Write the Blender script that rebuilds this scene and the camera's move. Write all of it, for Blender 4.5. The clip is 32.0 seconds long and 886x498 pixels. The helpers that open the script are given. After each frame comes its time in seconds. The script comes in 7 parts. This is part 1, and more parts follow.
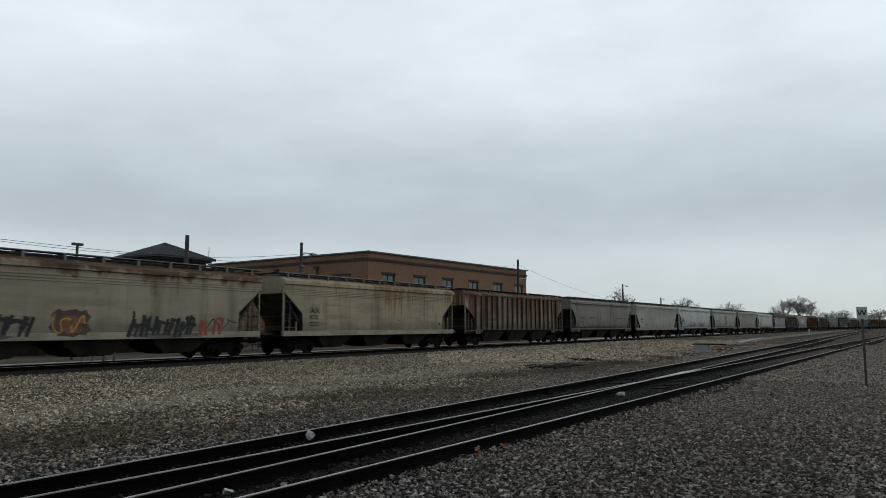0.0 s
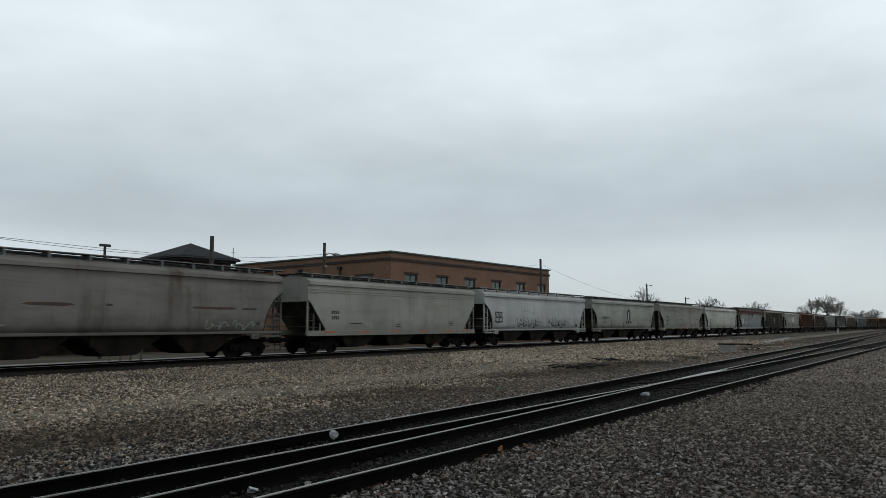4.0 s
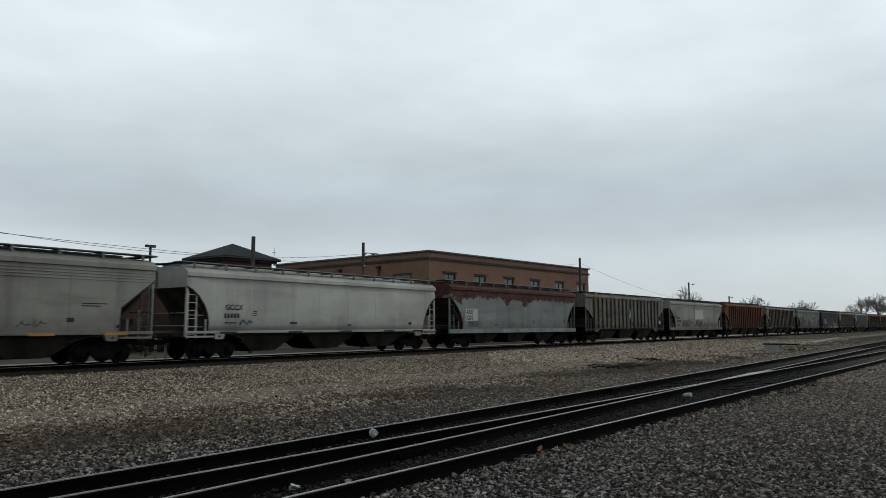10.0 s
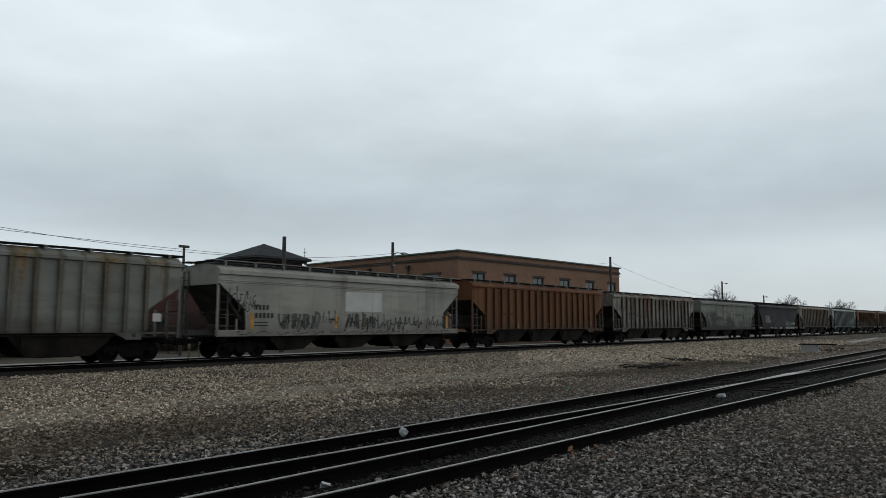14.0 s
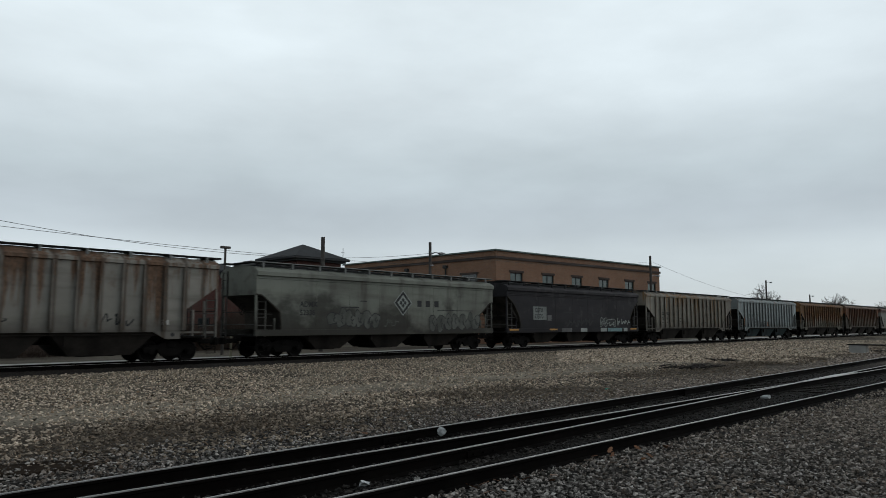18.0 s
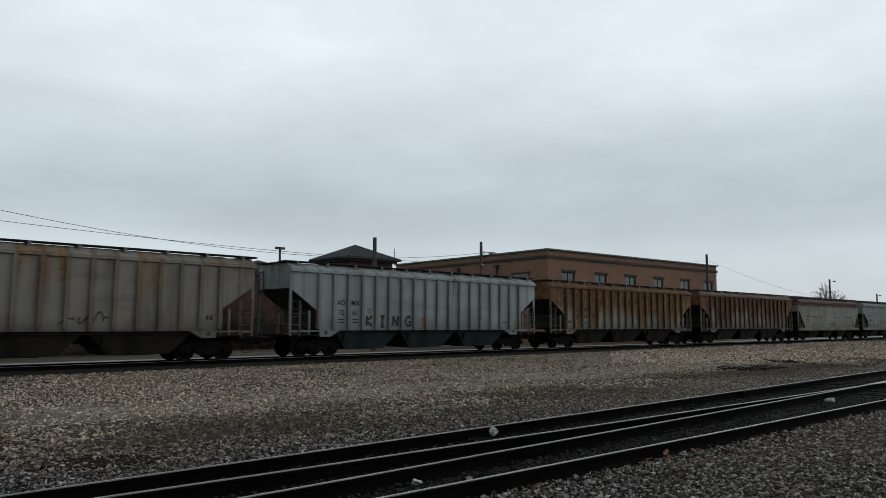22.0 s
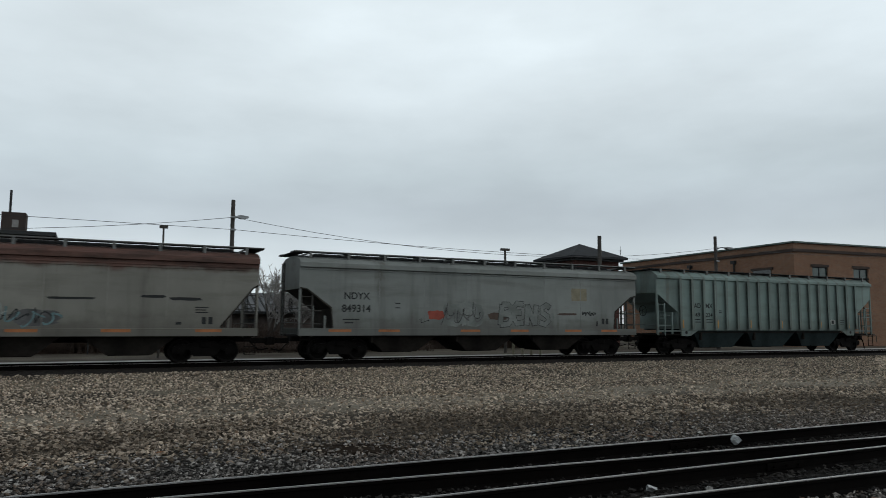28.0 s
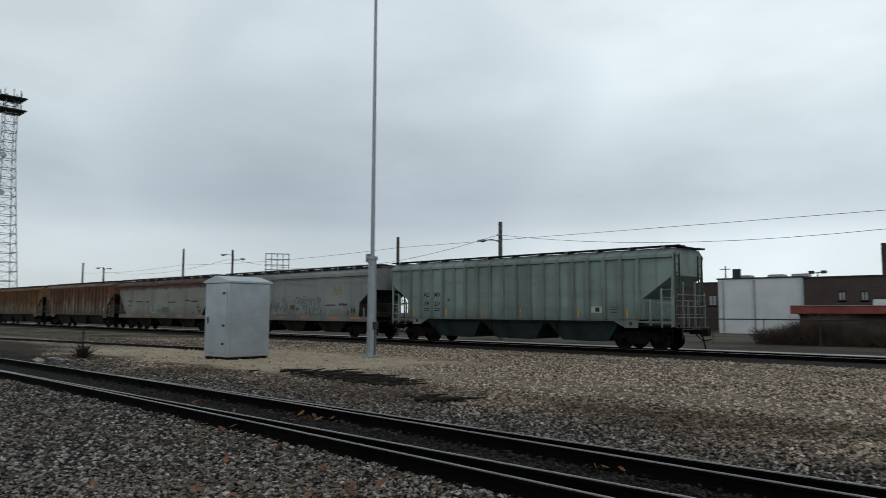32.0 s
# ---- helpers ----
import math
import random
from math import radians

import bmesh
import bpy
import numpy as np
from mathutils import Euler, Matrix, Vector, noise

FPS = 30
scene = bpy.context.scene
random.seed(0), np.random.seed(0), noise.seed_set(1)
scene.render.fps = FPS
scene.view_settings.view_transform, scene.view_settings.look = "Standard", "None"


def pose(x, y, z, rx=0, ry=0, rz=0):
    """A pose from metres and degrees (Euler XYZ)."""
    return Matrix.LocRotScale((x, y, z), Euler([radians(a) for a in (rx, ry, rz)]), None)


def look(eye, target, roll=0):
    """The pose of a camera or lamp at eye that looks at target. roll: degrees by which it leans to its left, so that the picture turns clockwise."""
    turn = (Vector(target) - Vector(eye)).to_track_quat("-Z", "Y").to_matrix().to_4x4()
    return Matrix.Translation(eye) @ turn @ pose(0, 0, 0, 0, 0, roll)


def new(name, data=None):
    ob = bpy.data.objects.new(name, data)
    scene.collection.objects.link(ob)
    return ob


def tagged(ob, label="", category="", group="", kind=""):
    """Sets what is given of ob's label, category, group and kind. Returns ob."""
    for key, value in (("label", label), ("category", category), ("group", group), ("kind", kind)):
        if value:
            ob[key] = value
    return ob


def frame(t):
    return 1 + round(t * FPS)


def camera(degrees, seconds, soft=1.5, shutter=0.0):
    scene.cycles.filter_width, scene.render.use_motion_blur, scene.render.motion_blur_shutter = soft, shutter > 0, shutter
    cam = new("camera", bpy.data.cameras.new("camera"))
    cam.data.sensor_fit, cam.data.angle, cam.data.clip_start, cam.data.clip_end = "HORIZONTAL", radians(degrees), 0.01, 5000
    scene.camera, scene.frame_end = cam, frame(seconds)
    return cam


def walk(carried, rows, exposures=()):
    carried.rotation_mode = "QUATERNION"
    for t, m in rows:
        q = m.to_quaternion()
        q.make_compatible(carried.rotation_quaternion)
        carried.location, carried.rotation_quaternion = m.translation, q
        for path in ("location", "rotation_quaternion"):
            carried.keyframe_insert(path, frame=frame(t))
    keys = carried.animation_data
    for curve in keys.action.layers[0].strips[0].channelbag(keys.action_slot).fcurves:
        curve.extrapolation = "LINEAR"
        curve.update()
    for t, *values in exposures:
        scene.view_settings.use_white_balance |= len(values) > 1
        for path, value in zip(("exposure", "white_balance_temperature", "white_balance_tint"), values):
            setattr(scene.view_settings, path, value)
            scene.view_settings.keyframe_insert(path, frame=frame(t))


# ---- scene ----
EYE = (0.0, 0.0, 1.67)
cam = camera(63.4, 32.0, soft=0.6, shutter=0.2)


def aim(az, up, roll):
    a, e = radians(az), radians(up)
    far = (EYE[0] + math.cos(a) * math.cos(e), EYE[1] + math.sin(a) * math.cos(e), EYE[2] + math.sin(e))
    return look(EYE, far, roll)


# seconds, heading from the track's line, upward tilt, lean
PAN = [(0, 31.77, 6.15, -0.09), (1, 32.19, 6.14, -0.1), (2, 32.52, 6.13, -0.09), (3, 32.97, 6.12, -0.09), (3.5, 33.26, 6.13, -0.1),
       (5.5, 34.41, 6.13, -0.1), (6.5, 34.9, 6.12, -0.08), (7.5, 35.38, 6.12, -0.08), (8.5, 35.83, 6.12, -0.07), (9.5, 36.32, 6.1, -0.05),
       (10.5, 36.93, 6.06, -0.03), (11.5, 37.44, 6.04, -0.01), (12.5, 37.94, 6.03, 0.0), (13.5, 38.65, 6.04, 0.01), (14.5, 39.27, 6.03, 0.04),
       (16.5, 40.69, 6.03, 0.06), (17.5, 41.55, 6.02, 0.05), (18.5, 42.35, 6.01, 0.07), (19.5, 43.11, 6.01, 0.12), (20.5, 44.13, 6.0, 0.16),
       (21.5, 45.32, 5.99, 0.17), (22.5, 46.84, 5.97, 0.19), (23.5, 48.39, 5.95, 0.22), (24.5, 50.15, 5.94, 0.27), (25.5, 52.34, 5.91, 0.28),
       (27.5, 60.35, 5.89, 0.31), (28, 63.9, 5.9, 0.31), (28.5, 68.17, 5.85, 0.33), (29, 74.61, 5.81, 0.37), (29.5, 82.15, 5.71, 0.36),
       (30, 91.02, 5.63, 0.31), (30.5, 101.49, 5.52, 0.24), (31, 112.74, 5.35, 0.23), (31.5, 123.74, 5.2, 0.25), (32, 133.07, 5.1, 0.25)]
walk(cam, [(t, aim(a, u, r)) for t, a, u, r in PAN], ((0, 0.0), (28.5, 0.02), (30.0, 0.06), (31.2, 0.18), (32, 0.14)))

# ---- sky and light: a closed overcast, a little brighter behind the clouds to the right ----
SUN_AZ, SUN_UP = -32.0, 36.0
world = bpy.data.worlds.new("overcast_sky")
scene.world = world
world.use_nodes = True
wn, wl = world.node_tree.nodes, world.node_tree.links
wn.clear()


def wnode(kind, **sets):
    n = wn.new(kind)
    for k, v in sets.items():
        n.inputs[k].default_value = v
    return n


w_out, w_bg = wn.new("ShaderNodeOutputWorld"), wn.new("ShaderNodeBackground")
w_co, w_sky = wn.new("ShaderNodeTexCoord"), wn.new("ShaderNodeTexSky")
w_sky.sky_type, w_sky.sun_disc = "NISHITA", False
w_sky.sun_elevation, w_sky.sun_rotation = radians(SUN_UP), radians(90 - SUN_AZ)
w_dim = wnode("ShaderNodeVectorMath")
w_dim.operation = "SCALE"
w_dim.inputs["Scale"].default_value = 0.1
w_sep = wn.new("ShaderNodeSeparateXYZ")
w_grad = wn.new("ShaderNodeValToRGB")
g = w_grad.color_ramp
g.elements[0].position, g.elements[0].color = 0.0, (0.58, 0.64, 0.67, 1)
g.elements[1].position, g.elements[1].color = 1.0, (0.20, 0.225, 0.24, 1)
for p, c in ((0.06, (0.60, 0.67, 0.705, 1)), (0.102, (0.59, 0.66, 0.70, 1)), (0.124, (0.525, 0.59, 0.635, 1)), (0.155, (0.505, 0.57, 0.615, 1)), (0.2, (0.57, 0.65, 0.69, 1)), (0.30, (0.73, 0.815, 0.855, 1)), (0.44, (0.80, 0.89, 0.93, 1)), (0.58, (0.50, 0.56, 0.59, 1)), (0.75, (0.28, 0.31, 0.33, 1))):
    e = g.elements.new(p)
    e.color = c
w_map = wn.new("ShaderNodeMapping")
w_map.inputs["Scale"].default_value = (1.6, 1.6, 4.5)
w_noise = wnode("ShaderNodeTexNoise", Scale=1.7, Detail=6.0, Roughness=0.52)
w_cloud = wn.new("ShaderNodeMapRange")
w_cloud.inputs["From Min"].default_value, w_cloud.inputs["From Max"].default_value = 0.3, 0.72
w_cloud.inputs["To Min"].default_value, w_cloud.inputs["To Max"].default_value = 0.88, 1.12
w_mul = wn.new("ShaderNodeVectorMath")
w_mul.operation = "SCALE"
w_mix = wn.new("ShaderNodeMix")
w_mix.data_type = "RGBA"
w_mix.inputs["Factor"].default_value = 0.93
wl.new(w_co.outputs["Generated"], w_sep.inputs[0])
wl.new(w_co.outputs["Generated"], w_map.inputs[0])
wl.new(w_map.outputs[0], w_noise.inputs["Vector"])
wl.new(w_noise.outputs[0], w_cloud.inputs["Value"])
w_wave = wn.new("ShaderNodeMath")
w_wave.operation = "MULTIPLY_ADD"
w_wave.inputs[1].default_value = 0.03
w_base = wn.new("ShaderNodeMath")
w_base.operation = "SUBTRACT"
w_base.inputs[1].default_value = 0.015
wl.new(w_sep.outputs["Z"], w_base.inputs[0])
wl.new(w_noise.outputs[0], w_wave.inputs[0])
wl.new(w_base.outputs[0], w_wave.inputs[2])
wl.new(w_wave.outputs[0], w_grad.inputs[0])
wl.new(w_grad.outputs[0], w_mul.inputs[0])
w_side = wn.new("ShaderNodeMapRange")
w_side.interpolation_type = "SMOOTHSTEP"
for key, val in zip(("From Min", "From Max", "To Min", "To Max"), (-1.0, -0.1, 0.83, 1.0)):
    w_side.inputs[key].default_value = val
w_both = wn.new("ShaderNodeMath")
w_both.operation = "MULTIPLY"
# the low sky across the tracks is clearer than along them
w_across, w_low = wn.new("ShaderNodeMapRange"), wn.new("ShaderNodeMapRange")
for node, vals in ((w_across, (0.75, 0.1, 0.0, 1.0)), (w_low, (0.22, 0.07, 0.0, 0.16))):
    node.interpolation_type = "SMOOTHSTEP"
    for key, val in zip(("From Min", "From Max", "To Min", "To Max"), vals):
        node.inputs[key].default_value = val
w_clear, w_lift = wn.new("ShaderNodeMath"), wn.new("ShaderNodeMath")
w_clear.operation, w_lift.operation = "MULTIPLY_ADD", "MULTIPLY"
w_clear.inputs[2].default_value = 1.0
wl.new(w_sep.outputs["X"], w_across.inputs["Value"])
wl.new(w_sep.outputs["Z"], w_low.inputs["Value"])
wl.new(w_across.outputs[0], w_clear.inputs[0])
wl.new(w_low.outputs[0], w_clear.inputs[1])
wl.new(w_sep.outputs["X"], w_side.inputs["Value"])
wl.new(w_cloud.outputs[0], w_both.inputs[0])
wl.new(w_side.outputs[0], w_both.inputs[1])
wl.new(w_both.outputs[0], w_lift.inputs[0])
wl.new(w_clear.outputs[0], w_lift.inputs[1])
wl.new(w_lift.outputs[0], w_mul.inputs["Scale"])
wl.new(w_sky.outputs[0], w_dim.inputs[0])
wl.new(w_dim.outputs[0], w_mix.inputs["A"])
wl.new(w_mul.outputs[0], w_mix.inputs["B"])
# one darker blue-grey bank of cloud low over the west end of the yard
w_bank = wn.new("ShaderNodeVectorMath")
w_bank.operation = "DOT_PRODUCT"
w_bank.inputs[1].default_value = (math.cos(radians(140)) * 0.966, math.sin(radians(140)) * 0.966, 0.26)
w_edge = wn.new("ShaderNodeMath")
w_edge.operation = "MULTIPLY_ADD"
w_edge.inputs[1].default_value = 0.1
w_bankm = wn.new("ShaderNodeMapRange")
w_bankm.interpolation_type = "SMOOTHSTEP"
for key, val in zip(("From Min", "From Max", "To Min", "To Max"), (1.0, 1.035, 0.0, 1.0)):
    w_bankm.inputs[key].default_value = val
w_tint = wn.new("ShaderNodeMix")
w_tint.data_type, w_tint.blend_type = "RGBA", "MULTIPLY"
w_tint.inputs["B"].default_value = (0.85, 0.86, 0.88, 1)
wl.new(w_co.outputs["Generated"], w_bank.inputs[0])
wl.new(w_noise.outputs[0], w_edge.inputs[0])
wl.new(w_bank.outputs["Value"], w_edge.inputs[2])
wl.new(w_edge.outputs[0], w_bankm.inputs["Value"])
wl.new(w_bankm.outputs[0], w_tint.inputs["Factor"])
wl.new(w_mix.outputs["Result"], w_tint.inputs["A"])
wl.new(w_tint.outputs["Result"], w_bg.inputs["Color"])
w_bg.inputs["Strength"].default_value = 1.0
wl.new(w_bg.outputs[0], w_out.inputs[0])

sun = new("sun", bpy.data.lights.new("sun", "SUN"))
sun.data.energy, sun.data.angle, sun.data.color = 0.5, radians(35), (1.0, 0.97, 0.93)
sa, su = radians(SUN_AZ), radians(SUN_UP)
sun.matrix_world = look((60 * math.cos(sa) * math.cos(su), 60 * math.sin(sa) * math.cos(su), 60 * math.sin(su)), (0, 0, 0))

# ---- materials ----


def nodes_of(m):
    m.use_nodes = True
    t = m.node_tree
    t.nodes.clear()
    out, bsdf = t.nodes.new("ShaderNodeOutputMaterial"), t.nodes.new("ShaderNodeBsdfPrincipled")
    t.links.new(bsdf.outputs[0], out.inputs[0])
    return t, bsdf


class Net:
    """A short way to write node graphs."""

    def __init__(self, name):
        self.m = bpy.data.materials.new(name)
        self.t, self.bsdf = nodes_of(self.m)
        self.co = self.t.nodes.new("ShaderNodeTexCoord")

    def put(self, to, value):
        if isinstance(value, bpy.types.NodeSocket):
            self.t.links.new(value, to)
        else:
            to.default_value = value

    def scaled(self, sx, sy, sz, shift=(0, 0, 0)):
        n = self.t.nodes.new("ShaderNodeMapping")
        n.inputs["Scale"].default_value, n.inputs["Location"].default_value = (sx, sy, sz), shift
        self.t.links.new(self.co.outputs["Object"], n.inputs[0])
        return n.outputs[0]

    def noise(self, vec, scale, detail=4.0, rough=0.55):
        n = self.t.nodes.new("ShaderNodeTexNoise")
        self.put(n.inputs["Vector"], vec)
        n.inputs["Scale"].default_value, n.inputs["Detail"].default_value, n.inputs["Roughness"].default_value = scale, detail, rough
        return n.outputs[0]

    def cells(self, vec, scale, what="Distance", feature="F1"):
        n = self.t.nodes.new("ShaderNodeTexVoronoi")
        n.feature = feature
        self.put(n.inputs["Vector"], vec)
        n.inputs["Scale"].default_value = scale
        return n.outputs[what]

    def ramp(self, fac, lo, hi, a=0.0, b=1.0):
        n = self.t.nodes.new("ShaderNodeMapRange")
        n.interpolation_type = "SMOOTHSTEP"
        self.put(n.inputs["Value"], fac)
        for k, v in zip(("From Min", "From Max", "To Min", "To Max"), (lo, hi, a, b)):
            n.inputs[k].default_value = v
        return n.outputs[0]

    def math(self, op, a, b):
        n = self.t.nodes.new("ShaderNodeMath")
        n.operation = op
        self.put(n.inputs[0], a)
        self.put(n.inputs[1], b)
        return n.outputs[0]

    def mix(self, fac, a, b, mode="MIX"):
        n = self.t.nodes.new("ShaderNodeMix")
        n.data_type, n.blend_type = "RGBA", mode
        self.put(n.inputs["Factor"], fac)
        for k, v in (("A", a), ("B", b)):
            self.put(n.inputs[k], (*v, 1.0) if isinstance(v, tuple) else v)
        return n.outputs["Result"]

    def axis(self, k):
        n = self.t.nodes.new("ShaderNodeSeparateXYZ")
        self.t.links.new(self.co.outputs["Object"], n.inputs[0])
        return n.outputs[k]

    def random(self):
        return self.t.nodes.new("ShaderNodeObjectInfo").outputs["Random"]

    def island(self):
        return self.t.nodes.new("ShaderNodeNewGeometry").outputs["Random Per Island"]

    def bump(self, height, strength, dist=0.01):
        n = self.t.nodes.new("ShaderNodeBump")
        n.inputs["Strength"].default_value, n.inputs["Distance"].default_value = strength, dist
        self.t.links.new(height, n.inputs["Height"])
        self.t.links.new(n.outputs[0], self.bsdf.inputs["Normal"])

    def end(self, color, rough=0.8, metal=0.0, spec=0.5):
        self.put(self.bsdf.inputs["Base Color"], (*color, 1.0) if isinstance(color, tuple) else color)
        self.put(self.bsdf.inputs["Roughness"], rough)
        self.bsdf.inputs["Metallic"].default_value = metal
        self.bsdf.inputs["Specular IOR Level"].default_value = spec
        return self.m


def tone(c, k):
    return tuple(min(1.0, v * k) for v in c)


def plain(name, c, rough=0.75, metal=0.0, var=0.25, scale=3.0, fine=40.0, bump=0.15, dist=0.004, spec=0.4, c2=None):
    n = Net(name)
    v = n.scaled(1, 1, 1)
    big, small = n.noise(v, scale, 5.0), n.noise(v, fine, 3.0)
    col = n.mix(n.ramp(big, 0.3, 0.7), tone(c, 1 - var), c2 or tone(c, 1 + var))
    col = n.mix(n.ramp(small, 0.35, 0.7, 0.0, 0.35), col, tone(c, 0.6))
    n.bump(small, bump, dist)
    return n.end(col, rough, metal, spec)


def car_paint(name, c, rust=(0.16, 0.07, 0.035), amount=0.3, grime=0.35, top=None, shift=0.0, dirt=(0.07, 0.06, 0.05), k=1.0, sheet=2.2, start=0.0, runs=0.0, soot=0.0, cap=None, seams=0.0):
    """Weathered freight-car paint: sheets faded unevenly, soft runs of dirt, rust blooms, optional rusted top band, soot patches."""
    n = Net(name)
    light = (0.35 + 0.75 * (c[0] * 0.3 + c[1] * 0.6 + c[2] * 0.1)) * k
    c = tone(c, light)
    rust, dirt = tone(rust, 0.8), tone(dirt, 0.55)
    even = n.scaled(1, 1, 1, (shift * 7.3, 0, shift * 1.7))
    tall = n.scaled(1.0, 1.0, 0.13, (shift * 11.1, 0, shift))
    thin = n.scaled(4.0, 4.0, 0.22, (shift * 5.1, 3, shift))
    flat = n.scaled(0.22, 1.0, 1.5, (shift * 3.1, 0, shift * 2.3))
    wide = n.noise(even, 0.4, 5.0, 0.6)
    col = n.mix(n.ramp(wide, 0.3, 0.7), tone(c, 0.84), tone(c, 1.12))
    # every sheet between two seams has faded a little differently
    dice = n.t.nodes.new("ShaderNodeTexWhiteNoise")
    dice.noise_dimensions = "1D"
    number = n.t.nodes.new("ShaderNodeMath")
    number.operation = "FLOOR"
    n.put(number.inputs[0], n.math("DIVIDE", n.math("SUBTRACT", n.axis("X"), start), sheet))
    n.put(dice.inputs["W"], n.math("ADD", number.outputs[0], shift * 13.7))
    lot = dice.outputs["Value"]
    col = n.mix(n.ramp(lot, 0.0, 1.0, 0.0, 0.22), col, tone(c, 0.55))
    smear = n.noise(flat, 1.2, 4.0, 0.6)
    col = n.mix(n.ramp(smear, 0.46, 0.72, 0.0, min(0.6, grime * 0.7)), col, tone(dirt, 1.6))
    streak = n.noise(tall, 1.1, 5.0, 0.6)
    col = n.mix(n.ramp(streak, 0.48, 0.82, 0.0, min(0.9, grime * 1.25)), col, dirt)
    fine = n.noise(thin, 1.2, 5.0, 0.65)
    col = n.mix(n.ramp(fine, 0.58, 0.85, 0.0, min(0.6, grime * 0.6)), col, tone(dirt, 1.3))
    speck = n.noise(even, 9.0, 5.0, 0.7)
    blot = n.math("ADD", n.math("MULTIPLY", n.noise(even, 0.9, 7.0, 0.7), 0.6), n.math("MULTIPLY", streak, 0.4))
    col = n.mix(n.ramp(blot, 0.665 - 0.32 * amount, 0.78 - 0.28 * amount, 0.0, min(0.95, 0.3 + amount)), col, rust)
    col = n.mix(n.ramp(speck, 0.66, 0.72, 0.0, 0.5 * min(1.0, 0.3 + amount)), col, tone(rust, 0.8))
    if runs:
        # rust that has run down from the roof seam, heavier on some sheets than on others
        down = n.noise(n.scaled(2.6, 2.6, 0.16, (shift * 2.7, 1, shift)), 1.3, 6.0, 0.66)
        reach = n.math("ADD", n.math("ADD", down, n.math("MULTIPLY", lot, 0.22)), n.math("MULTIPLY", n.axis("Z"), 0.075))
        tint = n.mix(n.ramp(speck, 0.38, 0.62), tone(rust, 0.75), tone(rust, 1.5))
        col = n.mix(n.ramp(reach, 1.02 - 0.3 * runs, 1.16 - 0.3 * runs, 0.0, 0.9), col, tint)
    if top:
        # a rusted or peeled upper part, (colour, height, 1 where it peels in patches, else runs down in streaks)
        edge = n.noise(even, 0.8, 7.0, 0.68) if len(top) > 2 else n.math("ADD", streak, n.math("MULTIPLY", n.math("SUBTRACT", lot, 0.5), 0.28))
        z = n.math("ADD", n.axis("Z"), n.math("MULTIPLY", n.math("SUBTRACT", edge, 0.5), 3.2 if len(top) > 2 else 3.4))
        under = n.mix(n.ramp(n.noise(even, 2.2, 6.0, 0.65), 0.35, 0.65), tone(top[0], 0.7), tone(top[0], 1.6))
        under = n.mix(n.ramp(fine, 0.5, 0.7, 0.0, 0.6), under, tone(top[0], 0.5))
        col = n.mix(n.ramp(z, top[1], top[1] + (0.1 if len(top) > 2 else 1.3), 0.0, 0.95), col, under)
    if seams:
        # grime and rust along the rib welds, rib shadow painted in, wider on some
        part_of = n.math("FRACT", n.math("DIVIDE", n.math("SUBTRACT", n.axis("X"), start), sheet), 0.0)
        near = n.math("MULTIPLY", n.math("ABSOLUTE", n.math("SUBTRACT", part_of, 0.5), 0.0), 2.0)
        near = n.math("ADD", near, n.math("MULTIPLY", n.math("SUBTRACT", n.noise(n.scaled(1.4, 1.4, 0.3, (shift * 4.1, 2, shift)), 1.2, 5.0, 0.65), 0.5), 1.1))
        col = n.mix(n.ramp(near, 0.62, 0.98, 0.0, seams), col, n.mix(n.ramp(speck, 0.35, 0.65), tone(dirt, 0.9), tone(rust, 0.75)))
    if cap:
        # a rusted strip along the roof edge (colour, height, how ragged)
        z = n.math("ADD", n.axis("Z"), n.math("MULTIPLY", n.math("SUBTRACT", n.noise(even, 0.7, 6.0, 0.65), 0.5), cap[2]))
        worn = n.mix(n.ramp(n.noise(flat, 2.0, 6.0, 0.7), 0.35, 0.65), tone(cap[0], 0.6), tone(cap[0], 1.9))
        col = n.mix(n.ramp(z, cap[1], cap[1] + 0.3, 0.0, 0.9), col, worn)
    # wheel spray and brake dust thrown up over the lower side
    low = n.math("ADD", n.axis("Z"), n.math("MULTIPLY", n.math("SUBTRACT", n.noise(even, 0.9, 6.0, 0.65), 0.5), 1.7))
    col = n.mix(n.ramp(low, 2.25, 1.25, 0.0, min(0.8, 0.12 + grime * 0.75)), col, tone(dirt, 1.25))
    if soot:
        murk = n.math("ADD", n.noise(n.scaled(0.5, 1.0, 0.8, (shift * 1.9, 0, shift)), 0.9, 5.0, 0.6), n.math("MULTIPLY", n.axis("Z"), -0.12))
        col = n.mix(n.ramp(murk, 0.12, 0.36, 0.0, soot), col, (0.016, 0.014, 0.012))
    n.bump(n.noise(even, 1.6, 3.0), 0.12, 0.03)
    return n.end(col, n.ramp(wide, 0.2, 0.8, 0.62, 0.85), 0.0, 0.18)


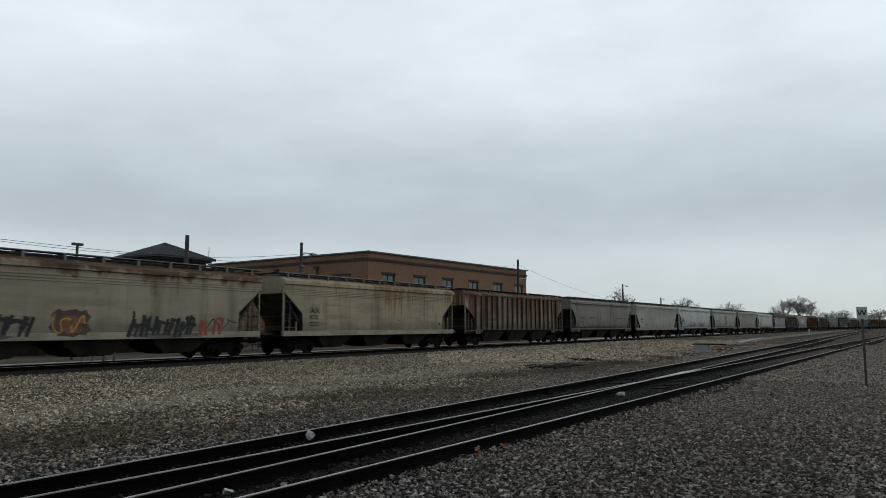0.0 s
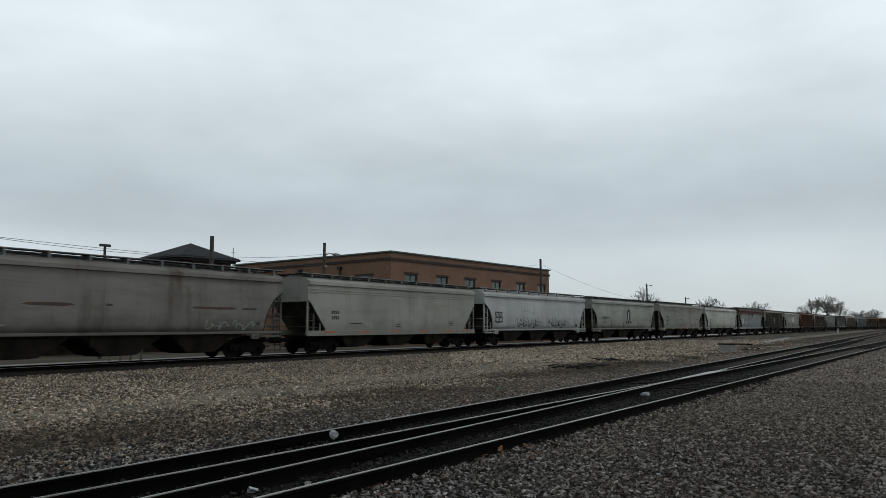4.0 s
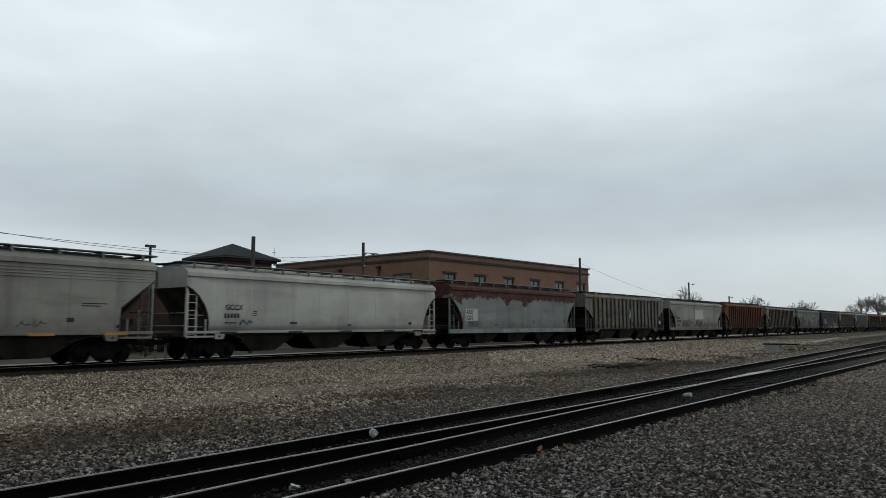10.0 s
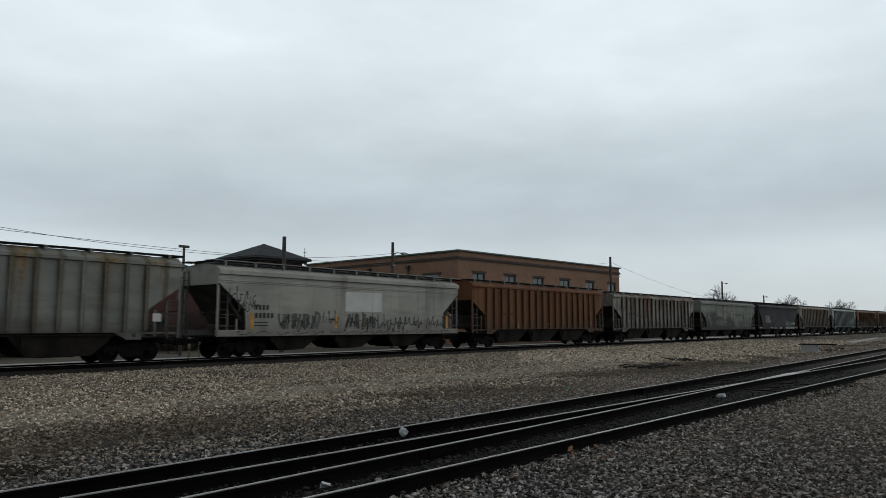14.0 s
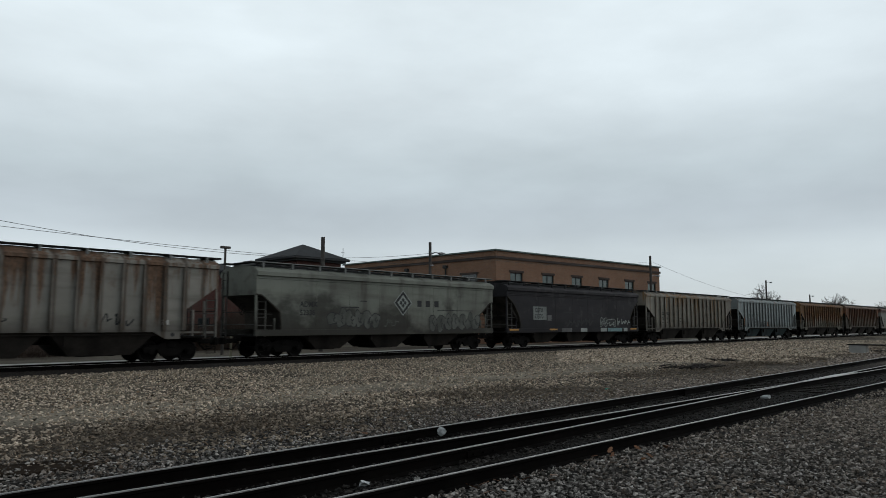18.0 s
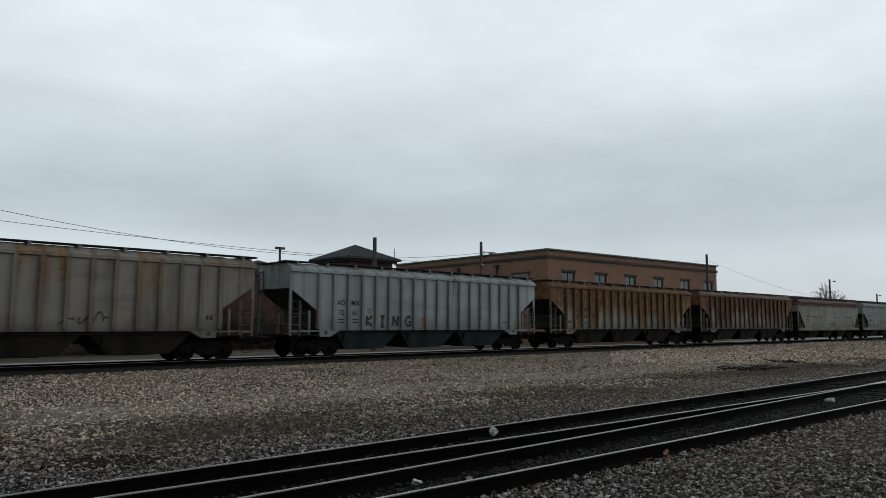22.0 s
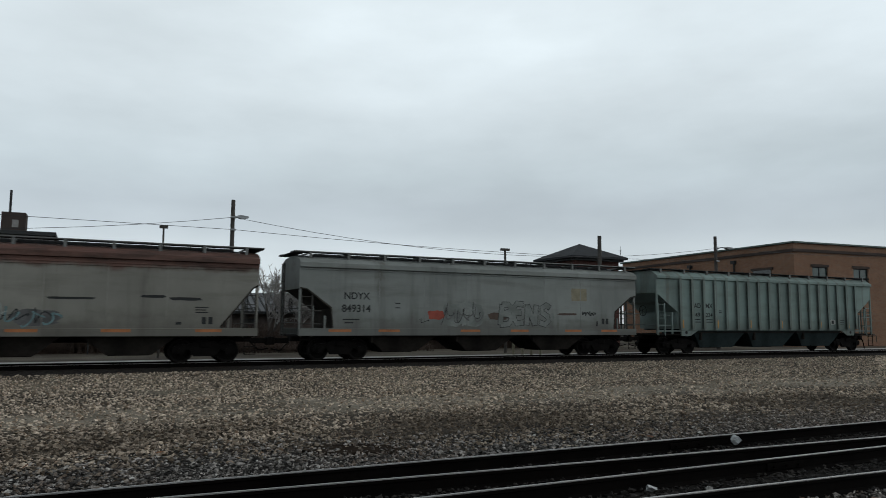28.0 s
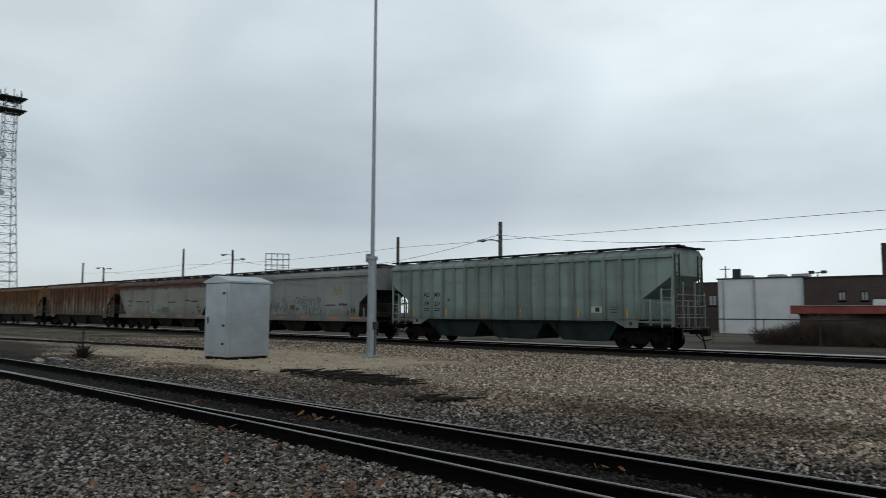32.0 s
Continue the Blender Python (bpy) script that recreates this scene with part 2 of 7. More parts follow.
def brick_mat(name, c, c2, mortar, scale=1.0):
    """Brick for walls that stand far off: running bond on any upright face."""
    n = Net(name)
    s = n.t.nodes.new("ShaderNodeSeparateXYZ")
    n.t.links.new(n.co.outputs["Object"], s.inputs[0])
    j = n.t.nodes.new("ShaderNodeCombineXYZ")
    n.t.links.new(n.math("ADD", s.outputs["X"], s.outputs["Y"]), j.inputs["X"])
    n.t.links.new(s.outputs["Z"], j.inputs["Y"])
    b = n.t.nodes.new("ShaderNodeTexBrick")
    n.t.links.new(j.outputs[0], b.inputs["Vector"])
    b.inputs["Scale"].default_value = scale
    b.inputs["Color1"].default_value, b.inputs["Color2"].default_value, b.inputs["Mortar"].default_value = (*c, 1), (*c2, 1), (*mortar, 1)
    b.inputs["Brick Width"].default_value, b.inputs["Row Height"].default_value, b.inputs["Mortar Size"].default_value = 0.22, 0.075, 0.008
    v = n.scaled(1, 1, 1)
    col = n.mix(n.ramp(n.noise(v, 0.35, 6.0, 0.65), 0.35, 0.7, 0.0, 0.5), b.outputs["Color"], tone(c, 0.6))
    col = n.mix(n.ramp(n.noise(n.scaled(2, 2, 0.2), 1.3, 5.0), 0.5, 0.8, 0.0, 0.35), col, tone(c, 0.45))
    n.bump(b.outputs["Fac"], 0.4, -0.01)
    return n.end(col, 0.9, 0.0, 0.2)


def stone_mat():
    n = Net("ballast_stone")
    r = n.island()
    v = n.scaled(1, 1, 1)
    col = n.mix(n.math("POWER", r, 2.0), (0.03, 0.0275, 0.0255), (0.47, 0.435, 0.4))
    rusty = n.math("MULTIPLY", n.math("MAXIMUM", n.ramp(n.noise(v, 0.45, 4.0), 0.4, 0.62), n.ramp(n.axis("X"), 6.0, 14.0, 0.0, 0.9)), n.ramp(n.math("FRACT", n.math("MULTIPLY", r, 17.3), 0.0), 0.35, 0.8))
    col = n.mix(n.math("MULTIPLY", rusty, 0.7), col, (0.2, 0.145, 0.105))
    col = n.mix(n.ramp(n.axis("X"), 5.0, 19.0, 0.0, 0.8), col, n.mix(r, (0.07, 0.057, 0.048), (0.52, 0.435, 0.36)))
    col = n.mix(n.ramp(n.math("FRACT", n.math("MULTIPLY", r, 41.7), 0.0), 0.975, 0.985), col, (0.5, 0.48, 0.45))
    f = n.noise(v, 55.0, 3.0)
    col = n.mix(n.ramp(f, 0.4, 0.7, 0.0, 0.5), col, (0.04, 0.036, 0.033))
    n.bump(f, 0.4, 0.01)
    return n.end(col, 0.9, 0.0, 0.2)


M_STONE = stone_mat()
M_PUDDLE = plain("wet_silt", (0.02, 0.016, 0.013), 0.9, var=0.2, scale=1.2, fine=9.0, bump=0.3, spec=0.0, c2=(0.035, 0.027, 0.021))
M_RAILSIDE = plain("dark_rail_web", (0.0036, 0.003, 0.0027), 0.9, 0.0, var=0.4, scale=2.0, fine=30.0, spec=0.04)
M_RAILTOP = plain("polished_rail_head", (0.34, 0.33, 0.32), 0.42, 0.85, var=0.12, scale=0.8, fine=60.0, bump=0.04)
M_TIE = plain("creosoted_tie", (0.013, 0.01, 0.008), 0.88, var=0.4, scale=4.0, fine=30.0, bump=0.5, dist=0.01, spec=0.1)
# underframe, trucks and wheels: near-black colours with little gloss
M_UNDER = plain("near_black_steel", (0.006, 0.0052, 0.0045), 0.85, 0.0, var=0.4, scale=1.3, fine=18.0, spec=0.1)
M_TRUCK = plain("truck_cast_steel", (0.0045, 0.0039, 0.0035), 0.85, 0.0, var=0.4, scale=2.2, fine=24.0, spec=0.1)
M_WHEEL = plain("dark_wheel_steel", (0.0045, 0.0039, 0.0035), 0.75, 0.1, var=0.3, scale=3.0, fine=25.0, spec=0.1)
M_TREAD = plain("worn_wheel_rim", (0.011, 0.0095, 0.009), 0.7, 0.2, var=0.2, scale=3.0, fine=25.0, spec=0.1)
M_GALV = plain("galvanised_walkway", (0.10, 0.10, 0.10), 0.6, 0.5, var=0.25, scale=2.0, fine=30.0)
M_WALK = plain("dark_walkway_grating", (0.02, 0.021, 0.022), 0.75, 0.1, var=0.3, scale=3.0, fine=30.0, spec=0.1)
M_BAY = plain("dark_hopper_steel", (0.017, 0.0145, 0.0125), 0.85, 0.0, var=0.55, scale=0.8, fine=10.0, spec=0.1)
M_TEALBAY = plain("dark_teal_hopper_steel", (0.018, 0.027, 0.028), 0.8, 0.0, var=0.4, scale=0.8, fine=10.0, spec=0.12)
M_CREAMSILL = plain("pale_cream_sill_paint", (0.235, 0.215, 0.165), 0.75, var=0.3, scale=0.7, fine=7.0)
M_TEALSILL = plain("pale_teal_sill_paint", (0.18, 0.205, 0.205), 0.75, var=0.35, scale=0.7, fine=7.0)
M_FADED = plain("faded_grey_spray_paint", (0.15, 0.165, 0.155), 0.65, var=0.3, scale=1.2, fine=9.0)
M_PALEGRIME = plain("sooty_pale_spray_paint", (0.068, 0.072, 0.062), 0.7, var=0.4, scale=1.5, fine=8.0)
M_LADDER = plain("grimed_ladder_steel", (0.06, 0.058, 0.053), 0.7, 0.1, var=0.35, scale=2.0, fine=20.0, spec=0.15)
M_NAVY = plain("blue_black_spray_paint", (0.012, 0.018, 0.022), 0.65, var=0.3)
M_CYAN = plain("pale_cyan_spray_paint", (0.11, 0.19, 0.2), 0.65, var=0.25)
M_CREAMPANEL = plain("pale_cream_stencil_panel", (0.2, 0.18, 0.125), 0.75, var=0.2)
# end bays: grime plus the shade under the body, painted as one dark colour
M_ENDSHADE = plain("grimy_shaded_end_steel", (0.034, 0.03, 0.025), 0.85, var=0.5, scale=1.2, fine=14.0, spec=0.1)
M_RAILING = plain("pale_roof_railing", (0.13, 0.135, 0.13), 0.6, 0.2, var=0.25, scale=2.0)
M_BOLLARD = plain("pale_yellow_post", (0.22, 0.2, 0.14), 0.75, var=0.2)
M_BLACK = plain("black_stencil_paint", (0.018, 0.018, 0.019), 0.7, var=0.2)
M_WHITE = plain("white_stencil_paint", (0.42, 0.42, 0.40), 0.7, var=0.08, scale=1.5)
M_ORANGE = plain("orange_reflector", (0.33, 0.12, 0.04), 0.6, var=0.2)
M_YELLOW = plain("yellow_reflector", (0.4, 0.2, 0.035), 0.6, var=0.2)
M_RED = plain("faded_red_paint", (0.26, 0.05, 0.03), 0.65, var=0.2, scale=2.0)
M_GREEN = plain("green_spray_paint", (0.012, 0.075, 0.035), 0.65, var=0.2)
M_SILVER = plain("pale_spray_paint", (0.235, 0.255, 0.24), 0.55, var=0.12, scale=2.0)
M_BROWN = plain("brown_spray_paint", (0.06, 0.038, 0.027), 0.65, var=0.2)
M_BLUE = plain("dark_blue_paint", (0.035, 0.06, 0.10), 0.65, var=0.2)
M_LETTER = plain("dark_lettering", (0.012, 0.013, 0.014), 0.7, var=0.15)
M_BRICK = brick_mat("orange_brick", (0.25, 0.135, 0.082), (0.18, 0.092, 0.058), (0.21, 0.175, 0.14))
M_BRICKRED = brick_mat("dark_red_brick", (0.085, 0.034, 0.028), (0.06, 0.025, 0.021), (0.08, 0.065, 0.055))
M_HOTELBRICK = brick_mat("weathered_brown_brick", (0.115, 0.075, 0.062), (0.085, 0.055, 0.046), (0.12, 0.10, 0.09))
M_BRICKDARK = brick_mat("brown_black_brick", (0.066, 0.05, 0.045), (0.048, 0.037, 0.033), (0.055, 0.045, 0.04))
M_CORNICE = plain("weathered_cornice", (0.022, 0.024, 0.025), 0.7, var=0.2)
M_STONETRIM = plain("grey_stone_trim", (0.25, 0.245, 0.235), 0.85, var=0.15, scale=1.0)
M_SLATE = plain("charcoal_shingles", (0.016, 0.018, 0.021), 0.85, var=0.3, scale=2.0, fine=8.0)
M_SHINGLE = plain("pale_grey_metal_roof", (0.15, 0.157, 0.163), 0.85, var=0.15, scale=2.0, fine=8.0)
M_GLASS = plain("dark_window_glass", (0.02, 0.026, 0.028), 0.12, var=0.1, bump=0.02, spec=0.7)
M_PAINTWHITE = plain("off_white_painted_wall", (0.52, 0.54, 0.55), 0.8, var=0.08, scale=0.6, fine=12.0)
M_REDROOF = plain("red_metal_fascia", (0.20, 0.038, 0.033), 0.6, var=0.2, scale=1.0)
M_POLE = plain("weathered_wood_pole", (0.065, 0.058, 0.052), 0.9, var=0.3, scale=1.5, fine=20.0, bump=0.4)
M_STEELPOLE = plain("galvanised_mast", (0.25, 0.285, 0.305), 0.5, 0.55, var=0.12, scale=1.5, fine=25.0)
M_CABINET = plain("brushed_aluminium_sheet", (0.42, 0.46, 0.485), 0.36, 0.85, var=0.1, scale=1.2, fine=20.0, bump=0.06)
M_DARKGREEN = plain("dark_green_siding", (0.02, 0.03, 0.028), 0.8, var=0.2, scale=0.8)
M_WIRE = plain("black_cable", (0.02, 0.02, 0.022), 0.6)
# bark and twigs are paled: distance haze is put into their colour
M_BARK = plain("haze_paled_bark", (0.075, 0.067, 0.06), 0.95, var=0.3, scale=2.0, fine=15.0)
M_TWIG = plain("haze_paled_twigs", (0.2, 0.19, 0.18), 0.95, var=0.3, scale=1.0, fine=9.0)
M_BRUSH = plain("leafless_brush", (0.066, 0.046, 0.036), 0.95, var=0.4, scale=1.5, fine=9.0)
M_CONCRETE = plain("grey_concrete", (0.30, 0.295, 0.28), 0.9, var=0.15, scale=1.5, fine=20.0)
M_LEAF = plain("dead_oak_leaf", (0.15, 0.07, 0.035), 0.9, var=0.4, scale=6.0, fine=60.0)
M_PLASTIC = plain("white_plastic", (0.42, 0.43, 0.43), 0.4, var=0.06, scale=6.0, bump=0.03)
M_TEAL = plain("green_plastic", (0.02, 0.28, 0.19), 0.35, var=0.1)
M_LAMPGREY = plain("lamp_housing_grey", (0.30, 0.31, 0.32), 0.5, 0.4, var=0.15)

# ---- mesh helpers ----


def shade_flat_mesh(name, verts, faces, mats=(), picks=None):
    me = bpy.data.meshes.new(name)
    me.from_pydata(verts, [], faces)
    for m in mats:
        me.materials.append(m)
    if picks is not None:
        me.polygons.foreach_set("material_index", picks)
    me.update()
    return me


def mesh_of(name, bm, material):
    bmesh.ops.recalc_face_normals(bm, faces=bm.faces)
    me = bpy.data.meshes.new(name)
    bm.to_mesh(me)
    bm.free()
    me.materials.append(material)
    return me


def child(name, me, parent, label="", at=None, material=None):
    ob = new(name, me)
    ob.parent = parent
    if at is not None:
        ob.matrix_basis = at
    if material is not None:
        ob.material_slots[0].link = "OBJECT"
        ob.material_slots[0].material = material
    if label:
        ob["label"] = label
    return ob


def part(name, bm, material, parent, label="", at=None):
    return child(name, mesh_of(name, bm, material), parent, label, at)


def thing(name, at, label, category, group="", kind=""):
    e = new(name)
    e.empty_display_size = 0.3
    e.matrix_basis = at
    return tagged(e, label, category, group, kind)


def solid(name, bm, material, label, category="", group="", kind="", at=None):
    ob = new(name, mesh_of(name, bm, material))
    if at is not None:
        ob.matrix_basis = at
    return tagged(ob, label, category, group, kind)


def box(bm, x0, x1, y0, y1, z0, z1, bevel=0.0):
    vs = [bm.verts.new((x, y, z)) for x in (x0, x1) for y in (y0, y1) for z in (z0, z1)]
    fs = [bm.faces.new([vs[i] for i in q]) for q in ((0, 1, 3, 2), (4, 6, 7, 5), (0, 4, 5, 1), (2, 3, 7, 6), (0, 2, 6, 4), (1, 5, 7, 3))]
    if bevel:
        es = list({e for f in fs for e in f.edges})
        bmesh.ops.bevel(bm, geom=es, offset=bevel, segments=1, affect="EDGES", profile=0.5)
    return bm


def bar(bm, a, b, r, sides=6, r2=None):
    """A round bar from a to b."""
    a, b = Vector(a), Vector(b)
    d = (b - a).normalized()
    u = d.orthogonal().normalized()
    w = d.cross(u)
    rings = []
    for p, q in ((a, r), (b, r if r2 is None else r2)):
        rings.append([bm.verts.new(p + q * (math.cos(k * math.tau / sides) * u + math.sin(k * math.tau / sides) * w)) for k in range(sides)])
    for k in range(sides):
        bm.faces.new((rings[0][k], rings[0][(k + 1) % sides], rings[1][(k + 1) % sides], rings[1][k]))
    bm.faces.new(rings[0][::-1])
    bm.faces.new(rings[1])
    return bm


def prism(bm, outline, y0, y1):
    """An outline in x and z, thick from y0 to y1."""
    a = [bm.verts.new((x, y0, z)) for x, z in outline]
    b = [bm.verts.new((x, y1, z)) for x, z in outline]
    n = len(outline)
    bm.faces.new(a)
    bm.faces.new(b[::-1])
    for k in range(n):
        bm.faces.new((a[k], b[k], b[(k + 1) % n], a[(k + 1) % n]))
    return bm


def prism_z(bm, outline, z0, z1):
    a = [bm.verts.new((x, y, z0)) for x, y in outline]
    b = [bm.verts.new((x, y, z1)) for x, y in outline]
    n = len(outline)
    bm.faces.new(a[::-1])
    bm.faces.new(b)
    for k in range(n):
        bm.faces.new((a[k], a[(k + 1) % n], b[(k + 1) % n], b[k]))
    return bm


def nb():
    return bmesh.new()

# ---- ground ----
RAIL_H = 0.17
MAIN_Y, MAIN_TOP = 30.95, 0.06


def ground_z(x, y):
    k = min(1.0, max(0.0, (y - 10.0) / 12.0))
    return -0.11 * k * k * (3 - 2 * k)


def ground_mat():
    """Ballast, gravel, a worn lane, oily track bed, sandy pad and dull far ground, by where they lie."""
    n = Net("yard_ground")
    v = n.scaled(1, 1, 1)
    warp = n.math("MULTIPLY", n.math("SUBTRACT", n.noise(v, 0.35, 5.0, 0.6), 0.5), 2.6)
    y = n.math("ADD", n.axis("Y"), warp)
    x = n.math("ADD", n.axis("X"), n.math("MULTIPLY", warp, 1.5))

    clump = n.scaled(1.0, 0.45, 1.0)

    def stones(c, dark, warm, scale):
        near = n.cells(v, scale)
        pick = n.t.nodes.new("ShaderNodeSeparateColor")
        n.t.links.new(n.cells(v, scale, "Color"), pick.inputs[0])
        col = n.mix(n.ramp(pick.outputs[0], 0.05, 0.95), tone(c, 0.32), tone(c, 1.75))
        col = n.mix(n.ramp(pick.outputs[1], 0.65, 1.0, 0.0, 0.55), col, warm)
        col = n.mix(n.ramp(n.noise(clump, 3.2, 4.0, 0.65), 0.46, 0.66, 0.0, 0.6), col, dark)
        # gaps between stones near black: their shade is painted into the ground
        return n.mix(n.ramp(near, 0.3, 0.62, 0.0, 0.85), col, dark), near

    grey, cell = stones((0.05, 0.045, 0.041), (0.004, 0.0035, 0.003), (0.05, 0.036, 0.026), 19.0)
    tan, cell2 = stones((0.15, 0.128, 0.097), (0.009, 0.0075, 0.006), (0.15, 0.105, 0.07), 16.0)
    pale = n.mix(n.ramp(n.noise(v, 9.0, 5.0), 0.35, 0.65), (0.38, 0.335, 0.26), (0.54, 0.48, 0.385))
    dusty, _ = stones((0.24, 0.2, 0.16), (0.016, 0.013, 0.011), (0.22, 0.16, 0.105), 12.0)
    grey = n.mix(n.ramp(x, 6.0, 20.0, 0.0, 0.9), grey, dusty)
    pale = n.mix(0.5, pale, tan)
    damp = n.mix(n.ramp(n.noise(v, 0.22, 5.0, 0.6), 0.36, 0.6, 0.0, 0.8), n.mix(0.6, tan, (0.05, 0.04, 0.03)), (0.045, 0.035, 0.026))
    col = n.mix(n.ramp(y, 9.0, 10.6), grey, damp)
    bed = n.math("ADD", n.axis("Y"), n.math("MULTIPLY", warp, 0.12))
    drift = n.math("MULTIPLY", n.ramp(n.axis("X"), -22.0, 85.0, 0.0, 4.4), n.ramp(n.axis("X"), -23.0, -10.0))
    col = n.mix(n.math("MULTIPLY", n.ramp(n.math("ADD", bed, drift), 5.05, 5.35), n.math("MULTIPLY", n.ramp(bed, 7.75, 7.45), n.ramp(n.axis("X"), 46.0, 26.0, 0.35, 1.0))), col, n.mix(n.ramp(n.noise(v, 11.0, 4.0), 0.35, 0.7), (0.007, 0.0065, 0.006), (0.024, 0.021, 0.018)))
    lane = n.math("MULTIPLY", n.ramp(y, 12.4, 13.8), n.ramp(y, 17.2, 15.6))
    col = n.mix(n.math("MULTIPLY", lane, n.ramp(n.noise(v, 0.5, 4.0), 0.3, 0.6, 0.25, 0.85)), col, pale)
    col = n.mix(n.ramp(y, 15.5, 18.5), col, n.mix(n.ramp(n.noise(v, 0.3, 4.0), 0.4, 0.65, 0.0, 0.3), tan, (0.38, 0.33, 0.25)))
    pad = n.math("MULTIPLY", n.math("MULTIPLY", n.ramp(x, -36.0, -32.0), n.ramp(x, -15.0, -18.5)), n.math("MULTIPLY", n.ramp(y, 10.8, 12.0), n.ramp(y, 21.5, 19.0)))
    sand = n.mix(n.ramp(n.noise(v, 1.3, 6.0), 0.3, 0.7), (0.36, 0.295, 0.205), (0.46, 0.39, 0.29))
    col = n.mix(n.math("MULTIPLY", pad, 0.92), col, sand)
    raw = n.axis("Y")
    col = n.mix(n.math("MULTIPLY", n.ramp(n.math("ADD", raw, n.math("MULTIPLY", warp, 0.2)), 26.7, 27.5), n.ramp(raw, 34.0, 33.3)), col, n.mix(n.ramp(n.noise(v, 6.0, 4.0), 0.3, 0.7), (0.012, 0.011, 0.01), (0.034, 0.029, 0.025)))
    road = n.mix(n.ramp(n.noise(v, 0.6, 5.0), 0.3, 0.7), (0.41, 0.405, 0.38), (0.53, 0.525, 0.5))
    field = n.mix(n.ramp(n.noise(v, 0.12, 5.0), 0.35, 0.65), (0.055, 0.046, 0.036), (0.13, 0.115, 0.092))
    col = n.mix(n.ramp(raw, 35.9, 36.5), col, field)
    col = n.mix(n.math("MULTIPLY", n.ramp(raw, 33.6, 33.9), n.ramp(n.math("ADD", raw, n.math("MULTIPLY", warp, 0.15)), 36.4, 35.8)), col, road)
    col = n.mix(n.ramp(y, -6.0, -14.0), col, field)
    n.bump(n.math("SUBTRACT", 1.0, n.math("ADD", cell, cell2)), 0.8, 0.04)
    return n.end(col, 0.95, 0.0, 0.1)


def build_ground():
    xs = sorted(set([-2600, -1200, -600, -300, -180, -110, -80] + [round(-60 + 0.75 * k, 2) for k in range(187)] + [95, 115, 145, 190, 260, 400, 700, 1400, 2800]))
    ys = sorted(set([-2600, -1000, -400, -150, -60, -30, -12, -6] + [round(-3 + 0.5 * k, 2) for k in range(75)] + [36, 38, 42, 50, 70, 110, 200, 420, 900, 2800]))
    rng = np.random.RandomState(4)
    verts, faces = [], []
    for x in xs:
        for y in ys:
            lump = 0.0
            if -60 < x < 80 and 9 < y < 27:
                lump = 0.05 * (noise.noise((x * 0.35, y * 0.35, 1.0)) + 0.5 * noise.noise((x, y, 4.0)))
            elif -60 < x < 80 and 0 < y < 4:
                lump = 0.04 * noise.noise((x * 0.6, y * 0.6, 2.0))
            verts.append((x, y, ground_z(x, y) + lump))
    m = len(ys)
    for i in range(len(xs) - 1):
        for j in range(m - 1):
            faces.append((i * m + j, (i + 1) * m + j, (i + 1) * m + j + 1, i * m + j + 1))
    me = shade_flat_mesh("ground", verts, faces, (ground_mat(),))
    me.polygons.foreach_set("use_smooth", [True] * len(faces))
    tagged(new("ground", me), "gravel yard ground, grey ballast and tan worn lane", "ground", kind="structure")


build_ground()

# ---- tracks ----


def switch_off(x):
    """How far the turnout's branch has left the straight track."""
    if x < -22:
        return 0.0
    if x < 4:
        return 0.00111 * (x + 22) ** 2
    return 0.75 + 0.045 * (x - 4)


def main_line(x):
    """y of the running line's middle, which bends towards the yard far off."""
    y = MAIN_Y
    if x > 30:
        y -= 0.0006875 * (min(x, 54) - 30) ** 2
    if x > 54:
        y -= 0.033 * (x - 54)
    if x > 230:
        y -= 0.0005 * (x - 230) ** 2
    return y


RAIL_SIDE = [(-0.07, 0.0), (0.07, 0.0), (0.07, 0.012), (0.012, 0.035), (0.012, 0.12), (0.036, 0.135), (0.036, 0.158), (-0.036, 0.158), (-0.036, 0.135), (-0.012, 0.12), (-0.012, 0.035), (-0.07, 0.012)]
RAIL_CAP = [(-0.015, 0.156), (0.015, 0.156), (0.015, 0.166), (0.01, 0.17), (-0.01, 0.17), (-0.015, 0.166)]


def sweep(profile, xs, yf, z):
    bm = nb()
    rows = [[bm.verts.new((x, yf(x) + a, z + b)) for a, b in profile] for x in xs]
    n = len(profile)
    for p, q in zip(rows, rows[1:]):
        for k in range(n):
            bm.faces.new((p[k], p[(k + 1) % n], q[(k + 1) % n], q[k]))
    bm.faces.new(rows[0])
    bm.faces.new(rows[-1][::-1])
    return bm


def rail(parent, xs, yf, z):
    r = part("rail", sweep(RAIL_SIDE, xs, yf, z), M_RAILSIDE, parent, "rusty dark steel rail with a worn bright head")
    part("rail_head", sweep(RAIL_CAP, xs, yf, z), M_RAILTOP, r, "polished running surface")
    return r


def steps(a, b, d):
    n = max(1, int(round((b - a) / d)))
    return [a + (b - a) * k / n for k in range(n + 1)]


def tie_mesh(length):
    bm = nb()
    box(bm, -0.115, 0.115, -length / 2, length / 2, -0.15, 0.0, 0.012)
    return mesh_of("tie", bm, M_TIE)


track = thing("siding_track_with_turnout", pose(0, 0, 0), "two dark steel yard tracks joining at a turnout in ballast", "railway track", kind="structure")
F1Y, N1Y = 7.33, 5.83
rail(track, steps(-90, 330, 14), lambda x: F1Y, 0.0)
rail(track, steps(-90, -22, 10), lambda x: N1Y, 0.0)
rail(track, steps(-22, 330, 8), lambda x: N1Y + (0.0 if x > -8 else 0.0), 0.0)
